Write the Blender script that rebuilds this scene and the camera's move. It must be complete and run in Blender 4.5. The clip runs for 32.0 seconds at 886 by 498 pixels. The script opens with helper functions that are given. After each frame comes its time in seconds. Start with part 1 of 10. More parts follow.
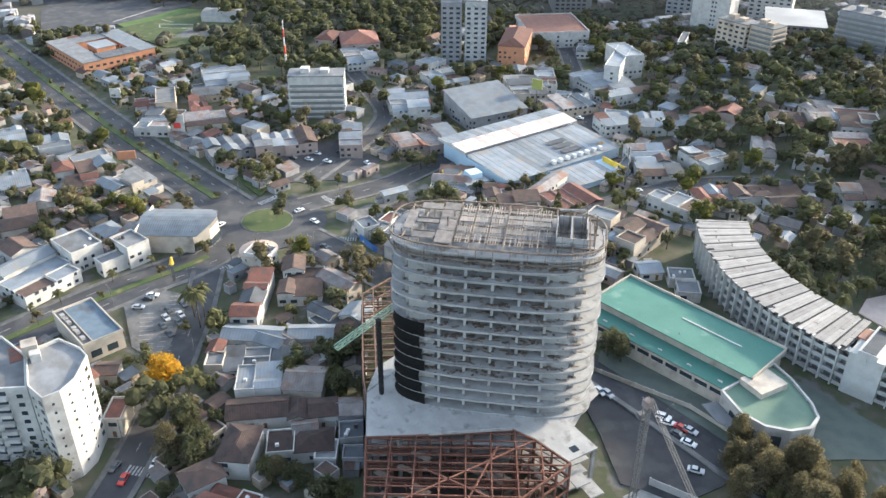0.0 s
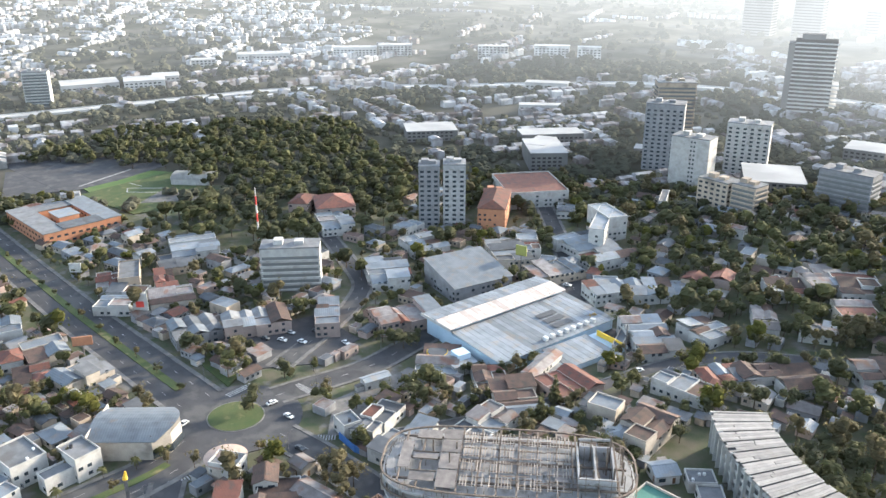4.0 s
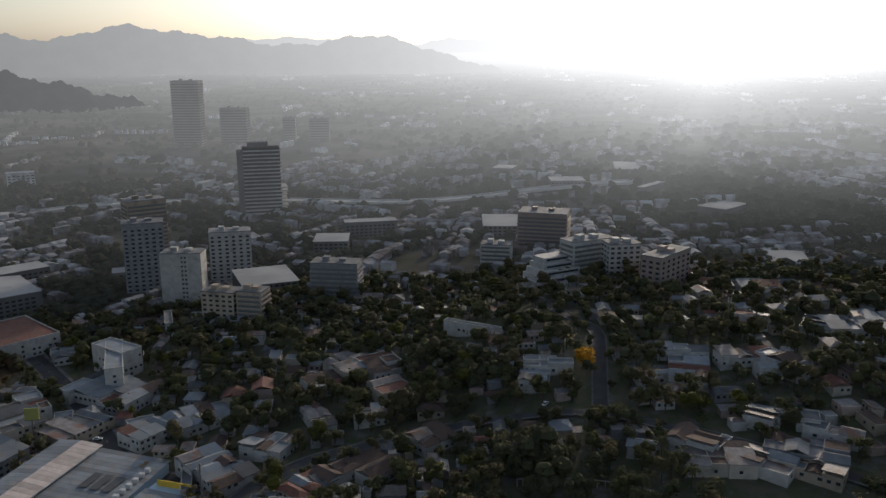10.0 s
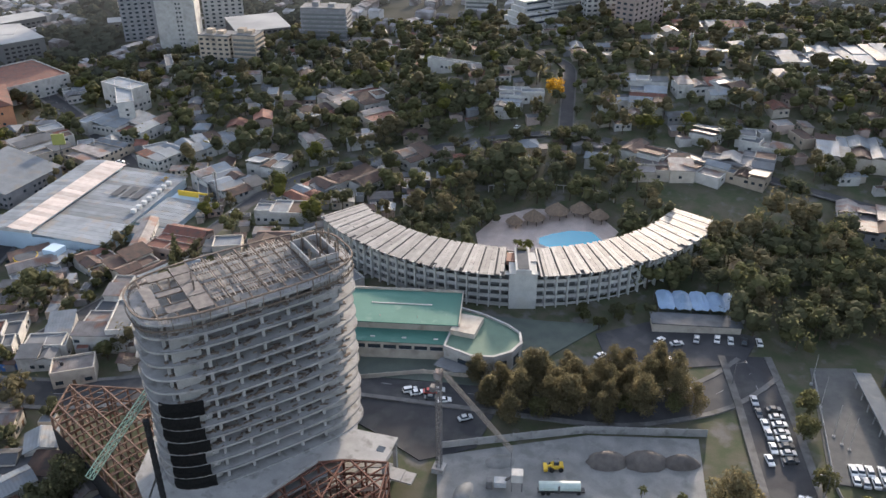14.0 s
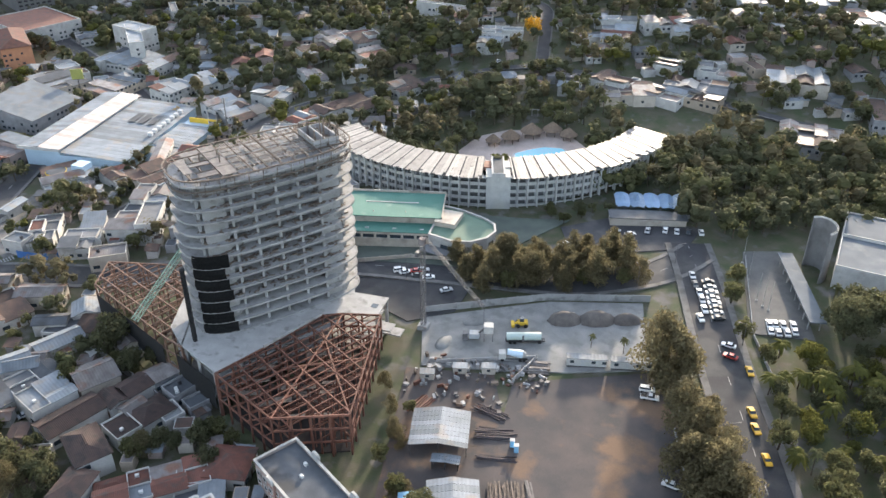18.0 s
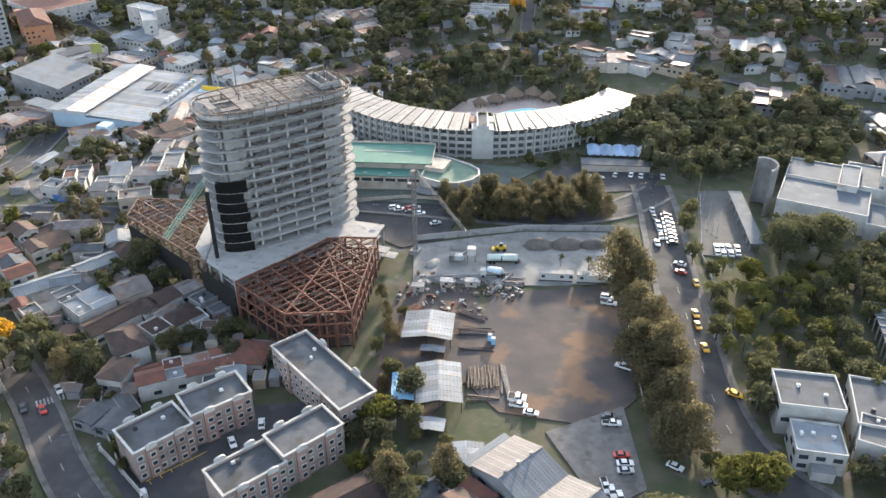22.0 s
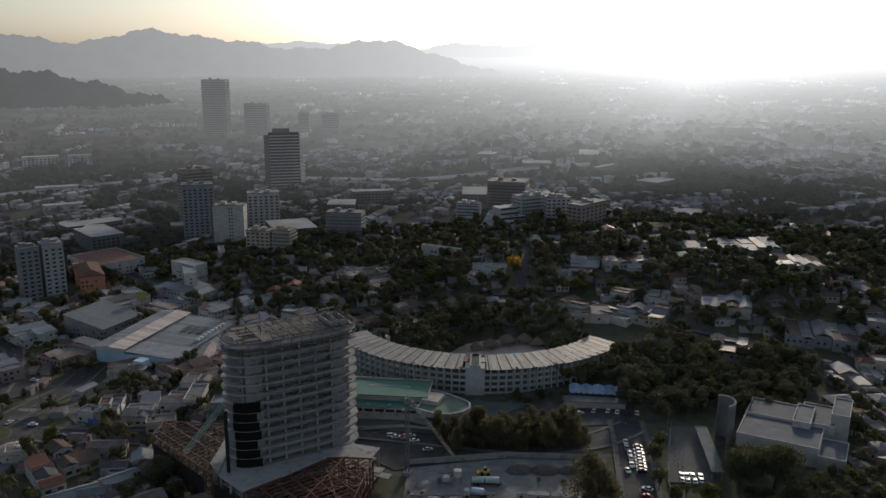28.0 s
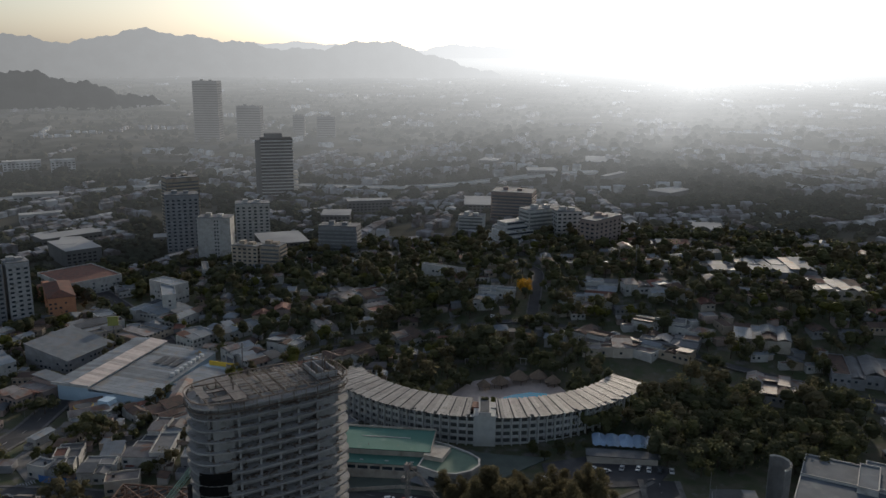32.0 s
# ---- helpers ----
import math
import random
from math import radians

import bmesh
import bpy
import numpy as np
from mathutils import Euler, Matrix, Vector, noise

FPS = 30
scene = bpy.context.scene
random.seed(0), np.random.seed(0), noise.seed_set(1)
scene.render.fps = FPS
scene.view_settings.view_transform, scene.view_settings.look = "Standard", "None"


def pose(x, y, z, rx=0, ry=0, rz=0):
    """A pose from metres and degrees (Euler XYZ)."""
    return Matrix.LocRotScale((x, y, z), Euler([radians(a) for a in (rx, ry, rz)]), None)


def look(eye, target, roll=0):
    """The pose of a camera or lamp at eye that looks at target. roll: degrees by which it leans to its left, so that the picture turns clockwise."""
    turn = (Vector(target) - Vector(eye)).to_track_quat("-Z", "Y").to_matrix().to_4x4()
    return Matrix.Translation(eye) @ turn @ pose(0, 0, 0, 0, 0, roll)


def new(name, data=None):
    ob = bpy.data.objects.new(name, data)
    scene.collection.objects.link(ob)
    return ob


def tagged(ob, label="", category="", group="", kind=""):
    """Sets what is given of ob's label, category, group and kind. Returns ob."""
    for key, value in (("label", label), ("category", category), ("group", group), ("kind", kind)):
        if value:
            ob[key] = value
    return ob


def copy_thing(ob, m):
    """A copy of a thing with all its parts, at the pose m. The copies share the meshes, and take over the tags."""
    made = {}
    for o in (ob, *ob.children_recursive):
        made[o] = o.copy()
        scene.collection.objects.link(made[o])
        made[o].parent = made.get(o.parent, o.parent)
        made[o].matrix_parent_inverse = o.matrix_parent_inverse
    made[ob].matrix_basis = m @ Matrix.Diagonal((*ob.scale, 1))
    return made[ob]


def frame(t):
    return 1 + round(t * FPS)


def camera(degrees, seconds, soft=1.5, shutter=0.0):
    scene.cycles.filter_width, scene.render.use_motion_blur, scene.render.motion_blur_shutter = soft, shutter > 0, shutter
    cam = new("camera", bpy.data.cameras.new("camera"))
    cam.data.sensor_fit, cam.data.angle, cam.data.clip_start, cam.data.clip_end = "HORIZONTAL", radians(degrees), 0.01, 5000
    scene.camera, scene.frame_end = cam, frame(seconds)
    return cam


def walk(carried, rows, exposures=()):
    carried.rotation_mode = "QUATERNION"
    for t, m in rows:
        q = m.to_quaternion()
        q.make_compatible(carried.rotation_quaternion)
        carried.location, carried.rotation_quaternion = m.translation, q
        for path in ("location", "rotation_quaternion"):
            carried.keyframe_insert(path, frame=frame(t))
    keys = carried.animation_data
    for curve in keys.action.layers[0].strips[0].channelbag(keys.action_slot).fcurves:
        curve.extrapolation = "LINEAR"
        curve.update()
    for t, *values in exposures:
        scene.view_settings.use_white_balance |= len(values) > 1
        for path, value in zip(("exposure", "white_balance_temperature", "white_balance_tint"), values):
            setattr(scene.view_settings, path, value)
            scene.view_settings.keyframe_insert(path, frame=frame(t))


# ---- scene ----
cam = camera(56.28, 32.0, soft=1.5)
PATH = [
    (0, (118.02, -85.17, 154.17), (42.00, -43.96, 103.93), 0.19),
    (0.5, (117.43, -84.93, 154.42), (41.74, -43.46, 103.92), 0.02),
    (1, (115.45, -84.11, 154.71), (39.82, -42.33, 104.38), -0.10),
    (1.5, (112.15, -82.91, 154.35), (36.60, -40.74, 104.22), -0.15),
    (2, (108.09, -81.06, 154.94), (32.67, -38.62, 104.83), -0.18),
    (2.5, (103.50, -79.44, 155.08), (28.24, -36.60, 105.08), -0.14),
    (3, (98.83, -76.89, 155.20), (23.06, -33.50, 106.44), -0.13),
    (3.5, (92.95, -75.08, 157.09), (14.84, -29.67, 114.23), -0.13),
    (4, (87.09, -74.96, 160.52), (6.75, -27.25, 124.89), -0.07),
    (4.5, (80.65, -75.10, 159.51), (-1.66, -25.29, 132.24), -0.00),
    (6.5, (35.90, -57.80, 163.52), (0.00, 32.56, 140.15), 0.24),
    (7, (37.17, -61.15, 163.85), (1.93, 29.43, 140.35), 0.17),
    (7.5, (38.44, -64.97, 163.05), (3.48, 25.73, 139.59), 0.17),
    (8, (40.22, -68.47, 162.70), (5.43, 22.31, 139.25), 0.05),
    (8.5, (42.42, -72.41, 162.67), (7.77, 18.40, 139.16), -0.06),
    (9, (44.33, -77.41, 163.16), (9.88, 13.44, 139.52), -0.19),
    (9.5, (46.49, -81.37, 161.68), (12.15, 9.60, 138.32), -0.15),
    (10, (48.63, -86.44, 160.59), (14.57, 4.67, 137.37), -0.11),
    (10.5, (50.59, -91.46, 160.21), (16.66, -0.29, 137.03), -0.18),
    (11, (52.84, -97.20, 160.23), (19.13, -5.94, 137.08), -0.14),
    (11.5, (55.13, -101.72, 159.76), (21.54, -10.52, 136.22), -0.15),
    (12, (58.05, -106.21, 159.48), (24.86, -16.06, 131.71), -0.21),
    (12.5, (60.48, -111.94, 159.27), (28.15, -23.47, 125.68), -0.14),
    (13, (63.70, -117.07, 158.58), (32.07, -30.62, 119.53), -0.17),
    (13.5, (66.57, -122.34, 157.73), (35.75, -38.03, 113.64), -0.19),
    (14, (69.69, -128.59, 155.51), (39.71, -46.42, 107.05), -0.16),
    (14.5, (71.69, -134.31, 154.24), (42.57, -53.72, 102.69), -0.06),
    (16.5, (81.84, -156.68, 154.11), (52.96, -75.97, 102.60), -0.10),
    (17, (83.84, -161.96, 154.19), (55.13, -81.23, 102.63), -0.04),
    (17.5, (86.47, -167.15, 154.09), (57.77, -86.43, 102.50), -0.05),
    (18, (88.96, -172.27, 153.58), (60.27, -91.50, 102.08), -0.10),
    (18.5, (90.92, -177.51, 153.48), (62.38, -96.69, 101.96), -0.09),
    (19, (93.22, -182.57, 153.24), (64.71, -101.74, 101.73), -0.08),
    (19.5, (95.47, -187.43, 153.21), (66.96, -106.61, 101.68), -0.12),
    (20, (97.70, -192.66, 153.18), (69.24, -111.81, 101.66), -0.11),
    (20.5, (99.83, -197.61, 153.04), (71.45, -116.75, 101.51), -0.15),
    (21, (101.81, -202.94, 153.21), (73.49, -122.05, 101.68), -0.13),
    (21.5, (104.20, -207.88, 152.82), (75.82, -127.00, 101.32), -0.17),
    (22, (106.62, -213.07, 152.55), (78.21, -132.18, 101.08), -0.19),
    (22.5, (109.14, -218.25, 152.27), (80.64, -137.32, 100.90), -0.22),
    (23, (111.49, -223.70, 152.10), (83.01, -142.74, 100.77), -0.18),
    (23.5, (114.00, -229.22, 152.11), (85.52, -148.28, 100.75), -0.20),
    (24, (116.66, -234.55, 152.11), (88.08, -153.68, 100.71), -0.24),
    (24.5, (119.53, -240.21, 151.86), (90.79, -159.35, 100.51), -0.32),
    (25, (122.11, -245.68, 151.81), (93.29, -164.87, 100.43), -0.35),
    (25.5, (124.94, -251.20, 151.67), (96.05, -170.40, 100.32), -0.31),
    (27.5, (135.88, -254.84, 159.21), (100.59, -164.05, 136.60), 0.22),
    (28, (132.95, -250.44, 159.82), (98.03, -159.53, 137.10), 0.23),
    (28.5, (130.87, -244.41, 159.30), (95.99, -153.46, 136.68), 0.35),
    (29, (127.39, -239.21, 159.59), (92.78, -148.15, 136.98), 0.46),
    (29.5, (124.61, -233.06, 159.54), (90.11, -141.95, 136.95), 0.52),
    (30, (122.21, -226.47, 160.31), (87.67, -135.43, 137.55), 0.41),
    (30.5, (118.12, -221.30, 159.13), (83.80, -130.09, 136.70), 0.69),
    (31, (115.34, -213.81, 159.99), (80.92, -122.68, 137.38), 0.59),
    (31.5, (112.22, -208.44, 160.15), (77.81, -117.29, 137.59), 0.62),
    (32, (111.10, -203.77, 160.42), (76.50, -112.70, 137.84), 0.50),
]
EXPOSURES = [(0, 2.22, 6150, 6), (3, 2.25, 6150, 6), (4.5, 2.05, 6150, 7), (6.5, -0.25, 6250, 10), (11.5, -0.25, 6250, 10), (13.0, 0.85, 6300, 12), (14.5, 1.8, 6400, 13), (17.0, 2.1, 6400, 9), (25.5, 2.2, 6400, 9), (27.5, -0.4, 6250, 9), (32, -0.3, 6250, 9)]
walk(cam, [(t, look(eye, target, roll)) for t, eye, target, roll in PATH], EXPOSURES)

# heights of the ground: x, y, z
HEIGHTS = [(8, -38, -8), (32, -26, -2), (52, -30, -0.5), (70, 23, 0), (100, -60, -2), (0, -92, -9), (-20, -58, -7), (-60, -85, -5), (-150, -20, -6), (20, 110, 0), (-60, 120, 0), (-200, 110, -11), (-270, 60, -6), (-280, 150, -8), (110, 140, 2), (60, 230, 14), (0, 340, 27), (100, 330, 28), (-200, 370, 5), (-320, 360, -8), (-340, -20, -8), (130, -20, 0), (190, 60, 3), (-120, -150, -8), (110, -200, -4), (-600, 700, 5), (300, 700, 30), (-250, -250, -8), (300, -200, -3), (350, 150, 8), (-500, 150, -8), (0, 1000, 30), (-700, 300, -5)]
# ---- sky and sun ----
SUN_TURN, SUN_UP = radians(2.0), radians(15.0)   # turn from +y towards -x, height above the horizon
world = bpy.data.worlds.new("evening_sky")
scene.world = world
world.use_nodes = True
wn, wl = world.node_tree.nodes, world.node_tree.links
sky = wn.new("ShaderNodeTexSky")
sky.sky_type = "NISHITA"
sky.sun_disc = False
sky.sun_elevation, sky.sun_rotation = SUN_UP, -SUN_TURN
sky.air_density, sky.dust_density, sky.ozone_density = 1.0, 2.0, 2.0
pale = wn.new("ShaderNodeHueSaturation")
pale.inputs["Saturation"].default_value = 0.6
wl.new(sky.outputs[0], pale.inputs["Color"])
wl.new(pale.outputs[0], wn["Background"].inputs[0])
wn["Background"].inputs[1].default_value = 0.15
sun_lamp = bpy.data.lights.new("sun", "SUN")
sun_lamp.energy, sun_lamp.angle, sun_lamp.color = 2.6, radians(2.5), (1.0, 0.82, 0.62)
sun = new("sun", sun_lamp)
toward = Vector((-math.sin(SUN_TURN) * math.cos(SUN_UP), math.cos(SUN_TURN) * math.cos(SUN_UP), math.sin(SUN_UP)))
sun.matrix_world = look(toward * 500, (0, 0, 0))

# ---- materials ----
def surface(name, a, b, size=2.0, rough=0.8, bump=0.15, metal=0.0, fine=0.25, vary=0.12, ribs=0.0, spots=None, spot_at=0.62, spot_size=6.0, vals=None):
    """A node material: two colours in patches, fine grain, a small shift from object to object, relief, optional ribs and stains."""
    m = bpy.data.materials.new(name)
    m.use_nodes = True
    n, l = m.node_tree.nodes, m.node_tree.links
    s = n["Principled BSDF"]
    geo = n.new("ShaderNodeNewGeometry")
    big = n.new("ShaderNodeTexNoise")
    big.inputs["Scale"].default_value, big.inputs["Detail"].default_value = 1.0 / size, 5
    l.new(geo.outputs["Position"], big.inputs["Vector"])
    small = n.new("ShaderNodeTexNoise")
    small.inputs["Scale"].default_value, small.inputs["Detail"].default_value = 1.0 / fine, 3
    l.new(geo.outputs["Position"], small.inputs["Vector"])
    ramp = n.new("ShaderNodeMapRange")
    ramp.inputs[1].default_value, ramp.inputs[2].default_value = 0.35, 0.65
    l.new(big.outputs[0], ramp.inputs[0])
    mix = n.new("ShaderNodeMix")
    mix.data_type = "RGBA"
    mix.inputs["A"].default_value, mix.inputs["B"].default_value = (*a, 1), (*b, 1)
    l.new(ramp.outputs[0], mix.inputs["Factor"])
    out = mix.outputs["Result"]
    if spots:
        st = n.new("ShaderNodeTexNoise")
        st.inputs["Scale"].default_value, st.inputs["Detail"].default_value = 1.0 / spot_size, 6
        off = n.new("ShaderNodeVectorMath")
        off.inputs[1].default_value = (31.7, 11.3, 5.1)
        l.new(geo.outputs["Position"], off.inputs[0])
        l.new(off.outputs[0], st.inputs["Vector"])
        sr = n.new("ShaderNodeMapRange")
        sr.inputs[1].default_value, sr.inputs[2].default_value = spot_at - 0.06, spot_at + 0.06
        l.new(st.outputs[0], sr.inputs[0])
        sm = n.new("ShaderNodeMix")
        sm.data_type = "RGBA"
        l.new(sr.outputs[0], sm.inputs["Factor"])
        l.new(out, sm.inputs["A"])
        sm.inputs["B"].default_value = (*spots, 1)
        out = sm.outputs["Result"]
    info = n.new("ShaderNodeObjectInfo")
    lift = n.new("ShaderNodeMath")
    lift.operation = "MULTIPLY_ADD"
    lift.inputs[1].default_value, lift.inputs[2].default_value = 2 * vary, 1 - vary
    both_random, wrap = n.new("ShaderNodeMath"), n.new("ShaderNodeMath")
    both_random.operation, wrap.operation = "ADD", "FRACT"
    l.new(info.outputs["Random"], both_random.inputs[0])
    l.new(geo.outputs["Random Per Island"], both_random.inputs[1])
    l.new(both_random.outputs[0], wrap.inputs[0])
    l.new(wrap.outputs[0], lift.inputs[0])
    grain = n.new("ShaderNodeMath")
    grain.operation = "MULTIPLY_ADD"
    grain.inputs[1].default_value, grain.inputs[2].default_value = 0.5, 0.75
    l.new(small.outputs[0], grain.inputs[0])
    both = n.new("ShaderNodeMath")
    both.operation = "MULTIPLY"
    l.new(lift.outputs[0], both.inputs[0])
    l.new(grain.outputs[0], both.inputs[1])
    hsv = n.new("ShaderNodeHueSaturation")
    l.new(out, hsv.inputs["Color"])
    l.new(both.outputs[0], hsv.inputs["Value"])
    l.new(hsv.outputs[0], s.inputs["Base Color"])
    s.inputs["Roughness"].default_value, s.inputs["Metallic"].default_value = rough, metal
    s.inputs["Specular IOR Level"].default_value = 0.28 if rough > 0.5 else 0.5
    bp = n.new("ShaderNodeBump")
    bp.inputs["Strength"].default_value, bp.inputs["Distance"].default_value = bump, 0.05
    l.new(small.outputs[0], bp.inputs["Height"])
    if ribs:
        tc = n.new("ShaderNodeTexCoord")
        wv = n.new("ShaderNodeTexWave")
        wv.bands_direction = "X"
        wv.inputs["Scale"].default_value = 0.314 / ribs
        l.new(tc.outputs["Object"], wv.inputs["Vector"])
        b2 = n.new("ShaderNodeBump")
        b2.inputs["Strength"].default_value, b2.inputs["Distance"].default_value = 0.5, 0.06
        l.new(wv.outputs["Fac"], b2.inputs["Height"])
        l.new(bp.outputs[0], b2.inputs["Normal"])
        bp = b2
    l.new(bp.outputs[0], s.inputs["Normal"])
    return m


def glass(name, tint=(0.03, 0.04, 0.05)):
    m = bpy.data.materials.new(name)
    m.use_nodes = True
    s = m.node_tree.nodes["Principled BSDF"]
    s.inputs["Base Color"].default_value, s.inputs["Roughness"].default_value = (*tint, 1), 0.08
    s.inputs["Specular IOR Level"].default_value = 0.7
    return m


CONCRETE = surface("raw_concrete", (0.35, 0.346, 0.342), (0.275, 0.271, 0.268), 3.0, 0.9, 0.2, spots=(0.2, 0.19, 0.18), spot_at=0.63, spot_size=2.5, vary=0.08)
CONCRETE_PALE = surface("pale_concrete", (0.31, 0.304, 0.296), (0.25, 0.246, 0.24), 4.0, 0.85, 0.15, spots=(0.18, 0.174, 0.168), spot_at=0.62, spot_size=3)
STEEL_RED = surface("red_primed_steel", (0.16, 0.072, 0.05), (0.11, 0.053, 0.04), 1.5, 0.7, 0.1, vary=0.2)
STEEL_DARK = surface("dark_steel", (0.08, 0.075, 0.075), (0.05, 0.05, 0.05), 1.0, 0.6, 0.1)
SCAFFOLD = surface("weathered_formwork_timber", (0.19, 0.15, 0.12), (0.1, 0.08, 0.067), 0.8, 0.85, 0.2, vary=0.25)
NET_BLACK = surface("black_safety_net", (0.012, 0.012, 0.013), (0.02, 0.02, 0.02), 0.5, 0.9, 0.3)
WHITE_PAINT = surface("white_wall_paint", (0.44, 0.431, 0.41), (0.35, 0.342, 0.325), 3.0, 0.75, 0.06, spots=(0.28, 0.27, 0.25), spot_at=0.62)
CREAM = surface("cream_wall_paint", (0.42, 0.375, 0.32), (0.34, 0.305, 0.26), 3.0, 0.8, 0.06, spots=(0.24, 0.21, 0.18), spot_at=0.63)
BEIGE = surface("beige_wall_paint", (0.36, 0.3, 0.235), (0.3, 0.25, 0.2), 3.0, 0.8, 0.06, spots=(0.2, 0.17, 0.14), spot_at=0.63)
PINKISH = surface("salmon_wall_paint", (0.33, 0.255, 0.225), (0.28, 0.225, 0.2), 3.0, 0.8, 0.06, spots=(0.2, 0.17, 0.155), spot_at=0.64)
GREY_WALL = surface("grey_wall_render", (0.24, 0.24, 0.25), (0.18, 0.18, 0.185), 3.0, 0.85, 0.1)
ORANGE_WALL = surface("orange_wall_paint", (0.42, 0.2, 0.11), (0.36, 0.17, 0.1), 3.0, 0.8, 0.06)
YELLOW_PAINT = surface("yellow_paint", (0.75, 0.5, 0.06), (0.65, 0.42, 0.05), 2.0, 0.6, 0.03)
BLUE_PAINT = surface("blue_paint", (0.06, 0.16, 0.4), (0.05, 0.13, 0.34), 2.0, 0.6, 0.03)
RED_PAINT = surface("red_paint", (0.5, 0.05, 0.04), (0.42, 0.045, 0.035), 2.0, 0.5, 0.03)
WINDOW_DARK = glass("window_glass")
SHEET = surface("zinc_roof_sheet", (0.175, 0.197, 0.22), (0.125, 0.142, 0.16), 4.0, 0.6, 0.05, metal=0.0, ribs=0.9, spots=(0.18, 0.155, 0.14), spot_at=0.64, spot_size=4, vary=0.25)
SHEET_WHITE = surface("white_roof_sheet", (0.2, 0.222, 0.245), (0.15, 0.168, 0.185), 5.0, 0.72, 0.05, ribs=1.0, spots=(0.2, 0.19, 0.18), spot_at=0.61, spot_size=5, vary=0.25)
SHEET_OLD = surface("rusty_grey_roof_sheet", (0.2, 0.185, 0.18), (0.13, 0.115, 0.11), 3.0, 0.65, 0.1, ribs=0.8, spots=(0.16, 0.09, 0.065), spot_at=0.58, vary=0.3)
TILE_RED = surface("red_clay_roof", (0.165, 0.07, 0.052), (0.115, 0.055, 0.043), 2.5, 0.85, 0.3, ribs=0.45, spots=(0.085, 0.06, 0.052), spot_at=0.6, spot_size=3, vary=0.28)
TILE_BROWN = surface("brown_clay_roof", (0.105, 0.068, 0.055), (0.075, 0.054, 0.046), 2.5, 0.9, 0.3, ribs=0.45, spots=(0.06, 0.05, 0.045), spot_at=0.6, spot_size=3, vary=0.25)
FLAT_GREY = surface("grey_flat_roof", (0.1, 0.107, 0.118), (0.072, 0.078, 0.087), 4.0, 0.9, 0.1, spots=(0.065, 0.065, 0.066), spot_at=0.6, vary=0.2)
TILE_DARK = surface("blackish_clay_roof", (0.06, 0.04, 0.035), (0.042, 0.031, 0.029), 2.5, 0.9, 0.3, ribs=0.45, spots=(0.03, 0.026, 0.024), spot_at=0.6, spot_size=3, vary=0.2)
FLAT_PALE = surface("pale_flat_roof", (0.185, 0.189, 0.195), (0.135, 0.139, 0.145), 4.0, 0.85, 0.1, spots=(0.13, 0.128, 0.126), spot_at=0.59, vary=0.25)
GREEN_ROOF = surface("teal_green_roof_coat", (0.06, 0.165, 0.132), (0.075, 0.19, 0.155), 8.0, 0.75, 0.05, spots=(0.13, 0.24, 0.2), spot_at=0.66)
ASPHALT = surface("asphalt", (0.06, 0.06, 0.064), (0.046, 0.046, 0.05), 6.0, 0.9, 0.2, spots=(0.08, 0.079, 0.078), spot_at=0.58, spot_size=9)
PAVING = surface("pavement_concrete", (0.155, 0.15, 0.145), (0.11, 0.107, 0.104), 3.0, 0.9, 0.15, spots=(0.09, 0.088, 0.08), spot_at=0.6, spot_size=4)
LANE_PAINT = surface("worn_road_paint", (0.38, 0.38, 0.37), (0.2, 0.2, 0.2), 0.8, 0.7, 0.05)
LEAF = surface("green_foliage", (0.106, 0.112, 0.052), (0.13, 0.125, 0.062), 3.0, 0.6, 0.2, vary=0.22)
LEAF_DARK = surface("dark_foliage", (0.092, 0.098, 0.055), (0.112, 0.11, 0.062), 3.0, 0.6, 0.2, vary=0.22)
LEAF_OLIVE = surface("olive_dry_foliage", (0.16, 0.135, 0.078), (0.122, 0.11, 0.062), 2.0, 0.7, 0.2, vary=0.25)
LEAF_YELLOW = surface("golden_blossom", (0.48, 0.28, 0.03), (0.38, 0.22, 0.03), 1.5, 0.7, 0.2)
LEAF_LIME = surface("lime_foliage", (0.135, 0.132, 0.034), (0.105, 0.108, 0.034), 1.5, 0.65, 0.2)
BARK = surface("bark", (0.1, 0.075, 0.055), (0.07, 0.055, 0.04), 0.5, 0.95, 0.4)
GRASS = surface("lawn", (0.05, 0.075, 0.026), (0.075, 0.088, 0.034), 5.0, 0.9, 0.3, spots=(0.16, 0.14, 0.07), spot_at=0.64)



def leafy(m, share):
    """Lets part of the light through the leaves."""
    n, l = m.node_tree.nodes, m.node_tree.links
    n["Principled BSDF"].inputs["Specular IOR Level"].default_value, n["Principled BSDF"].inputs["Roughness"].default_value = 0.12, 0.85
    thin, blend = n.new("ShaderNodeBsdfTranslucent"), n.new("ShaderNodeMixShader")
    l.new(n["Principled BSDF"].inputs["Base Color"].links[0].from_socket, thin.inputs["Color"])
    blend.inputs[0].default_value = share
    l.new(n["Principled BSDF"].outputs[0], blend.inputs[1])
    l.new(thin.outputs[0], blend.inputs[2])
    l.new(blend.outputs[0], n["Material Output"].inputs["Surface"])


for m in (LEAF, LEAF_DARK, LEAF_OLIVE, LEAF_YELLOW, LEAF_LIME):
    leafy(m, 0.55)


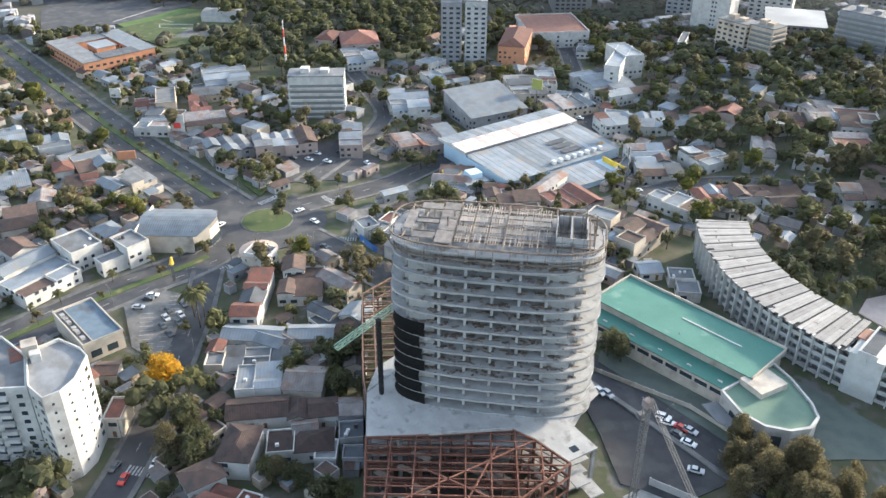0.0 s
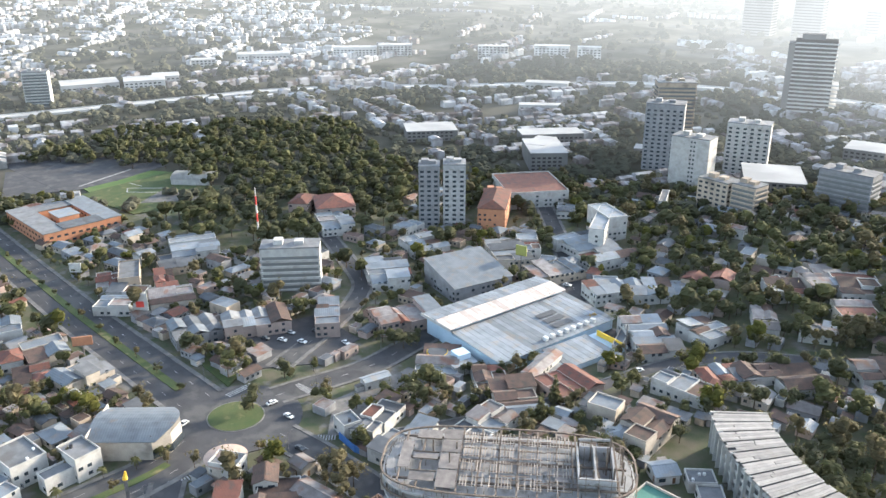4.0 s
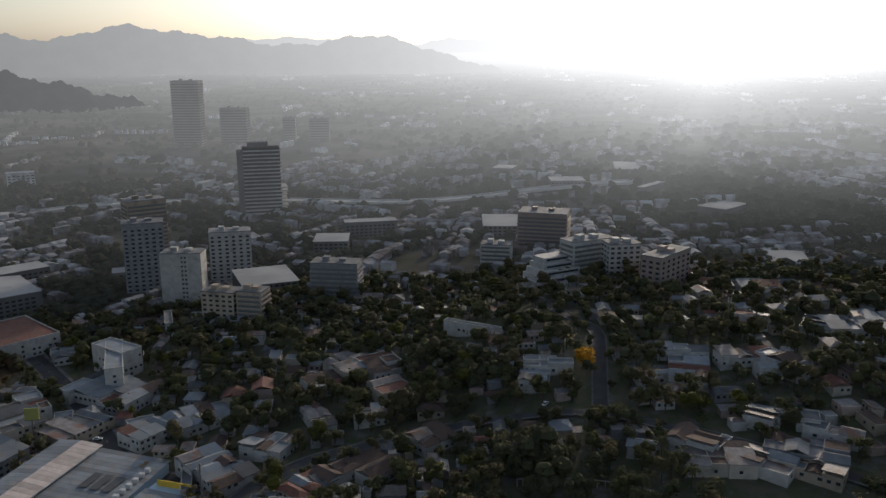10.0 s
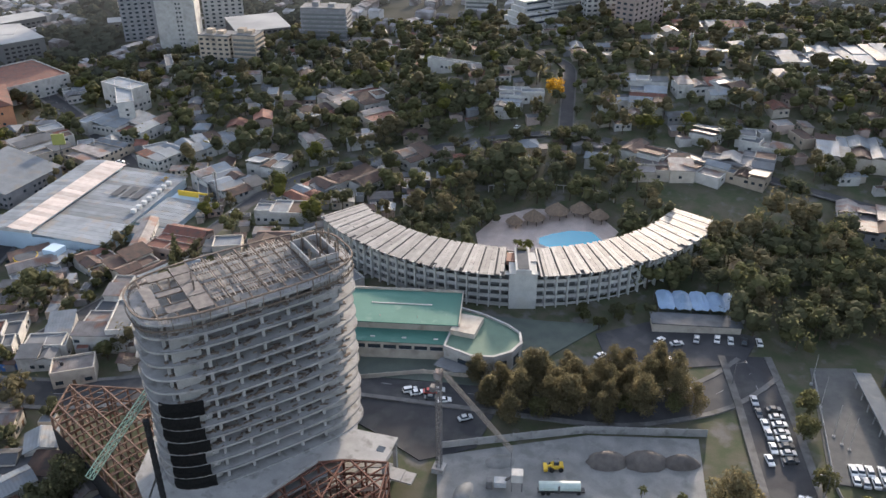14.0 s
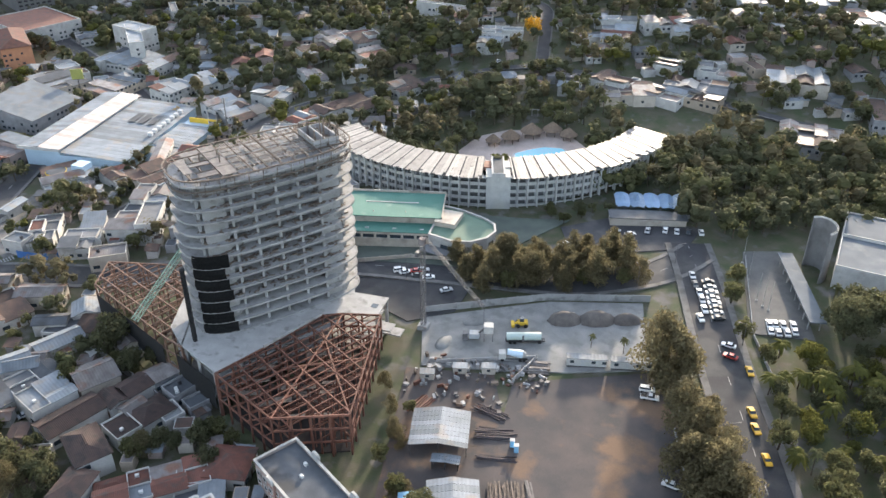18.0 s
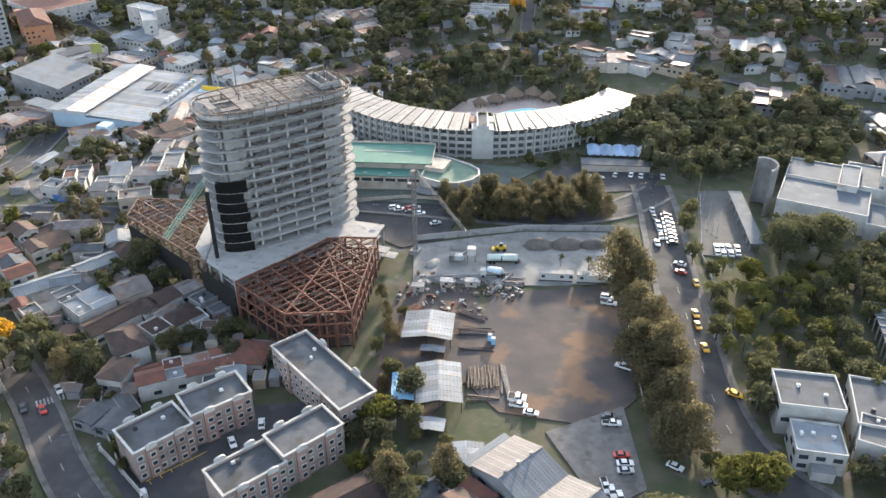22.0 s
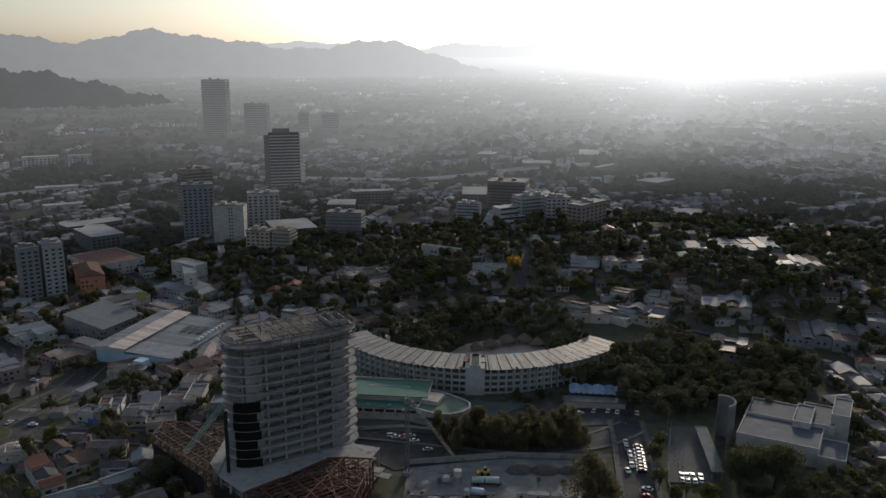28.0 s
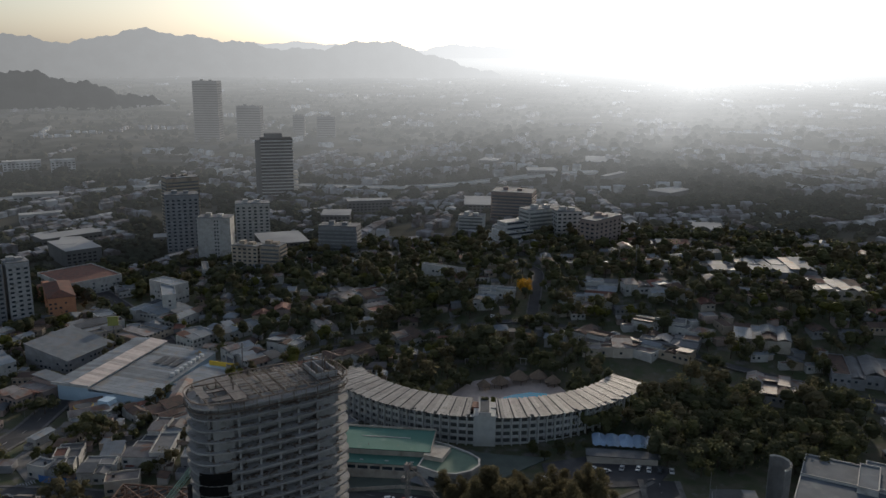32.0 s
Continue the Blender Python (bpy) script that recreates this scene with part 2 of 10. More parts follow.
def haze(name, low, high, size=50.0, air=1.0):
    """Far-distance material with evening haze painted in as emission, which thickens with distance and is brighter
    towards the sun.
    """
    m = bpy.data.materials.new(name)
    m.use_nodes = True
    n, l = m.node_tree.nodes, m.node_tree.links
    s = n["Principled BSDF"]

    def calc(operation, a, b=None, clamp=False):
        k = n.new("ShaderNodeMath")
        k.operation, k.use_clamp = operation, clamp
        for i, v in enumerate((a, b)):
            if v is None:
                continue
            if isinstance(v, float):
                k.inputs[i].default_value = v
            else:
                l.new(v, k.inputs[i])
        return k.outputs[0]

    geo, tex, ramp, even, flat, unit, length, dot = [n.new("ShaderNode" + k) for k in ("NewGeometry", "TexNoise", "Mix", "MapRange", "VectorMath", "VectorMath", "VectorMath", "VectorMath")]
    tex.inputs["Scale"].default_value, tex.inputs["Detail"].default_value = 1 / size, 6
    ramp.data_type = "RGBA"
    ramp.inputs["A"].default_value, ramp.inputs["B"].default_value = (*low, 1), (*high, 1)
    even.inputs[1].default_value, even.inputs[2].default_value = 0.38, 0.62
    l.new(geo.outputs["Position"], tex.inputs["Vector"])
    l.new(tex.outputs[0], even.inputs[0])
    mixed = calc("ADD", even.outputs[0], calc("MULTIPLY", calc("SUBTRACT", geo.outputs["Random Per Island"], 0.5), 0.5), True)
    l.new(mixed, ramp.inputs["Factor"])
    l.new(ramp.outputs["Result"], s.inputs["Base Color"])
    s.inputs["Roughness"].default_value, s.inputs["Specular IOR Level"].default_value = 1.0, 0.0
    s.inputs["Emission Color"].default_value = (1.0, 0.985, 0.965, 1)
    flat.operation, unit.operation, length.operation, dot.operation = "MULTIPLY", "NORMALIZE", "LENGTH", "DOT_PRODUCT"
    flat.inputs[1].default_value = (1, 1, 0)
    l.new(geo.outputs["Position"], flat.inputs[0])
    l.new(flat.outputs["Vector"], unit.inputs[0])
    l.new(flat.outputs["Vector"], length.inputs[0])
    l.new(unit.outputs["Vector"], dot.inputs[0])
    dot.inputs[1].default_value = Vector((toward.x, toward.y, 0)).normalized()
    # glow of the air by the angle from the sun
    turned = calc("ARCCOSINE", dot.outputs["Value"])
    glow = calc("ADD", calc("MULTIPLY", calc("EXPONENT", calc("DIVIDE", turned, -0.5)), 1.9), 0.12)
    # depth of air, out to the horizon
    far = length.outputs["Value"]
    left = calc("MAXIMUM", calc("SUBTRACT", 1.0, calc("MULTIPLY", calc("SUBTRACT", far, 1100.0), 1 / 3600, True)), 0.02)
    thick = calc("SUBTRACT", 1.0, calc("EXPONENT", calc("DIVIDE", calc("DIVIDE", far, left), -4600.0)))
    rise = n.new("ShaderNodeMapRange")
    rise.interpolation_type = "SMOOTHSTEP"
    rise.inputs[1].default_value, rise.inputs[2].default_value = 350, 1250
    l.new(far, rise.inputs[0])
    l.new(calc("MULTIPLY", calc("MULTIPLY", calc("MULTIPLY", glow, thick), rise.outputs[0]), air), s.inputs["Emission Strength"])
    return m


# far blocks and highway: haze is put into their own glow
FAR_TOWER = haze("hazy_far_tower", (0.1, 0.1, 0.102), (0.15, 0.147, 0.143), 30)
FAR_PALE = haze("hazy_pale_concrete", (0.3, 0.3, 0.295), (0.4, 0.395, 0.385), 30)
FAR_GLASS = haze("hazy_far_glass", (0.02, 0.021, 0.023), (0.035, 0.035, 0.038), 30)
# ---- making things ----
def ground_height(x, y):
    top = low = 0.0
    for cx, cy, cz in HEIGHTS:
        d2 = (cx - x) ** 2 + (cy - y) ** 2
        w = math.exp(-d2 / 4050) + 0.02 * math.exp(-d2 / 39200) + 0.001 / (1 + d2 / 10000)
        top, low = top + w * cz, low + w
    return top / low


def far_height(x, y):
    """The land beyond the town climbs evenly to the horizon."""
    s = min(1.0, max(0.0, (math.hypot(x - 90, y + 160) - 1100) / 3600))
    return ground_height(x, y) * (1 - s) + 156 * s


def part(name, bm, material, parent=None, label=""):
    """Links a bmesh as one mesh object, under a thing or a part where one is given."""
    data = bpy.data.meshes.new(name)
    bm.to_mesh(data)
    bm.free()
    data.materials.append(material)
    ob = new(name, data)
    if parent is not None:
        ob.parent = parent
    if label:
        ob["label"] = label
    return ob


def thing(name, m, label, category, group="", kind=""):
    ob = new(name)
    ob.matrix_world = m
    ob.empty_display_size = 0.5
    return tagged(ob, label, category, group, kind)


def add_box(bm, x0, y0, z0, x1, y1, z1, m=None, bevel=0.0):
    v = [bm.verts.new(p) for p in ((x0, y0, z0), (x1, y0, z0), (x1, y1, z0), (x0, y1, z0), (x0, y0, z1), (x1, y0, z1), (x1, y1, z1), (x0, y1, z1))]
    fs = [bm.faces.new([v[i] for i in q]) for q in ((3, 2, 1, 0), (4, 5, 6, 7), (0, 1, 5, 4), (1, 2, 6, 5), (2, 3, 7, 6), (3, 0, 4, 7))]
    if m is not None:
        bmesh.ops.transform(bm, matrix=m, verts=v)
    if bevel:
        edges = list({e for f in fs for e in f.edges})
        bmesh.ops.bevel(bm, geom=edges, offset=bevel, segments=1, affect="EDGES", clamp_overlap=True)
    return v


def box(x0, y0, z0, x1, y1, z1, bevel=0.0):
    bm = bmesh.new()
    add_box(bm, x0, y0, z0, x1, y1, z1, bevel=bevel)
    return bm


def add_bar(bm, a, b, w, h=None):
    """A square bar from a to b."""
    a, b, h = Vector(a), Vector(b), h or w
    d = b - a
    up = Vector((0, 0, 1)) if abs(d.normalized().z) < 0.95 else Vector((1, 0, 0))
    sx = d.cross(up).normalized() * (w / 2)
    sz = sx.cross(d).normalized() * (h / 2)
    v = [bm.verts.new(p + i * sx + j * sz) for p in (a, b) for i, j in ((-1, -1), (1, -1), (1, 1), (-1, 1))]
    for q in ((0, 1, 2, 3), (7, 6, 5, 4), (0, 4, 5, 1), (1, 5, 6, 2), (2, 6, 7, 3), (3, 7, 4, 0)):
        bm.faces.new([v[i] for i in q])


def bar(a, b, w, h=None):
    bm = bmesh.new()
    add_bar(bm, a, b, w, h)
    return bm


def add_prism(bm, outline, z0, z1):
    """An upright prism over a closed outline of (x, y), counter-clockwise."""
    low = [bm.verts.new((x, y, z0)) for x, y in outline]
    top = [bm.verts.new((x, y, z1)) for x, y in outline]
    n = len(outline)
    bm.faces.new(low[::-1])
    bm.faces.new(top)
    for i in range(n):
        j = (i + 1) % n
        bm.faces.new((low[i], low[j], top[j], top[i]))


def prism(outline, z0, z1):
    bm = bmesh.new()
    add_prism(bm, outline, z0, z1)
    return bm


def add_ring(bm, outer, inner, z0, z1):
    """A closed band between two outlines with as many corners."""
    n = len(outer)
    vs = [[bm.verts.new((x, y, z)) for x, y in o] for o, z in ((outer, z0), (outer, z1), (inner, z1), (inner, z0))]
    for a, b in ((0, 1), (1, 2), (2, 3), (3, 0)):
        for i in range(n):
            j = (i + 1) % n
            bm.faces.new((vs[a][i], vs[a][j], vs[b][j], vs[b][i]))


def add_rod(bm, a, b, r0, r1=None, sides=6):
    a, b, r1 = Vector(a), Vector(b), r0 if r1 is None else r1
    d = (b - a).normalized()
    s = d.cross(Vector((0, 0, 1)) if abs(d.z) < 0.9 else Vector((1, 0, 0))).normalized()
    t = d.cross(s)
    rings = [[bm.verts.new(p + r * (math.cos(k * math.tau / sides) * s + math.sin(k * math.tau / sides) * t)) for k in range(sides)] for p, r in ((a, r0), (b, r1))]
    for k in range(sides):
        j = (k + 1) % sides
        bm.faces.new((rings[0][k], rings[0][j], rings[1][j], rings[1][k]))
    bm.faces.new(rings[0][::-1])
    bm.faces.new(rings[1])


def rod(a, b, r0, r1=None, sides=6):
    bm = bmesh.new()
    add_rod(bm, a, b, r0, r1, sides)
    return bm


# ---- ground ----
def ground_sheet(steps):
    """Rings round the middle of the place, out to the horizon."""
    bm = bmesh.new()
    turns, rows = 96, []
    for r in steps:
        row = []
        for k in range(turns):
            x, y = -60 + r * math.cos(k * math.tau / turns), 80 + r * math.sin(k * math.tau / turns)
            row.append(bm.verts.new((x, y, ground_height(x, y) - 0.35 - 9 * min(1.0, max(0.0, (math.hypot(x - 90, y + 160) - 625) / 40)))))
        rows.append(row)
    mid = bm.verts.new((-60, 80, ground_height(-60, 80) - 0.35))
    for k in range(turns):
        bm.faces.new((mid, rows[0][k], rows[0][(k + 1) % turns]))
    for a, b in zip(rows, rows[1:]):
        for k in range(turns):
            j = (k + 1) % turns
            bm.faces.new((a[k], b[k], b[j], a[j]))
    return bm


STEPS = [8 * k for k in range(1, 50)] + [400 + 25 * k for k in range(40)] + [1450 + 200 * k for k in range(18)]
SOIL = surface("yard_soil_and_grass", (0.05, 0.062, 0.03), (0.085, 0.078, 0.055), 6.0, 0.95, 0.3, spots=(0.115, 0.108, 0.1), spot_at=0.62, spot_size=7)
ground = tagged(part("ground", ground_sheet(STEPS), SOIL), "dusty earth, grass and yards of the city", "ground", kind="structure")
for poly in ground.data.polygons:
    poly.use_smooth = True

def piece(name, data, m, parent):
    """One object on a shared mesh, placed under a thing."""
    ob = new(name, data)
    ob.parent = parent
    ob.matrix_basis = m
    return ob


def shape(name, bm, material):
    data = bpy.data.meshes.new(name)
    bm.to_mesh(data)
    bm.free()
    data.materials.append(material)
    return data


def draped(line, width, lift, step=6.0):
    """A strip of ground along a line of (x, y)."""
    pts = []
    for (ax, ay), (bx, by) in zip(line, line[1:]):
        n = max(1, int(math.hypot(bx - ax, by - ay) / step))
        pts += [(ax + (bx - ax) * k / n, ay + (by - ay) * k / n) for k in range(n)]
    pts.append(line[-1])
    for _ in range(3):
        pts = [pts[0]] + [((a[0] + 2 * b[0] + c[0]) / 4, (a[1] + 2 * b[1] + c[1]) / 4) for a, b, c in zip(pts, pts[1:], pts[2:])] + [pts[-1]]
    sides = []
    for k, (x, y) in enumerate(pts):
        (ax, ay), (bx, by) = pts[max(0, k - 1)], pts[min(len(pts) - 1, k + 1)]
        l = math.hypot(bx - ax, by - ay) or 1
        sides.append((x, y, -(by - ay) / l, (bx - ax) / l))
    return sides


def add_strip(bm, sides, o0, o1, z0, z1):
    """A kerb-like strip between two offsets from the line; its top lies at z1 and its edges go down to z0."""
    rows = []
    for x, y, nx, ny in sides:
        g = ground_height(x, y)
        p0, p1 = (x + nx * o0, y + ny * o0), (x + nx * o1, y + ny * o1)
        rows.append([bm.verts.new(p) for p in ((*p0, g + z0), (*p0, g + z1), (*p1, g + z1), (*p1, g + z0))])
    for a, b in zip(rows, rows[1:]):
        for i in range(3):
            bm.faces.new((a[i], a[i + 1], b[i + 1], b[i]))


ROADS = []


def street(name, line, width, label, walk_width=1.6, dashes=True, median=0.0):
    sides = draped(line, width, 0)
    ROADS.append((sides, width / 2 + walk_width))
    bm = bmesh.new()
    add_strip(bm, sides, width / 2, -width / 2, -0.5, -0.08)
    tagged(part("road_" + name, bm, ASPHALT), label, "road", kind="structure")
    bm = bmesh.new()
    for s in (1, -1):
        add_strip(bm, sides, s * width / 2, s * (width / 2 + walk_width), -0.5, 0.07)
    tagged(part("pavement_" + name, bm, PAVING), "grey concrete pavement with a raised kerb", "pavement", kind="structure")
    if median:
        bm = bmesh.new()
        add_strip(bm, sides[2:-2], median / 2, -median / 2, -0.5, 0.12)
        tagged(part("median_" + name, bm, GRASS), "grassy middle strip between two carriageways", "median", kind="structure")
    if dashes:
        bm = bmesh.new()
        offs = (0.0,) if not median else (median / 2 + (width - median) / 4, -median / 2 - (width - median) / 4)
        for o in offs:
            for a, b in zip(sides[::2], sides[1::2]):
                add_strip(bm, [a, ((a[0] + b[0]) / 2, (a[1] + b[1]) / 2, a[2], a[3])], o + 0.09, o - 0.09, -0.3, -0.06)
        tagged(part("lane_marking_" + name, bm, LANE_PAINT), "worn white dashes on the asphalt", "lane marking", kind="structure")


def patch(name, outline, material, label, category, lift=-0.05, kind="structure", step=7.0):
    """A flat area of ground over a closed outline, as a fan of small faces that follows the slope."""
    ring = []
    for (ax, ay), (bx, by) in zip(outline, outline[1:] + outline[:1]):
        n = max(1, int(math.hypot(bx - ax, by - ay) / step))
        ring += [(ax + (bx - ax) * k / n, ay + (by - ay) * k / n) for k in range(n)]
    cx, cy = sum(p[0] for p in ring) / len(ring), sum(p[1] for p in ring) / len(ring)
    bm = bmesh.new()
    rows = [[bm.verts.new((cx + (x - cx) * f, cy + (y - cy) * f, ground_height(cx + (x - cx) * f, cy + (y - cy) * f) + lift)) for x, y in ring] for f in (1.0, 0.8, 0.6, 0.4, 0.2)]
    rows.insert(0, [bm.verts.new((v.co.x, v.co.y, v.co.z - 0.6)) for v in rows[0]])
    for a, b in zip(rows, rows[1:]):
        for k in range(len(ring)):
            j = (k + 1) % len(ring)
            bm.faces.new((a[k], a[j], b[j], b[k]))
    bm.faces.new(rows[-1])
    bmesh.ops.recalc_face_normals(bm, faces=bm.faces)
    if bm.faces[-1].normal.z < 0:
        bmesh.ops.reverse_faces(bm, faces=bm.faces)
    return tagged(part(name, bm, material), label, category, kind=kind)


# ---- streets ----
street("boulevard", [(-168, -24), (-158, -40), (-155, -60), (-149, -82), (-140, -110), (-128, -150), (-105, -220), (-70, -320), (-20, -450)], 17, "dark asphalt boulevard with a planted middle strip", 2.0, True, 3.0)
street("side_street", [(-152, -37), (-123, -49), (-98, -62), (-65, -80), (-35, -102), (-4, -118), (40, -140), (90, -165), (160, -200), (260, -250), (400, -320)], 9.0, "narrow asphalt street between garden walls")
street("avenue", [(-197, -16), (-233, -25), (-305, -42), (-388, -60), (-499, -84), (-620, -110)], 20, "wide asphalt avenue with a planted middle strip", 2.0, True, 3.5)
street("plaza_street", [(-186, 12), (-188, 34), (-190, 54), (-199, 74), (-207, 96), (-222, 120)], 11, "asphalt street beside a small plaza")
street("ring_street", [(-160, 4), (-137, 12), (-104, 20), (-70, 36), (-36, 50), (-10, 54), (22, 58), (54, 62), (80, 78), (90, 95)], 11.5, "asphalt street in front of the hotel annex")
street("park_avenue", [(86, 100), (92, 80), (97, 58), (104, 29), (112, 2), (118, -22), (128, -44), (140, -55), (156, -60), (178, -68), (220, -85), (300, -120), (420, -170)], 12, "asphalt avenue lined with parked taxis", 2.2)
street("back_street", [(-137, 40), (-128, 75), (-122, 104), (-123, 130), (-122, 158), (-110, 183), (-87, 203), (-55, 226), (-2, 240), (44, 231), (110, 215), (180, 205)], 7.5, "quiet asphalt street behind the hotel garden", 1.0, False)
street("shop_street", [(-128, 160), (-179, 160), (-205, 175), (-230, 193), (-274, 219), (-330, 250), (-420, 300)], 9, "asphalt shopping street beside the big store", 1.8)
street("hill_street", [(-3, 242), (-8, 267), (-16, 309), (-48, 338), (-80, 384), (-110, 440)], 6.0, "asphalt street climbing between gardens", 0.8, False)
street("north_street", [(-207, 20), (-245, 70), (-268, 90), (-330, 100), (-400, 110)], 8, "asphalt street between shops", 1.8)

# ---- far highway ----
far_line = draped([(-805, -140), (-809, -38), (-813, 111), (-812, 248), (-763, 367), (-701, 466), (-585, 590), (-450, 675), (-308, 711), (-190, 740), (-60, 790)], 16, 0, 20)
ROADS.append((far_line, 14))
bm = bmesh.new()
add_strip(bm, far_line, 9, -9, -1.5, 0.9)
tagged(part("road_highway", bm, FAR_PALE), "pale concrete highway across the far woods", "road", kind="structure")
bm = bmesh.new()
for o in (9.2, -9.2):
    add_strip(bm, far_line, o + 0.2, o - 0.2, -1.5, 1.9)
tagged(part("highway_barrier", bm, FAR_PALE), "pale concrete barriers along the highway", "barrier", kind="structure")

# ---- round place ----
def circle(cx, cy, r, n=40):
    return [(cx + r * math.cos(k * math.tau / n), cy + r * math.sin(k * math.tau / n)) for k in range(n)]


patch("roundabout_road", circle(-178, -6, 24), ASPHALT, "dark asphalt of the round place", "road", -0.07)
patch("roundabout_kerb", circle(-179, -6, 10.6), PAVING, "pale kerb of the round island", "kerb", 0.08)
patch("roundabout_lawn", circle(-179, -6, 10.1), GRASS, "green lawn on the round island", "lawn", 0.16)
patch("plaza_paving", [(-248, 4), (-247, 54), (-216, 62), (-203, 37), (-212, 8)], ASPHALT, "asphalt car park in front of shops", "car park", -0.06)
patch("wedge_island", [(-202, -2), (-225, -6), (-236, 0), (-212, 9)], GRASS, "grassy traffic island with young trees", "lawn", 0.1)
patch("promenade", [(-150, 18), (-172, 30), (-182, 68), (-174, 74), (-166, 50), (-146, 28)], PAVING, "pale paved promenade beside a hedge", "pavement", 0.03)


def crossing(x, y, rot, count, length=3.2):
    bm = bmesh.new()
    for k in range(count):
        add_box(bm, k - 0.28, -length / 2, -0.06, k + 0.28, length / 2, -0.045)
    ob = tagged(part("zebra_crossing", bm, LANE_PAINT), "worn white zebra crossing stripes on asphalt", "crossing", kind="structure")
    ob.matrix_world = pose(x, y, ground_height(x, y), 0, 0, rot)


crossing(-62, -82, 50, 9)
crossing(-150, -33, 100, 11)
crossing(-152, 12, 60, 10)
crossing(-195, -4, 110, 12)
crossing(-190, 22, 20, 9)

# ---- site ground ----
EARTH = surface("compacted_site_earth", (0.098, 0.082, 0.076), (0.066, 0.061, 0.061), 9.0, 0.95, 0.3, spots=(0.165, 0.108, 0.072), spot_at=0.56, spot_size=13)
GRAVEL = surface("pale_site_gravel", (0.25, 0.245, 0.233), (0.185, 0.184, 0.178), 5.0, 0.95, 0.4, spots=(0.17, 0.17, 0.16), spot_at=0.58, spot_size=4)
patch("parking_ground", [(46, 8), (83, 24), (93, 4), (99, -30), (92, -44), (64, -46), (50, -36)], EARTH, "bare brown earth of the building site yard", "yard", -0.02)
patch("gravel_ground", [(10, 30), (47, 50), (76, 58), (82, 25), (60, 17), (40, 12), (18, 8)], GRAVEL, "pale crushed gravel of the building site", "yard", 0.01)
patch("yard_dirt", [(14, 6), (40, 10), (48, -8), (52, -34), (46, -54), (26, -48), (20, -20)], EARTH, "bare earth strewn with building material", "yard", 0.0)
patch("forecourt", [(78, -50), (96, -34), (106, -62), (97, -72)], PAVING, "pale concrete forecourt with parked cars", "yard", 0.03)
patch("hotel_parking", [(48, 80), (86, 96), (90, 112), (58, 112), (40, 98)], ASPHALT, "asphalt hotel car park", "car park", -0.04)
patch("hotel_forecourt", [(-46, 94), (0, 96), (24, 100), (42, 104), (30, 84), (18, 62), (-36, 52), (-60, 78)], surface("green_grey_paving", (0.12, 0.14, 0.118), (0.095, 0.11, 0.097), 5.0, 0.9, 0.1), "greenish paved forecourt of the hotel", "pavement", 0.02)
patch("street_apron", [(-27, 38), (-16, 52), (2, 60), (20, 52), (19, 36), (6, 27), (-12, 34)], ASPHALT, "asphalt apron with parked cars beside the site", "road", -0.03)
patch("flag_plaza", [(105, 100), (118, 104), (128, 54), (109, 52)], surface("grid_plaza_paving", (0.12, 0.12, 0.115), (0.09, 0.09, 0.09), 3.0, 0.9, 0.1), "dark paved plaza with pale joints", "pavement", 0.0)

patch("court_asphalt", [(-14, -99), (4, -62), (11, -56), (21, -62), (14, -76), (5, -90), (9, -104), (2, -110)], ASPHALT, "dark asphalt court between apartment blocks", "car park", 0.04)
patch("corner_parking", [(-143, -69), (-148, -57), (-138, -48), (-122, -55), (-106, -66), (-116, -71)], PAVING, "pale concrete car park of a restaurant", "car park", 0.0)
bm = bmesh.new()
for k in range(13):
    for u, v in ((-140, -53.5), (-134, -65)):
        x, y = u + k * 2.5, v - k * (0.95 if u == -140 else 0.55)
        if x < -109:
            z = ground_height(x, y) + 0.03
            add_bar(bm, (x, y, z), (x + 1.6, y + 4.4, z), 0.2, 0.03)
tagged(part("bay_marking_corner", bm, LANE_PAINT), "worn white parking bay lines", "bay marking", kind="structure")
patch("sports_field", [(-510, -12), (-540, 58), (-452, 80), (-448, 12)], GRASS, "green sports field with a worn edge", "sports field", 0.1)
patch("running_track", [(-470, 20), (-492, 40), (-470, 66), (-456, 56), (-462, 40)], PAVING, "pale curved track on a sports field", "track", 0.16)
patch("far_car_park", [(-520, -20), (-620, -50), (-690, 20), (-560, 60), (-535, 20)], ASPHALT, "wide dark asphalt car park", "car park", 0.05)
# ---- the tower under construction ----
TOWER = pose(-30.3, 10.4, 0, 0, 0, 52.6)
DECK, STOREY, FLOORS = 9.3, 3.62, 13


def tower_outline(floor, grow=0.0, turns=72):
    """Rounded slab outline; the two ends swell and shrink from floor to floor."""
    left = 0.35 * math.sin(floor * 0.9 + 0.4)
    right = 0.45 * math.sin(floor * 2.2 + 2.0)
    pts = []
    for k in range(turns):
        c, s = math.cos(k * math.tau / turns), math.sin(k * math.tau / turns)
        x = math.copysign(abs(c) ** 0.6, c) * (26.0 + grow + (right if c > 0 else left) * abs(c))
        y = math.copysign(abs(s) ** 0.6, s) * (11.6 + grow)
        pts.append((x, y))
    return pts


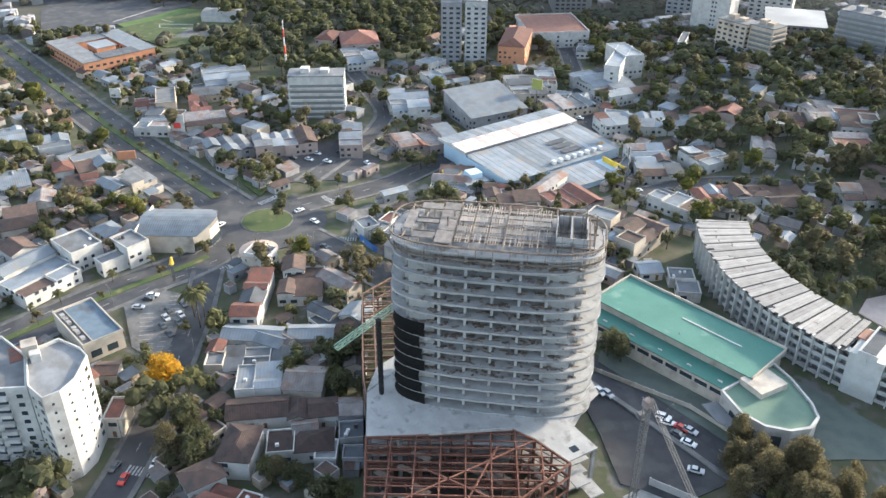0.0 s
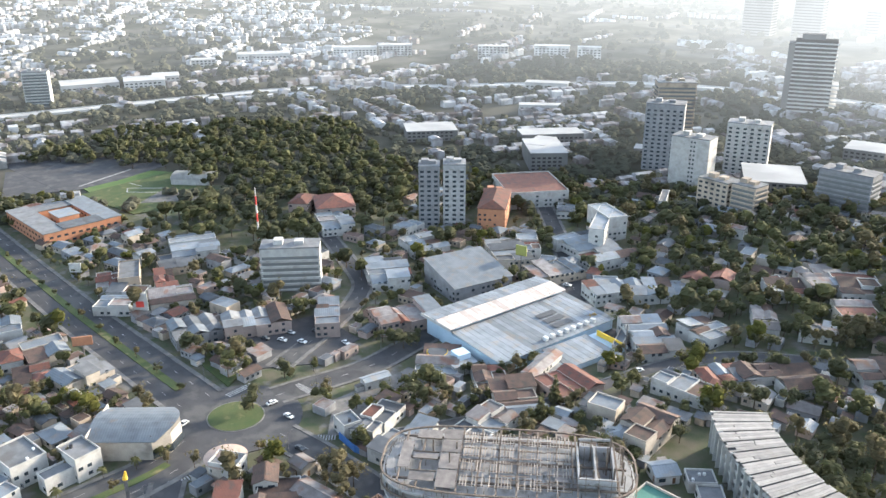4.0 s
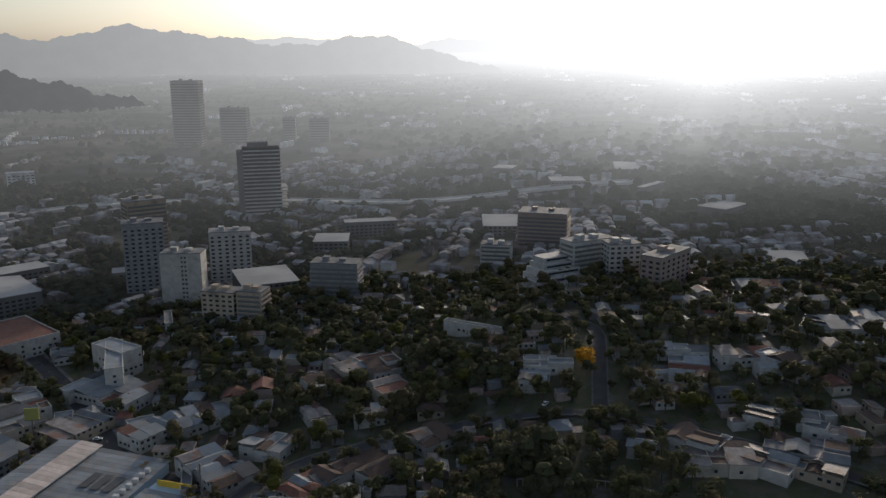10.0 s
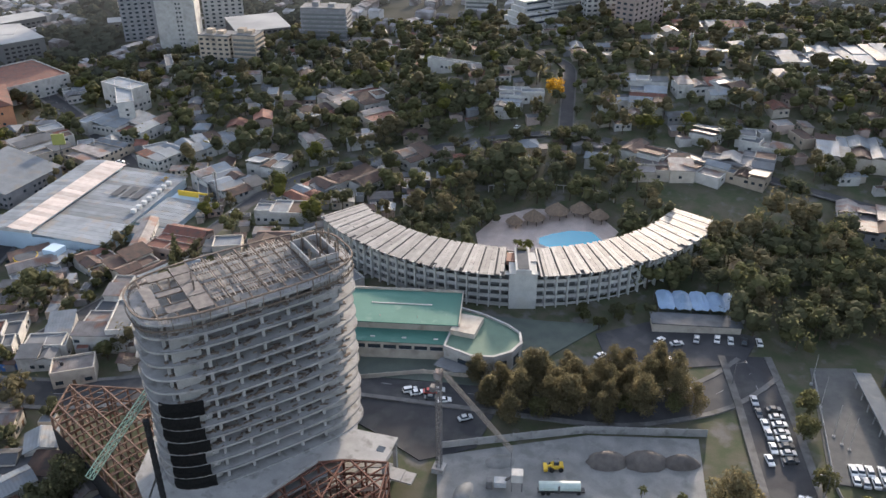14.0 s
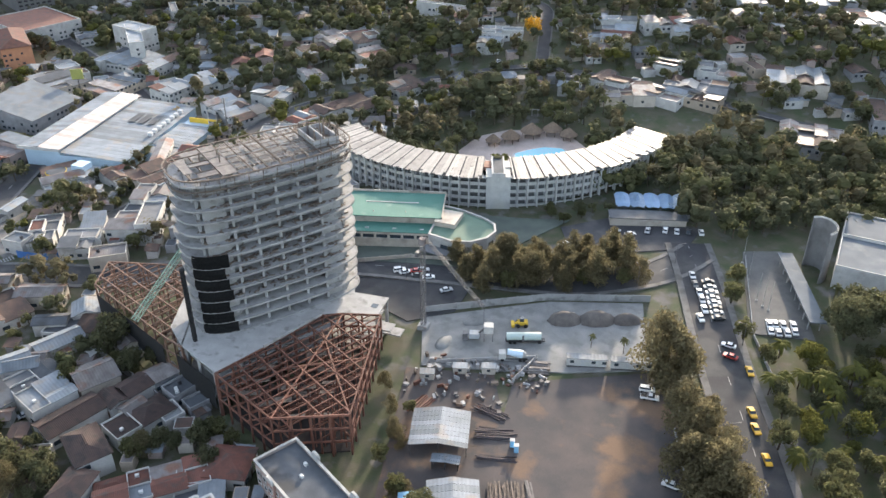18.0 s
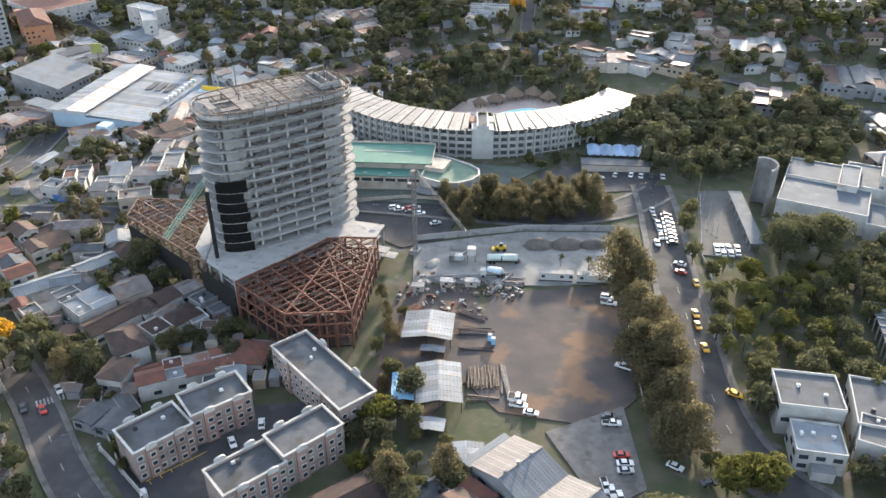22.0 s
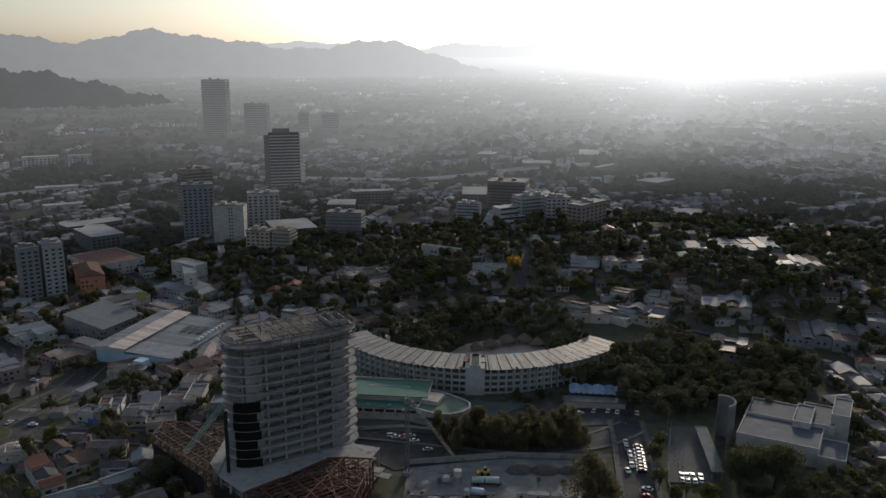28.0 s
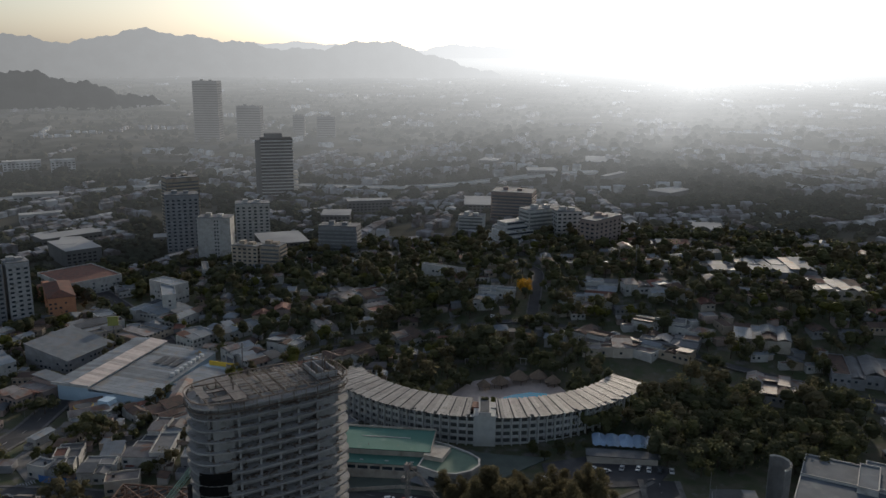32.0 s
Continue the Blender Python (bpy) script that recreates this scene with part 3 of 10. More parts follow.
tower = thing("concrete_tower", TOWER, "unfinished grey concrete tower with rounded open floors", "tower")
column = shape("column", box(-0.35, -0.35, 0, 0.35, 0.35, STOREY - 0.28), CONCRETE)
stub = shape("edge_stub", box(-0.3, -0.12, 0, 0.3, 0.12, 0.55), CONCRETE_PALE)
rng = random.Random(11)
litter = random.Random(62)
for k in range(FLOORS + 1):
    z = DECK + k * STOREY
    slab = part("floor_slab", prism(tower_outline(k), z, z + 0.28), CONCRETE, tower)
    bm = bmesh.new()
    add_ring(bm, tower_outline(k, 0.1), tower_outline(k, -0.3), z - 0.2, z + 0.32)
    part("slab_edge", bm, CONCRETE_PALE, slab)
    if k == FLOORS:
        break
    # set-back walls of the core and the shear walls at both ends
    part("back_wall", box(-20.5, -7.0, z + 0.28, 20.5, -6.75, z + STOREY), CONCRETE_PALE, tower)
    part("core_wall", box(-9, 0.5, z + 0.28, 9, 7.5, z + STOREY), CONCRETE, tower)
    for x in (-17.5, 16.5):
        part("shear_wall", box(x - 3.2, -8.6, z + 0.28, x + 3.2, -8.1, z + STOREY), CONCRETE_PALE, tower)
        part("shear_wall", box(x - 0.3, -8.0, z + 0.28, x + 0.3, 8.5, z + STOREY), CONCRETE, tower)
    for x in (-21.5, -13, -6.5, 0, 6.5, 13, 21):
        for y in (-9.3, -3.4):
            if abs(x) > 20 and abs(y) > 9:
                y *= 0.72
            if not (abs(x) < 9 and y > 9):
                piece("column", column, Matrix.Translation((x, y, z + 0.28)), tower)
    for x in (-16, -9.5, -3, 3.5, 10, 16.5):
        piece("edge_stub", stub, Matrix.Translation((x, -11.2, z - 0.55)), tower)
    # rubble and boards left on the open floors
    if k > 2:
        bm = bmesh.new()
        for _ in range(20):
            x, y = rng.uniform(-20, 20), rng.uniform(-11, -6)
            a = rng.uniform(0.15, 0.6)
            add_box(bm, -a, -a * 0.3, 0, a, a * 0.3, rng.uniform(0.08, 0.5), pose(x, y, z + 0.28, 0, 0, rng.uniform(0, 180)))
        for _ in range(44):
            x = litter.uniform(-22, 22)
            edge = -11.6 * max(0.0, 1 - (abs(x) / 26.0) ** 3.3) ** (1 / 3.3)
            a, b = litter.uniform(0.2, 1.1), litter.uniform(0.1, 0.4)
            add_box(bm, -a, -b, 0, a, b, litter.uniform(0.05, 0.35), pose(x, edge + litter.uniform(0.9, 3.0), z + 0.28, 0, 0, litter.uniform(-30, 30)))
        tagged(part("building_rubble", bm, SCAFFOLD, tower), kind="stuff")

# formwork deck on top: rim, joists, boards and props
TOP = DECK + FLOORS * STOREY + 0.28
crown = thing("formwork_deck", TOWER @ Matrix.Translation((0, 0, TOP)), "timber and steel formwork on the tower's unfinished top", "formwork")
bm = bmesh.new()
add_ring(bm, tower_outline(FLOORS, 0.5), tower_outline(FLOORS, 0.15), 1.55, 1.9)
part("rim", bm, SCAFFOLD, crown)
bm = bmesh.new()
add_ring(bm, tower_outline(FLOORS, 0.55), tower_outline(FLOORS, 0.35), -1.6, -1.2)
part("lower_rim", bm, SCAFFOLD, crown)
for x in range(-22, 23, 4):
    half = 11.4 * max(0.0, 1 - (abs(x) / 26.0) ** 3.3) ** (1 / 3.3)
    part("main_beam", bar((x, -half, 1.6), (x, half, 1.6), 0.35, 0.5), SCAFFOLD, crown)
for y in (-7.5, 0, 7.5):
    part("cross_beam", bar((-23, y, 1.45), (24, y, 1.45), 0.35, 0.4), SCAFFOLD, crown)
TIMBER = surface("pale_formwork_timber", (0.4, 0.35, 0.3), (0.27, 0.23, 0.195), 1.2, 0.85, 0.1, vary=0.25)
loose = random.Random(61)
for x0, x1 in ((-9.6, -4.6), (-3.8, 1.2), (2.0, 7.0), (7.8, 12.8)):
    for r in range(4):
        y0 = -9.8 + r * 5.0
        part("bearer", bar((x0, y0 + 0.7, 1.93), (x1, y0 + 0.7, 1.93), 0.16, 0.2), SCAFFOLD, crown)
        part("bearer", bar((x0, y0 + 3.5, 1.93), (x1, y0 + 3.5, 1.93), 0.16, 0.2), SCAFFOLD, crown)
        for k in range(8):
            if loose.random() < 0.88:
                x = x0 + 0.3 + k * 0.62
                part("joist", bar((x, y0 + loose.uniform(-0.2, 0.3), 2.1), (x + loose.uniform(-0.12, 0.12), y0 + loose.uniform(3.7, 4.4), 2.1), 0.17, 0.16), TIMBER, crown)
BOARD = surface("grey_plywood", (0.19, 0.17, 0.158), (0.125, 0.113, 0.106), 1.5, 0.85, 0.1, vary=0.2)
for x0, y0, x1, y1 in ((-22.6, -4.6, -20.2, 4.8), (-19.8, -8.6, -14.6, -5.6), (-19.8, -1.2, -14.6, 0.9), (-19.8, 6.2, -14.6, 9.4), (-14.2, -10.4, -10.2, -4.6), (-14.2, -4.2, -10.2, 1.2), (-14.2, 1.6, -10.2, 6), (-14.2, 6.4, -10.2, 10.2), (9.5, -6, 12.2, -2.5)):
    part("plywood_board", box(x0, y0, 1.86, x1, y1, 1.95), BOARD, crown)
for y in (-5.4, -1.4, 1.1, 6.0):
    part("opening_edge", bar((-20, y, 2.0), (-14.4, y, 2.0), 0.14, 0.3), SCAFFOLD, crown)
for x0, y0, x1, y1 in ((14, -6.5, 21.5, -6.1), (14, 4.6, 21.5, 5), (14, -6.1, 14.4, 4.6), (21.1, -6.1, 21.5, 4.6), (17.4, -6.1, 17.8, 4.6)):
    part("core_head_wall", box(x0, y0, 0, x1, y1, 3.4), CONCRETE, crown)
for k in range(10):
    part("rim_bracket", bar((-20 + k * 4.0, -12.2, -1.4), (-20 + k * 4.0, -12.6, 1.7), 0.18), SCAFFOLD, crown)
for x, y, h in ((14.4, -6, 6.2), (17, -6, 5.2), (21, -6, 6.0), (21, 4.6, 6.4), (17, 4.6, 5.4), (14.4, 4.6, 5.0), (20, 0, 6.6), (23, -3, 5.5), (23.5, 3, 5.0), (-12, -2, 4.4), (-11, 3, 3.6), (-16, 3, 3.8)):
    part("rebar_post", bar((x, y, 0), (x, y, h), 0.32), SCAFFOLD, crown)
part("head_beam", bar((14.4, 4.6, 5.0), (21, 4.6, 5.4), 0.3, 0.5), CONCRETE_PALE, crown)
for k in range(70):
    x = rng.uniform(-23, 24)
    half = 11.2 * max(0.0, 1 - (abs(x) / 26.0) ** 3.3) ** (1 / 3.3)
    y = rng.uniform(-half, half)
    part("prop", bar((x, y, -0.05), (x + rng.uniform(-0.2, 0.2), y, 1.5), 0.12), SCAFFOLD, crown)
for k in range(34):
    x, y, l, a = loose.uniform(-8, 20), loose.uniform(-8, 8), loose.uniform(2, 6), loose.choice((0, 0.1, 1.5, 1.6))
    part("loose_plank", bar((x, y, 2.24), (x + l * math.cos(a), y + l * math.sin(a) * 0.6, 2.28), 0.22, 0.08), SCAFFOLD, crown)
# shoring under the deck edge, on the two topmost floors
bm = bmesh.new()
for drop in (0.0, STOREY):
    line = tower_outline(FLOORS, -0.5, 130)
    for k, (x, y) in enumerate(line):
        if loose.random() < 0.8:
            add_bar(bm, (x, y, -drop), (x + loose.uniform(-0.15, 0.15), y, 1.5 - drop if drop == 0 else -0.5), 0.09)
        if k % 3 == 0:
            u, v = line[(k + 3) % len(line)]
            add_bar(bm, (x, y, 0.9 - drop), (u, v, 0.9 - drop), 0.07)
for x in (13, 15.5, 18, 20.5, 23):
    for y in (-7.2, -2.5, 2, 5.6):
        add_bar(bm, (x, y, 0), (x, y, loose.uniform(3.4, 5.6)), 0.1)
for z in (2.4, 3.8):
    for y in (-7.2, 5.6):
        add_bar(bm, (13, y, z), (23, y, z), 0.1)
    for x in (13, 18, 23):
        add_bar(bm, (x, -7.2, z), (x, 5.6, z), 0.1)
tagged(part("shoring", bm, SCAFFOLD, crown), kind="stuff")

# black debris net over the rounded corner, hung floor by floor
net = thing("debris_net", TOWER, "torn black safety net hanging over the tower's rounded corner", "safety net")
for k in range(7):
    z0, z1 = DECK + k * STOREY + 0.35, DECK + (k + 1) * STOREY + (0.1 if k < 6 else 0.9)
    pts = [p for p in tower_outline(k, 0.2, 160) if -25.2 < p[0] < -16.2 - (k % 3) * 0.5 and p[1] < -4.5 - (k % 2) * 0.8]
    bm = bmesh.new()
    cols = []
    for i, (x, y) in enumerate(pts):
        sag = 0.25 * math.sin(i * 1.7 + k)
        cols.append([bm.verts.new((x * f, y * f, z)) for f, z in ((1.0, z0 + sag * 0.4), (1.012, (z0 + z1) / 2), (1.0, z1))])
    for a, b in zip(cols, cols[1:]):
        for i in range(2):
            bm.faces.new((a[i], b[i], b[i + 1], a[i + 1]))
    bmesh.ops.solidify(bm, geom=list(bm.faces), thickness=0.05)
    part("net_sheet", bm, NET_BLACK, net)
fan_deck = thing("loading_platform", TOWER @ Matrix.Translation((-25.0, 2.5, DECK + 9 * STOREY)), "fan of weathered planks jutting from the tower's end", "platform")
for k in range(9):
    a = radians(150 + k * 9)
    part("plank", bar((0.5 * math.cos(a), 0.5 * math.sin(a), 0.2), (4.2 * math.cos(a), 4.2 * math.sin(a), 0.9), 0.4, 0.1), SCAFFOLD, fan_deck)
pole = thing("debris_chute", pose(-41.2, -17.4, DECK), "tall black rubbish chute standing on the podium deck", "rubbish chute")
for k in range(12):
    part("chute_ring", rod((0, 0, k * 2.0), (0, 0, k * 2.0 + 1.98), 0.62, 0.78, 10), NET_BLACK, pole)
hoist = thing("lattice_boom", pose(0, 0, 0), "pale green lattice crane boom hanging from the tower's end", "crane boom")
JIB = surface("pale_green_steel", (0.3, 0.42, 0.33), (0.24, 0.35, 0.28), 1.0, 0.6, 0.1)


def lattice(parent, a, b, w, material, bays):
    """Four chords with zigzag braces between a and b."""
    a, b = Vector(a), Vector(b)
    d = (b - a)
    up = Vector((0, 0, 1)) if abs(d.normalized().z) < 0.9 else Vector((1, 0, 0))
    s = d.cross(up).normalized() * w / 2
    t = s.cross(d).normalized() * w / 2
    corners = [s + t, s - t, -s - t, -s + t]
    for c in corners:
        part("chord", bar(a + c, b + c, w * 0.13), material, parent)
    for k in range(bays):
        p, q = a + d * (k / bays), a + d * ((k + 1) / bays)
        for i in range(4):
            c0, c1 = corners[i], corners[(i + 1) % 4]
            part("brace", bar(p + c0, q + c1, w * 0.07), material, parent)
            part("brace", bar(p + c0, p + c1, w * 0.07), material, parent)


lattice(hoist, (-54.6, -24.5, 18.1), (-46.9, -0.6, 36.2), 1.3, JIB, 14)

# ---- podium ----
podium = thing("podium", pose(0, 0, 0), "pale concrete podium deck around the tower's foot", "podium")
deck_line = [(-52, -14), (-44.1, -20.4), (-28.2, -27.7), (-21.3, -13.3), (-13, 6.3), (-7.4, 9.2), (3.0, 12.0), (2.6, 21.0), (-8.7, 20.3), (-14, 34), (-34, 40), (-62, 14)]
part("deck", prism(deck_line, DECK - 0.5, DECK), CONCRETE_PALE, podium)
part("upstand", prism([(-21.5, -13.5), (-13.2, 6.1), (-12.6, 5.8), (-20.9, -13.8)], DECK, DECK + 0.9), CONCRETE_PALE, podium)
bm = bmesh.new()
# square hole in the deck, its dark depth drawn as a flat panel
part("hatch", box(-0.8, 14.6, DECK + 0.01, 1.2, 16.6, DECK + 0.06), WINDOW_DARK, podium)
for x, y in ((-43, -19.6), (-36, -23.5), (-28.6, -27.0), (2.2, 12.6), (2.0, 20.2), (-6, 19.6), (-25, -20), (-18, -4), (-8, 9), (-50, -14), (-56, 6)):
    part("pillar", box(x - 0.45, y - 0.45, ground_height(x, y) - 1.0, x + 0.45, y + 0.45, DECK - 0.5), CONCRETE_PALE, podium)
for z in (-3.2, 1.0, 5.2):
    part("lower_floor", prism([(-43, -19), (-29, -26), (-20, -9), (-8, 10), (1.6, 13.5), (1.6, 19.5), (-10, 19), (-20, 34), (-50, 8)], z, z + 0.4), CONCRETE, podium)
part("stair_landing", box(1.2, 12.4, 3.0, 6.5, 16.5, 3.4), CONCRETE_PALE, podium)
part("stair_landing", box(1.2, 16.0, -1.0, 8.0, 20.0, -0.6), CONCRETE_PALE, podium)


def inside(x, y, line):
    hit = False
    for (ax, ay), (bx, by) in zip(line, line[1:] + line[:1]):
        if (ay > y) != (by > y) and x < (bx - ax) * (y - ay) / (by - ay) + ax:
            hit = not hit
    return hit


def clipped(px, py, dx, dy, line, reach=120):
    """The stretches of a straight line that lie within an outline, as pairs of distances."""
    cuts = []
    for (ax, ay), (bx, by) in zip(line, line[1:] + line[:1]):
        ex, ey = bx - ax, by - ay
        den = dx * ey - dy * ex
        if abs(den) > 1e-6:
            t, s = ((ax - px) * ey - (ay - py) * ex) / den, ((ax - px) * dy - (ay - py) * dx) / den
            if 0 <= s <= 1 and abs(t) < reach:
                cuts.append(t)
    cuts.sort()
    return [(a, b) for a, b in zip(cuts, cuts[1:]) if inside(px + dx * (a + b) / 2, py + dy * (a + b) / 2, line)]


def steel_frame(thing_name, label, outline, origin, turn, gap_u, gap_v, levels, material, rim):
    """Columns on a grid with beams at each level, trimmed to an outline."""
    frame_ob = thing(thing_name, pose(0, 0, 0), label, "steel frame")
    c, s = math.cos(radians(turn)), math.sin(radians(turn))
    ox, oy = origin
    for n, z in enumerate(levels):
        for k in range(-30, 31):
            if n and k % 2:
                continue
            for (px, py, dx, dy), g, w in (((ox - s * k * gap_v, oy + c * k * gap_v, c, s), gap_v, 0.3), ((ox + c * k * gap_u, oy + s * k * gap_u, -s, c), gap_u, 0.42)):
                for a, b in clipped(px, py, dx, dy, outline):
                    if b - a > 1.5:
                        part("beam", bar((px + dx * a, py + dy * a, z), (px + dx * b, py + dy * b, z), w * 0.8, w * 1.3), material, frame_ob)
    for (ax, ay), (bx, by) in zip(outline, outline[1:] + outline[:1]):
        l = math.hypot(bx - ax, by - ay)
        for z in levels:
            part("edge_beam", bar((ax, ay, z), (bx, by, z), 0.35, 0.6), material, frame_ob)
        n = max(1, round(l / rim))
        for k in range(n):
            x, y = ax + (bx - ax) * k / n, ay + (by - ay) * k / n
            part("column", bar((x, y, ground_height(x, y) - 0.8), (x, y, levels[0]), 0.45), material, frame_ob)
    for i in range(-12, 13):
        for j in range(-12, 13):
            x, y = ox + c * i * gap_u - s * j * gap_v * 2, oy + s * i * gap_u + c * j * gap_v * 2
            if inside(x, y, outline):
                part("column", bar((x, y, ground_height(x, y) - 0.8), (x, y, levels[0]), 0.4), material, frame_ob)
    return frame_ob


RIGHT_FRAME = [(-28.0, -27.9), (-4.9, -38.5), (13.4, -30.6), (3.6, 12.0), (-7.2, 9.0), (-12.8, 6.0), (-21.0, -13.3)]
red_frame = steel_frame("steel_frame", "rust-red primed steel skeleton of a low wing", RIGHT_FRAME, (-20, -25), 60, 6.2, 2.6, (9.0, 4.6, 0.2), STEEL_RED, 5.0)
for a, b in (((-4.9, -38.5, 9.0), (-7.2, 9.0, 9.0)), ((-12, -20, 9.0), (8, -8, 9.0)), ((13.4, -30.6, 9.0), (-10, 0, 9.0)), ((13.4, -30.6, 0.2), (10.5, -18, 9.0)), ((9, -12, 0.2), (6.5, -1, 9.0)), ((-16, -33, 0.2), (-5, -38, 9.0))):
    part("diagonal_brace", bar(a, b, 0.4), STEEL_RED, red_frame)
# dark ground colour paints in the shade below the skeleton
patch("frame_floor", [(-27, -26.5), (-5, -37), (12.3, -29.8), (3, 11), (-7, 8), (-20, -13)], surface("site_earth_painted_shade", (0.05, 0.042, 0.037), (0.035, 0.031, 0.029), 3.0, 0.95, 0.3), "earth below the steel skeleton with its shade painted dark", "yard", 0.04)
q = random.Random(5)
for k in range(46):
    x, y = q.uniform(-24, 11), q.uniform(-36, 8)
    if inside(x, y, RIGHT_FRAME):
        z = ground_height(x, y)
        part("shoring_prop", bar((x, y, z - 0.1), (x + q.uniform(-0.3, 0.3), y, 8.7), 0.3), STEEL_RED, red_frame)
for k in range(26):
    x, y, z = q.uniform(-22, 9), q.uniform(-34, 6), q.choice((0.5, 4.9))
    if inside(x, y, RIGHT_FRAME) and inside(x + 5, y + 2.5, RIGHT_FRAME):
        part("deck_board", bar((x, y, z), (x + q.uniform(3.5, 5), y + q.uniform(1.5, 2.5), z), q.uniform(1.0, 2.6), 0.08), SCAFFOLD, red_frame)
LEFT_FRAME = [(-88.4, -2.5), (-50.9, -18.6), (-43.5, -21.0), (-54, 4), (-66, 16.8), (-93.0, 10.0)]
STEEL_BROWN = surface("rusty_brown_steel", (0.2, 0.12, 0.085), (0.12, 0.08, 0.065), 1.5, 0.75, 0.1, vary=0.25)
steel_frame("steel_frame", "rusty brown steel skeleton of a long low wing", LEFT_FRAME, (-70, 0), 67, 6.0, 2.8, (9.0, 4.4, -0.4), STEEL_BROWN, 5.5)
bm = bmesh.new()
for (ax, ay), (bx, by) in (((-88, -3.2), (-52, -18.8)), ((-46, -20.8), (-29, -28.2))):
    add_bar(bm, (ax, ay, 1.0), (bx, by, 1.0), 0.08, 9.5)
tagged(part("dust_sheeting", bm, NET_BLACK), "black dust sheeting along the foot of the steel skeleton", "sheeting")

# ---- the crescent hotel ----
HX, HY, R_IN, R_OUT = -13.5, 188.5, 71.0, 86.5
A0, A1, GAP0, GAP1 = 229.5, 346.0, 283.6, 291.4
hotel = thing("crescent_hotel", pose(HX, HY, 0), "white crescent-shaped hotel of four storeys with rows of balconies", "hotel")


def arc(r0, r1, a0, a1, z0, z1, n=None, tilt=0.0):
    """A curved block between two radii and two angles in degrees; tilt raises its inner edge."""
    n = n or max(1, int(abs(a1 - a0) / 2.0))
    turn = [radians(a0 + (a1 - a0) * k / n) for k in range(n + 1)]
    bm = bmesh.new()
    rows = [[bm.verts.new((r * math.cos(t), r * math.sin(t), z)) for r, z in ((r0, z0 + tilt), (r1, z0), (r1, z1), (r0, z1 + tilt))] for t in turn]
    for a, b in zip(rows, rows[1:]):
        for i in range(4):
            j = (i + 1) % 4
            bm.faces.new((a[i], a[j], b[j], b[i]))
    bm.faces.new(rows[0][::-1])
    bm.faces.new(rows[-1])
    bmesh.ops.recalc_face_normals(bm, faces=bm.faces)
    return bm


HOTEL_WALL = surface("weathered_white_render", (0.46, 0.46, 0.437), (0.385, 0.385, 0.368), 3.0, 0.8, 0.08, spots=(0.42, 0.42, 0.38), spot_at=0.64)
CURTAINED = glass("curtained_glass", (0.16, 0.165, 0.165))
# wall behind the balconies: recess shade is put into its darker colour
part("body", arc(R_IN + 1.0, R_OUT - 2.2, A0, A1, -2.0, 12.4), surface("recess_render_painted_shade", (0.36, 0.37, 0.37), (0.3, 0.31, 0.31), 3.0, 0.85, 0.05), hotel)
for k in range(5):
    part("floor_slab", arc(R_OUT - 2.3, R_OUT, A0, A1, k * 3.1 - 0.2, k * 3.1 + 0.08), HOTEL_WALL, hotel)
BAYS = 46
bay = (A1 - A0) / BAYS
parapet = shape("balcony_parapet", arc(R_OUT - 0.16, R_OUT + 0.02, 0.16, bay - 0.16, 0, 1.05, 2), HOTEL_WALL)
pane = shape("window_pane", arc(R_OUT - 2.26, R_OUT - 2.16, 0.25, bay - 0.3, 0, 2.1, 1), CURTAINED)
bm = bmesh.new()
add_bar(bm, (R_OUT + 0.4, 0, -2.0), (R_OUT + 0.4, 0, 12.0), 0.42, 1.5)
add_bar(bm, (R_OUT - 1.2, 0, 12.2), (R_OUT + 2.0, 0, 12.75), 0.42, 0.9)
fin = shape("fin", bm, HOTEL_WALL)
for b in range(BAYS + 1):
    a = A0 + b * bay
    spin = Matrix.Rotation(radians(a), 4, "Z")
    piece("fin", fin, spin, hotel)
    if b == BAYS or GAP0 + 1.5 < a + bay / 2 < GAP1 - 1.5:
        continue
    for k in range(4):
        piece("balcony_parapet", parapet, Matrix.Translation((0, 0, k * 3.1 + 0.08)) @ spin, hotel)
        piece("window_pane", pane, Matrix.Translation((0, 0, k * 3.1 + 0.1)) @ spin, hotel)
part("end_wall", arc(R_IN + 0.8, R_OUT + 0.2, A0 - 0.5, A0 - 0.02, -2, 12.9), HOTEL_WALL, hotel)
part("end_wall", arc(R_IN + 0.8, R_OUT + 0.2, A1 + 0.02, A1 + 0.5, -2, 12.9), HOTEL_WALL, hotel)
ROOF_UNDER = surface("dark_roof_felt", (0.07, 0.07, 0.072), (0.05, 0.05, 0.05), 3.0, 0.9, 0.1)
part("roof_base", arc(R_IN - 0.3, R_OUT + 1.4, A0 - 0.4, GAP0, 12.5, 12.75, None, 1.2), ROOF_UNDER, hotel)
part("roof_base", arc(R_IN - 0.3, R_OUT + 1.4, GAP1, A1 + 0.4, 12.5, 12.75, None, 1.2), ROOF_UNDER, hotel)
part("flat_roof", arc(R_IN + 1.5, R_OUT, GAP0, GAP1, 12.0, 12.4), FLAT_GREY, hotel)
part("roof_hut", arc(R_IN + 3, R_IN + 9, GAP0 + 0.1, GAP0 + 2.6, 12.4, 14.0), surface("brown_wall_paint", (0.25, 0.13, 0.09), (0.2, 0.11, 0.08), 2.0, 0.8, 0.05), hotel)
part("roof_hut", arc(R_IN + 3, R_IN + 9, GAP1 - 2.6, GAP1 - 0.1, 12.4, 14.0), WHITE_PAINT, hotel)
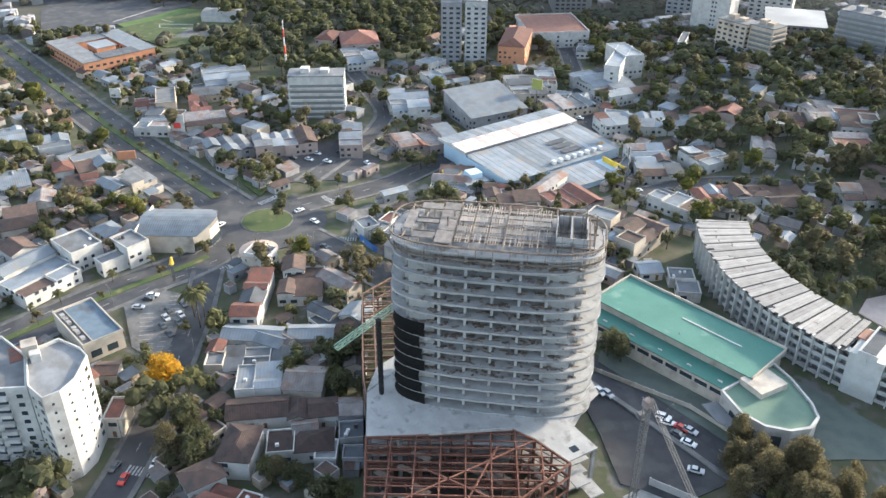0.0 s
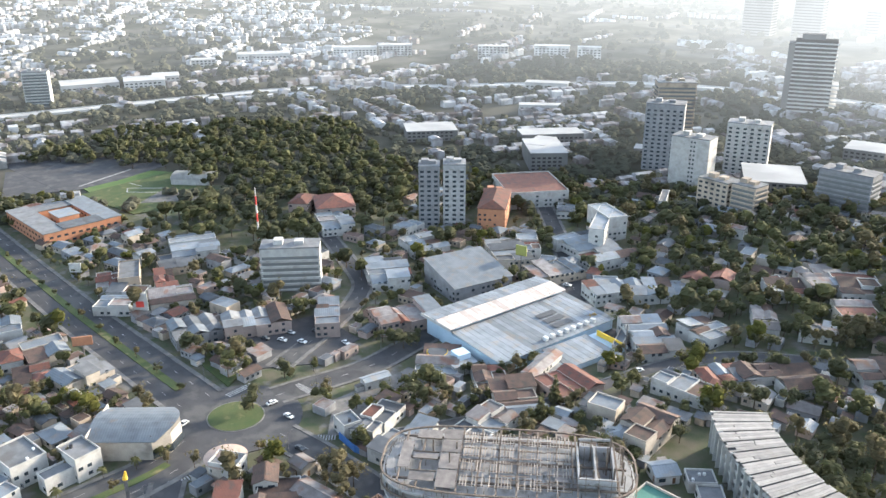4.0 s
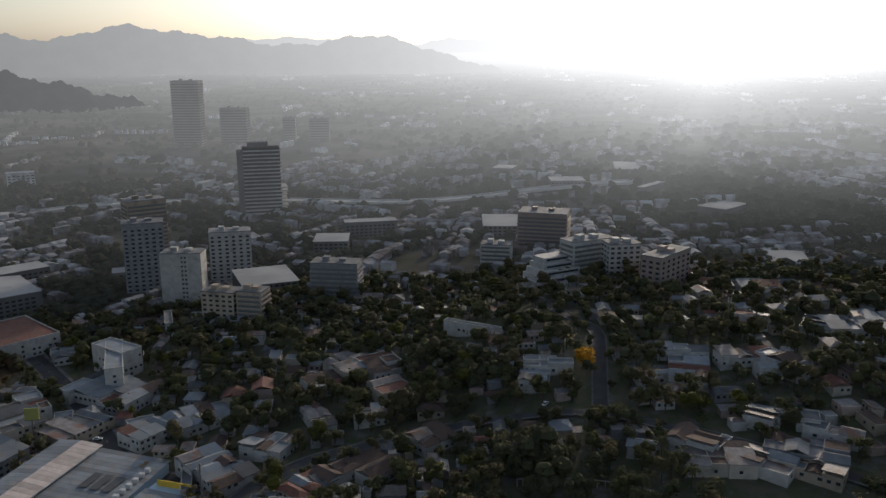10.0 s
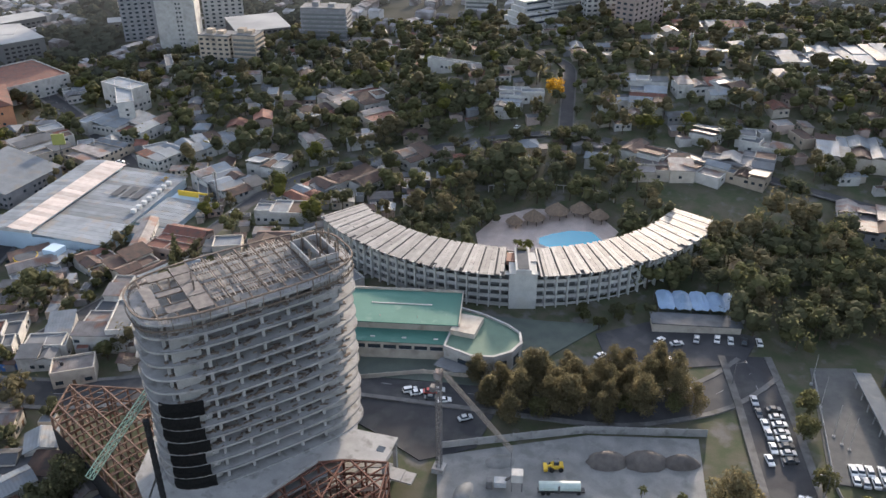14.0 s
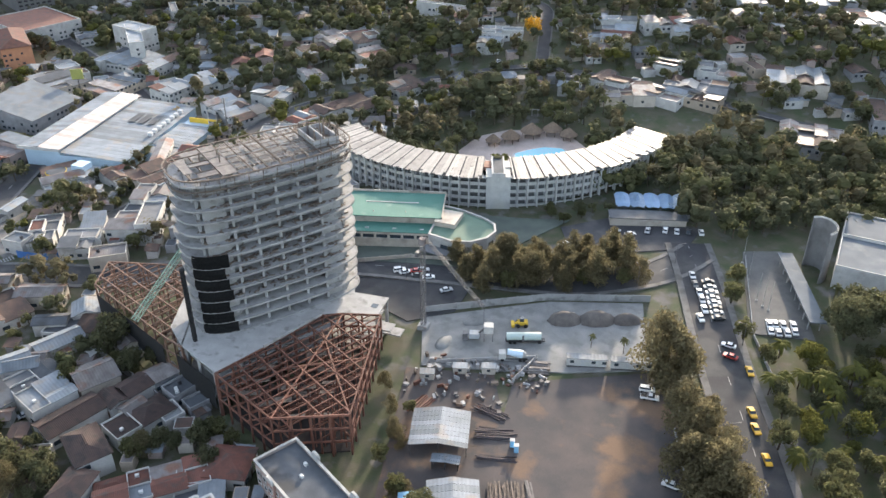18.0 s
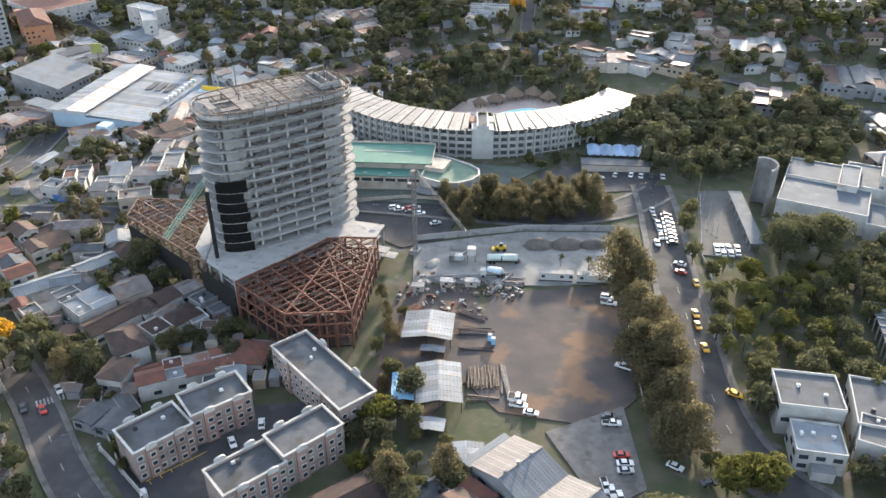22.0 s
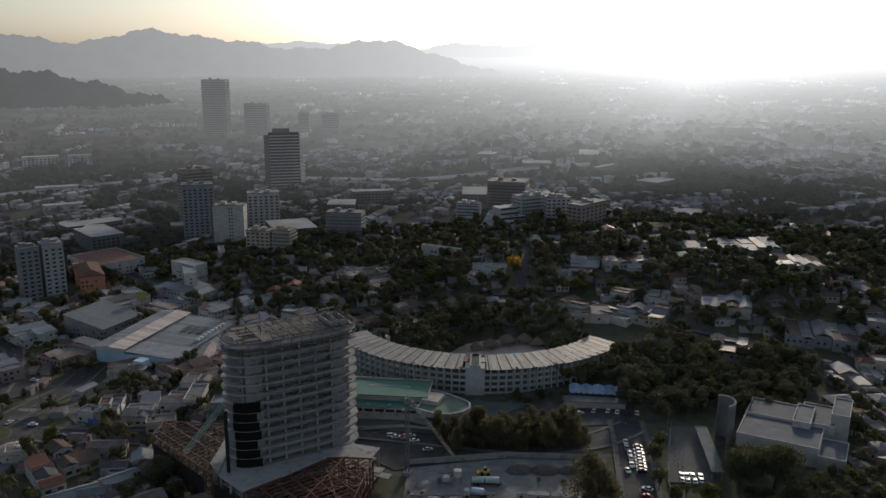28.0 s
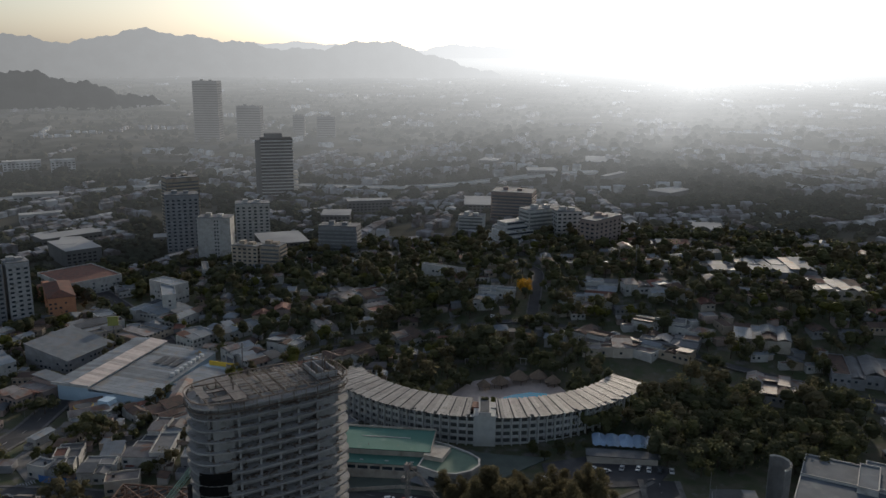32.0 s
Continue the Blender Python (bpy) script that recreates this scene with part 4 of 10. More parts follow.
# pale slatted panels with open joints
SLAT = surface("pale_roof_slats", (0.34, 0.31, 0.278), (0.275, 0.252, 0.228), 2.5, 0.6, 0.08, vary=0.18, spots=(0.28, 0.25, 0.22), spot_at=0.66)
rng = random.Random(5)
for a0, a1 in ((A0 - 0.3, GAP0 - 0.1), (GAP1 + 0.1, A1 + 0.3)):
    n = round((a1 - a0) / 0.92)
    step = (a1 - a0) / n
    for k in range(n):
        t = a0 + k * step
        wide = step * (0.94 if k % 4 else 0.5)
        r0, r1 = R_IN - 0.6 + rng.choice((0, 0, 0, 0.6)), R_OUT + 1.9 - rng.choice((0, 0, 0, 0.8, 2.5))
        cut = rng.uniform(0.4, 0.7) if rng.random() < 0.3 else None
        lift = 1.2 / (R_OUT + 1.4 - R_IN + 0.3)
        for q0, q1 in (((r0, r0 + (r1 - r0) * cut - 0.15), (r0 + (r1 - r0) * cut + 0.15, r1)) if cut else ((r0, r1),)):
            z_out = 12.98 + (R_OUT + 1.4 - q1) * lift
            part("roof_slat", arc(q0, q1, t, t + wide, z_out, z_out + 0.1, 1, (q1 - q0) * lift), SLAT, hotel)
# stair tower
lift_tower = thing("stair_tower", pose(12.8, 106.3, 0, 0, 0, 18), "plain white stair tower in front of the hotel's middle", "stair tower")
part("shaft", box(-4.7, -1.6, -1.5, 4.7, 13.5, 13.6), HOTEL_WALL, lift_tower)
part("cap", box(-2.6, -1.8, 13.6, 2.6, 14.2, 15.2), WHITE_PAINT, lift_tower)
part("cap_roof", box(-1.9, -1.2, 15.2, 1.9, 13.6, 15.35), FLAT_GREY, lift_tower)
part("planter", box(-1.5, 11.5, 15.35, 1.5, 13.0, 15.9), LEAF_DARK, lift_tower)

# ---- hotel annex with the green roof ----
annex = thing("hotel_annex", pose(-29.0, 78.8, 0, 0, 0, 14.7), "long cream hotel annex under a teal green roof", "annex")
L, W = 54.0, 18.5
part("hall", box(-L / 2, -W / 2, -1.5, L / 2, W / 2, 7.6), CREAM, annex)
part("roof", box(-L / 2 - 0.4, -W / 2 - 0.4, 7.6, L / 2 + 0.4, W / 2 + 0.4, 7.9), GREEN_ROOF, annex)
part("parapet", box(-L / 2 - 0.6, W / 2 + 0.4, 7.0, L / 2 + 0.6, W / 2 + 0.8, 8.7), CREAM, annex)
part("parapet", box(L / 2 + 0.4, -W / 2 - 0.6, 7.0, L / 2 + 0.8, W / 2 + 0.4, 8.5), CREAM, annex)
part("parapet", box(-L / 2 - 0.8, -W / 2 - 0.6, 7.0, -L / 2 - 0.4, W / 2 + 0.4, 8.5), CREAM, annex)
part("ridge_light", box(-2, 1.2, 7.9, 18, 1.7, 8.1), WHITE_PAINT, annex)
part("front_aisle", box(-L / 2, -W / 2 - 7.0, -1.5, L / 2 - 2.0, -W / 2, 5.0), CREAM, annex)
part("front_roof", box(-L / 2 - 0.3, -W / 2 - 7.2, 5.0, L / 2 - 1.8, -W / 2, 5.25), GREEN_ROOF, annex)
band = shape("window_band", box(-2.0, -0.06, 0, 2.0, 0.06, 1.3), WINDOW_DARK)
sill = shape("window_sill", box(-2.2, -0.2, -0.15, 2.2, 0.1, 0.0), WHITE_PAINT)
for k in range(10):
    piece("window", band, Matrix.Translation((-L / 2 + 4 + k * 4.9, -W / 2 - 7.02, 2.7)), annex)
    piece("window_sill", sill, Matrix.Translation((-L / 2 + 4 + k * 4.9, -W / 2 - 7.02, 2.7)), annex)
for k in range(5):
    part("roof_vent", box(-20 + k * 10, -W / 2 - 5.0, 5.25, -18.6 + k * 10, -W / 2 - 4.6, 5.6), WHITE_PAINT, annex)
for k in range(3):
    part("roof_pipe", rod((-10 + k * 12, -W / 2 + 3, 7.9), (-10 + k * 12, -W / 2 + 3, 8.5), 0.12), CONCRETE_PALE, annex)
pavilion = thing("entrance_pavilion", pose(0, 0, 0), "white rounded entrance pavilion with a pale green roof", "pavilion")
end = [(-1.5, 67.0), (8, 64.8), (14.5, 66.5), (19.0, 71.0), (20.6, 76.5), (18.8, 81.5), (14.0, 84.6), (4, 88.0), (-3.5, 89.0)]
part("wall", prism(end, -1.0, 5.6), WHITE_PAINT, pavilion)
part("roof", prism([(x * 0.96 + 0.3, 77 + (y - 77) * 0.96) for x, y in end], 5.6, 5.75), surface("pale_green_roof_coat", (0.13, 0.2, 0.15), (0.11, 0.17, 0.13), 4.0, 0.8, 0.05), pavilion)
bm = bmesh.new()
add_ring(bm, [(x * 1.02 - 0.1, 77 + (y - 77) * 1.02) for x, y in end], [(x * 0.96 + 0.3, 77 + (y - 77) * 0.96) for x, y in end], 5.3, 6.5)
part("parapet", bm, WHITE_PAINT, pavilion)
part("roof_room", box(-2, 74, 5.75, 6, 84, 7.6), CREAM, pavilion)
for x, y, rot, w in ((6.0, 65.1, -13, 5.0), (16.9, 68.6, 45, 2.6), (19.6, 73.6, 74, 3.0), (11.2, 65.4, 15, 2.2)):
    ob = part("doorway", box(-w / 2, -0.25, 0, w / 2, 0.25, 3.4), WINDOW_DARK, pavilion)
    ob.matrix_basis = pose(x, y, 0.2, 0, 0, rot)
part("step_canopy", prism([(-2, 66.5), (-3, 62), (4, 60.5), (9, 62), (9, 64.6)], 2.0, 2.3), FLAT_PALE, pavilion)

# ---- pool garden ----
patch("pool_terrace", [(-18, 150), (-14, 141), (8, 141), (34, 152), (36, 164), (24, 176), (-2, 174), (-14, 166)], surface("pinkish_terrace_paving", (0.4, 0.33, 0.3), (0.34, 0.29, 0.26), 3.0, 0.85, 0.1), "pale pinkish paved pool terrace", "terrace", 0.05)
POOL = bpy.data.materials.new("pool_water")
POOL.use_nodes = True
POOL.node_tree.nodes["Principled BSDF"].inputs["Base Color"].default_value = (0.03, 0.33, 0.48, 1)
POOL.node_tree.nodes["Principled BSDF"].inputs["Roughness"].default_value = 0.06
ripple, wave = POOL.node_tree.nodes.new("ShaderNodeBump"), POOL.node_tree.nodes.new("ShaderNodeTexNoise")
wave.inputs["Scale"].default_value, ripple.inputs["Strength"].default_value = 60, 0.15
POOL.node_tree.links.new(wave.outputs[0], ripple.inputs["Height"])
POOL.node_tree.links.new(ripple.outputs[0], POOL.node_tree.nodes["Principled BSDF"].inputs["Normal"])
pool_line = [(8 + 0.0, 149), (14, 146.5), (21, 148), (28, 152.5), (31, 156.5), (26, 161.5), (18, 161), (11, 157), (7, 153)]
patch("pool_rim", [(18.5 + (x - 18.5) * 1.08, 154 + (y - 154) * 1.08) for x, y in pool_line], WHITE_PAINT, "white rim of a swimming pool", "pool rim", 0.12)
patch("pool", pool_line, POOL, "bright turquoise swimming pool", "pool", 0.17)
THATCH = surface("grey_brown_thatch", (0.2, 0.15, 0.11), (0.14, 0.105, 0.08), 0.8, 0.95, 0.4)


def palapa(x, y, r, h):
    ob = thing("thatched_hut", pose(x, y, ground_height(x, y)), "round open hut with a grey-brown thatched cone roof", "hut", "thatched huts by the pool")
    bm = bmesh.new()
    rings = [[bm.verts.new((q * math.cos(k * math.tau / 16) * (1 + 0.04 * (k % 2)), q * math.sin(k * math.tau / 16) * (1 + 0.04 * (k % 2)), z)) for k in range(16)] for q, z in ((r * 0.93, h * 0.42), (r, h * 0.4), (r * 0.5, h * 0.72), (0.15, h))]
    for a, b in zip(rings, rings[1:]):
        for k in range(16):
            bm.faces.new((a[k], a[(k + 1) % 16], b[(k + 1) % 16], b[k]))
    bm.faces.new(rings[-1])
    part("thatch_roof", bm, THATCH, ob)
    for k in range(6):
        part("post", rod((r * 0.8 * math.cos(k * math.tau / 6), r * 0.8 * math.sin(k * math.tau / 6), 0), (r * 0.8 * math.cos(k * math.tau / 6), r * 0.8 * math.sin(k * math.tau / 6), h * 0.5), 0.14), BARK, ob)


for x, y, r, h in ((2, 164, 4.5, 6), (10, 170, 5.0, 6.5), (19, 173, 4.5, 6.0), (27, 170, 4.0, 5.5), (-5, 160, 3.5, 5)):
    palapa(x, y, r, h)
pergola = thing("pergola", pose(HX, HY, 0), "long curved pale pergola behind the pool terrace", "pergola")
for k in range(22):
    a = radians(35 + k * 5.0 - 0)
    x, y = 30 + 34 * math.cos(a) - 14, -14 + 10 * math.sin(a) + 4
    z = ground_height(HX + x, HY + y)
    part("post", bar((x, y, z - 0.3), (x, y, z + 2.9), 0.3), CONCRETE_PALE, pergola)
    if k:
        part("beam", bar((lx, ly, lz + 2.9), (x, y, z + 2.9), 0.4, 0.3), CONCRETE_PALE, pergola)
    lx, ly, lz = x, y, z

# ---- houses ----
ROOFS = {"W": (SHEET_WHITE, "white metal sheet"), "Z": (SHEET, "grey zinc sheet"), "O": (SHEET_OLD, "rusty grey sheet"), "R": (TILE_RED, "red clay tile"), "B": (TILE_BROWN, "dark brown tile"), "D": (TILE_DARK, "blackish brown tile"), "F": (FLAT_GREY, "grey"), "P": (FLAT_PALE, "pale")}
WALLS = {"w": (WHITE_PAINT, "white"), "c": (CREAM, "cream"), "b": (BEIGE, "beige"), "k": (PINKISH, "salmon"), "g": (GREY_WALL, "grey"), "o": (ORANGE_WALL, "orange")}
SHAPES = {"g": "pitched", "p": "hipped", "f": "flat", "s": "sloping", "x": "flat"}
TAKEN = []
pane_small = shape("window", box(-0.6, -0.07, 0, 0.6, 0.07, 1.2), WINDOW_DARK)
pane_wide = shape("window", box(-1.1, -0.07, 0, 1.1, 0.07, 1.3), WINDOW_DARK)
sill_small = shape("window_sill", box(-0.75, -0.16, -0.14, 0.75, 0.1, 0.0), CONCRETE_PALE)
door_leaf = shape("door", box(-0.5, -0.07, 0, 0.5, 0.07, 2.05), surface("brown_door_wood", (0.16, 0.09, 0.05), (0.12, 0.07, 0.04), 0.5, 0.6, 0.1))
tank_body = shape("water_tank", rod((0, 0, 0), (0, 0, 1.3), 0.6, 0.56, 12), surface("black_plastic", (0.03, 0.03, 0.035), (0.045, 0.045, 0.05), 1.0, 0.5, 0.05))
bm = bmesh.new()
add_box(bm, -0.5, -0.4, 0, 0.5, 0.4, 0.8, bevel=0.05)
cooler = shape("air_conditioner", bm, surface("grey_appliance_paint", (0.55, 0.55, 0.54), (0.47, 0.47, 0.46), 1.0, 0.5, 0.03))
bm = bmesh.new()
for x0, z0, x1, z1 in ((-0.85, -0.22, 0.85, 0.0), (-0.85, 1.2, 0.85, 1.45), (-0.85, 0.0, -0.6, 1.2), (0.6, 0.0, 0.85, 1.2)):
    add_box(bm, x0, -0.16, z0, x1, 0.05, z1)
surround_small = shape("window_frame", bm, WHITE_PAINT)
arch = [(-1.5, 0.0), (1.5, 0.0)] + [(1.5 * math.cos(math.pi * k / 8), 0.9 + 0.75 * math.sin(math.pi * k / 8)) for k in range(9)]
bm = prism(arch, -0.25, 0.35)
bm.transform(Matrix.Rotation(radians(90), 4, "X"))
gable_small = shape("gable", bm, WHITE_PAINT)
SALMON_BAY = surface("salmon_bay_paint", (0.3, 0.2, 0.17), (0.26, 0.175, 0.15), 3.0, 0.8, 0.06, spots=(0.2, 0.16, 0.14), spot_at=0.64)
VIEW = Vector((90.0, -160.0))


def add_roof(bm, kind, w, d, h, over):
    """Pitched, hipped or sloping roof skin with thickness over a w by d house whose walls end at h."""
    a, b = w / 2 + over, d / 2 + over
    along = w >= d
    rise = 0.2 * min(w, d)
    if kind == "s":
        low = [(-a, -b, h + 0.1), (a, -b, h + 0.1), (a, b, h + rise), (-a, b, h + rise)]
        faces = [(0, 1, 2, 3)]
        pts = low
    else:
        cut = (min(a, b) if kind == "p" else 0.0)
        if along:
            ridge = [(-a + cut, 0, h + rise), (a - cut, 0, h + rise)]
            pts = [(-a, -b, h), (a, -b, h), (a, b, h), (-a, b, h)] + ridge
            faces = [(0, 1, 5, 4), (2, 3, 4, 5)] + ([(1, 2, 5), (3, 0, 4)] if kind == "p" else [])
        else:
            ridge = [(0, -b + cut, h + rise), (0, b - cut, h + rise)]
            pts = [(-a, -b, h), (a, -b, h), (a, b, h), (-a, b, h)] + ridge
            faces = [(1, 2, 5, 4), (3, 0, 4, 5)] + ([(0, 1, 4), (2, 3, 5)] if kind == "p" else [])
    top = [bm.verts.new((x, y, z + 0.16)) for x, y, z in pts]
    low = [bm.verts.new((x, y, z - 0.02)) for x, y, z in pts]
    edges = {}
    for f in faces:
        bm.faces.new([top[i] for i in f])
        bm.faces.new([low[i] for i in f[::-1]])
        for i, j in zip(f, f[1:] + f[:1]):
            edges[(i, j)] = edges.get((i, j), 0) + 1
    for i, j in edges:
        if (j, i) not in edges:
            bm.faces.new((top[j], top[i], low[i], low[j]))


def compound(ob, w, d, h, roof, wall, rng, apart):
    """A house grown in bays of unequal depth and height, each under a roof of its own; far off the bays are joined."""
    along = w >= d
    long, short = (w, d) if along else (d, w)
    bays = max(2, min(5, round(long / 7.5)))
    cuts = [0.0] + sorted((k + rng.uniform(-0.22, 0.22)) / bays for k in range(1, bays)) + [1.0]
    walls, covers = bmesh.new(), {}
    for c0, c1 in zip(cuts, cuts[1:]):
        rows = 2 if short > 10 and rng.random() < 0.65 else 1
        split = rng.uniform(0.38, 0.62)
        for r in range(rows):
            v0, v1 = (0.0, 1.0) if rows == 1 else ((0.0, split) if r == 0 else (split, 1.0))
            if rng.random() < 0.3:
                v0, v1 = (v0 + 0.12 * (v1 - v0), v1) if r == 0 else (v0, v1 - 0.15 * (v1 - v0))
            u0, u1, p0, p1 = (c0 - 0.5) * long, (c1 - 0.5) * long, (v0 - 0.5) * short, (v1 - 0.5) * short
            bw, bd = (u1 - u0, p1 - p0) if along else (p1 - p0, u1 - u0)
            place = Matrix.Translation(((u0 + u1) / 2, (p0 + p1) / 2, 0) if along else ((p0 + p1) / 2, (u0 + u1) / 2, 0))
            bh = h * rng.uniform(0.68, 1.08)
            kind = rng.choice("fgssgf" if roof in "WZOFP" else "gggspf")
            cover = roof if rng.random() < 0.6 else rng.choice("WZZOFPRBB" if roof in "WZOFP" else "ZOFRBDDR")
            inner = [(-bw / 2 + 0.25, -bd / 2 + 0.25), (bw / 2 - 0.25, -bd / 2 + 0.25), (bw / 2 - 0.25, bd / 2 - 0.25), (-bw / 2 + 0.25, bd / 2 - 0.25)]
            own = box(-bw / 2, -bd / 2, -2.5, bw / 2, bd / 2, bh)
            top = bmesh.new()
            if kind == "f":
                add_ring(own, [(-bw / 2, -bd / 2), (bw / 2, -bd / 2), (bw / 2, bd / 2), (-bw / 2, bd / 2)], inner, bh, bh + 0.55)
                add_prism(top, inner, bh, bh + 0.06)
            else:
                add_roof(top, kind, bw, bd, bh, 0.3)
            if apart:
                own.transform(place)
                top.transform(place)
                part("wall", own, WALLS[wall][0], ob)
                part("roof", top, ROOFS[cover][0], ob)
                if kind == "f" and rng.random() < 0.5:
                    piece("air_conditioner", cooler, place @ Matrix.Translation((rng.uniform(-0.25, 0.25) * bw, rng.uniform(-0.25, 0.25) * bd, bh + 0.06)), ob)
                continue
            for store_bm, bm in ((walls, own), (covers.setdefault(cover, bmesh.new()), top)):
                bm.transform(place)
                bm.verts.index_update()
                made = [store_bm.verts.new(v.co) for v in bm.verts]
                for f in bm.faces:
                    store_bm.faces.new([made[v.index] for v in f.verts])
                bm.free()
    if apart:
        walls.free()
        return
    tagged(part("wall", walls, WALLS[wall][0], ob), kind="stuff")
    for cover, bm in covers.items():
        tagged(part("roof", bm, ROOFS[cover][0], ob), kind="stuff")


def house(x, y, w, d, h, rot, kind, roof, wall, near=True, rng=random.Random(3), name="house", label=""):
    z = far_height(x, y)
    TAKEN.append((x, y, math.hypot(w, d) / 2))
    big = kind == "x" or h > 9
    text = label or "%s %s with a %s %s roof" % (WALLS[wall][1], "apartment block" if big else "town house", SHAPES[kind], ROOFS[roof][1])
    ob = thing("apartment_block" if big and name == "house" else name, pose(x, y, z, 0, 0, rot), text, "apartment block" if big else "house")
    a, b = w / 2, d / 2
    # beyond 640 m walls, roof and glass carry painted haze
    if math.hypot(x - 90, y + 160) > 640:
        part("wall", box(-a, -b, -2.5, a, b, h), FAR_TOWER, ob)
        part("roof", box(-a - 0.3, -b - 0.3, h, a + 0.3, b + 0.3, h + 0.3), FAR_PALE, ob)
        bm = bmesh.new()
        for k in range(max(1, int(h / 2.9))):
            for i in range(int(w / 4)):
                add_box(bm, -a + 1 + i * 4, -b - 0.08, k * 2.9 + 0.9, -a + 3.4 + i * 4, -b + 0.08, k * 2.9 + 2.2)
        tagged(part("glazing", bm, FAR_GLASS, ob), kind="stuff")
        return ob
    grown = kind in "gfp" and h <= 7.5 and w * d > 150 and not label
    if grown:
        compound(ob, w, d, h, roof, wall, rng, math.hypot(x - 60, y + 60) < 160)
    bm = bmesh.new()
    add_box(bm, -a, -b, -2.5, a, b, h)
    if kind in "gs":
        rise = 0.2 * min(w, d) - 0.05
        if kind == "s":
            for s in (-1, 1):
                vs = [bm.verts.new(p) for p in ((s * a, -b, h), (s * a, b, h), (s * a, b, h + rise))]
                bm.faces.new(vs)
            bm.faces.new([bm.verts.new(p) for p in ((-a, b, h), (a, b, h), (a, b, h + rise), (-a, b, h + rise))])
        elif w >= d:
            for s in (-1, 1):
                bm.faces.new([bm.verts.new(p) for p in ((s * a, -b, h), (s * a, b, h), (s * a, 0, h + rise))])
        else:
            for s in (-1, 1):
                bm.faces.new([bm.verts.new(p) for p in ((-a, s * b, h), (a, s * b, h), (0, s * b, h + rise))])
    if grown:
        bm.free()
    else:
        part("wall", bm, WALLS[wall][0], ob)
    if grown:
        pass
    elif kind in "gps":
        bm = bmesh.new()
        add_roof(bm, kind, w, d, h, 0.45)
        part("roof", bm, ROOFS[roof][0], ob)
        if near and kind != "s":
            # ridge cap
            r = 0.2 * min(w, d) + h + 0.17
            c = min(a, b) if kind == "p" else -0.4
            p, q = ((-a + c, 0, r), (a - c, 0, r)) if w >= d else ((0, -b + c, r), (0, b - c, r))
            if (Vector(p) - Vector(q)).length > 0.5:
                part("ridge_cap", bar(p, q, 0.5, 0.14), ROOFS[roof][0], ob)
    else:
        part("roof", box(-a + 0.02, -b + 0.02, h, a - 0.02, b - 0.02, h + 0.08), ROOFS[roof][0], ob)
        bm = bmesh.new()
        add_ring(bm, [(-a - 0.06, -b - 0.06), (a + 0.06, -b - 0.06), (a + 0.06, b + 0.06), (-a - 0.06, b + 0.06)], [(-a + 0.25, -b + 0.25), (a - 0.25, -b + 0.25), (a - 0.25, b - 0.25), (-a + 0.25, b - 0.25)], h - 0.1, h + 0.75)
        part("parapet", bm, WALLS[wall][0], ob)
        if kind == "x" and wall == "k":
            # white cornice and rounded gables on the salmon apartments
            bm = bmesh.new()
            add_ring(bm, [(-a - 0.3, -b - 0.3), (a + 0.3, -b - 0.3), (a + 0.3, b + 0.3), (-a - 0.3, b + 0.3)], [(-a + 0.35, -b + 0.35), (a - 0.35, -b + 0.35), (a - 0.35, b - 0.35), (-a + 0.35, b - 0.35)], h + 0.75, h + 1.05)
            part("cornice", bm, WHITE_PAINT, ob, "white cornice")
            for u in (-0.22 * w, 0.26 * w):
                for v, r in ((-b, 0), (b, 180)):
                    piece("gable", gable_small, pose(u, v - 0.55 if v < 0 else v + 0.55, h + 0.4, 0, 0, r), ob)
                    part("bay", box(u - 1.6, min(v, v * 1.0) - (0.62 if v < 0 else 0.0), -2.0, u + 1.6, v + (0.0 if v < 0 else 0.62), h + 0.4), SALMON_BAY, ob, "deeper salmon bay")
                    for f in range(3):
                        m = pose(u, v - 0.65 if v < 0 else v + 0.65, f * 2.9 + 0.85, 0, 0, r)
                        piece("window", pane_small, m, ob)
                        piece("window_frame", surround_small, m, ob)
        if near and w > 6 and d > 6:
            if rng.random() < 0.5:
                piece("water_tank", tank_body, Matrix.Translation((rng.uniform(-a + 2, a - 2), rng.uniform(-b + 2, b - 2), h + 0.08)), ob)
            for _ in range(rng.choice((0, 1, 2, 3))):
                piece("air_conditioner", cooler, pose(rng.uniform(-a + 1.5, a - 1.5), rng.uniform(-b + 1.5, b - 1.5), h + 0.08, 0, 0, rng.choice((0, 90))), ob)
    if kind != "x" and not grown and h < 7.5 and rng.random() < (0.85 if near else 0.4):
        # lean-to roofs and small additions against the house
        for _ in range(rng.choice((1, 1, 2)) if near else 1):
            s, u, lw, ld, lh = rng.choice((-1, 1)), rng.uniform(-0.5, 0.3) * w, rng.uniform(2.5, max(3.0, w * 0.5)), rng.uniform(2.0, 3.6), rng.uniform(2.2, 2.9)
            cover = ROOFS[rng.choice("WZOOFPB")][0]
            bm = bmesh.new()
            y0, y1 = s * b, s * (b + ld)
            add_box(bm, u, min(y0, y1), -0.06, u + lw, max(y0, y1), 0.06)
            bm.transform(Matrix.Translation((0, 0, lh)))
            part("lean_to_roof", bm, cover, ob)
            part("lean_to_wall", box(u + 0.15, min(y0, y1) + 0.15, -2.0, u + lw - 0.15, max(y0, y1) - 0.15, lh - 0.07), WALLS[wall][0], ob)
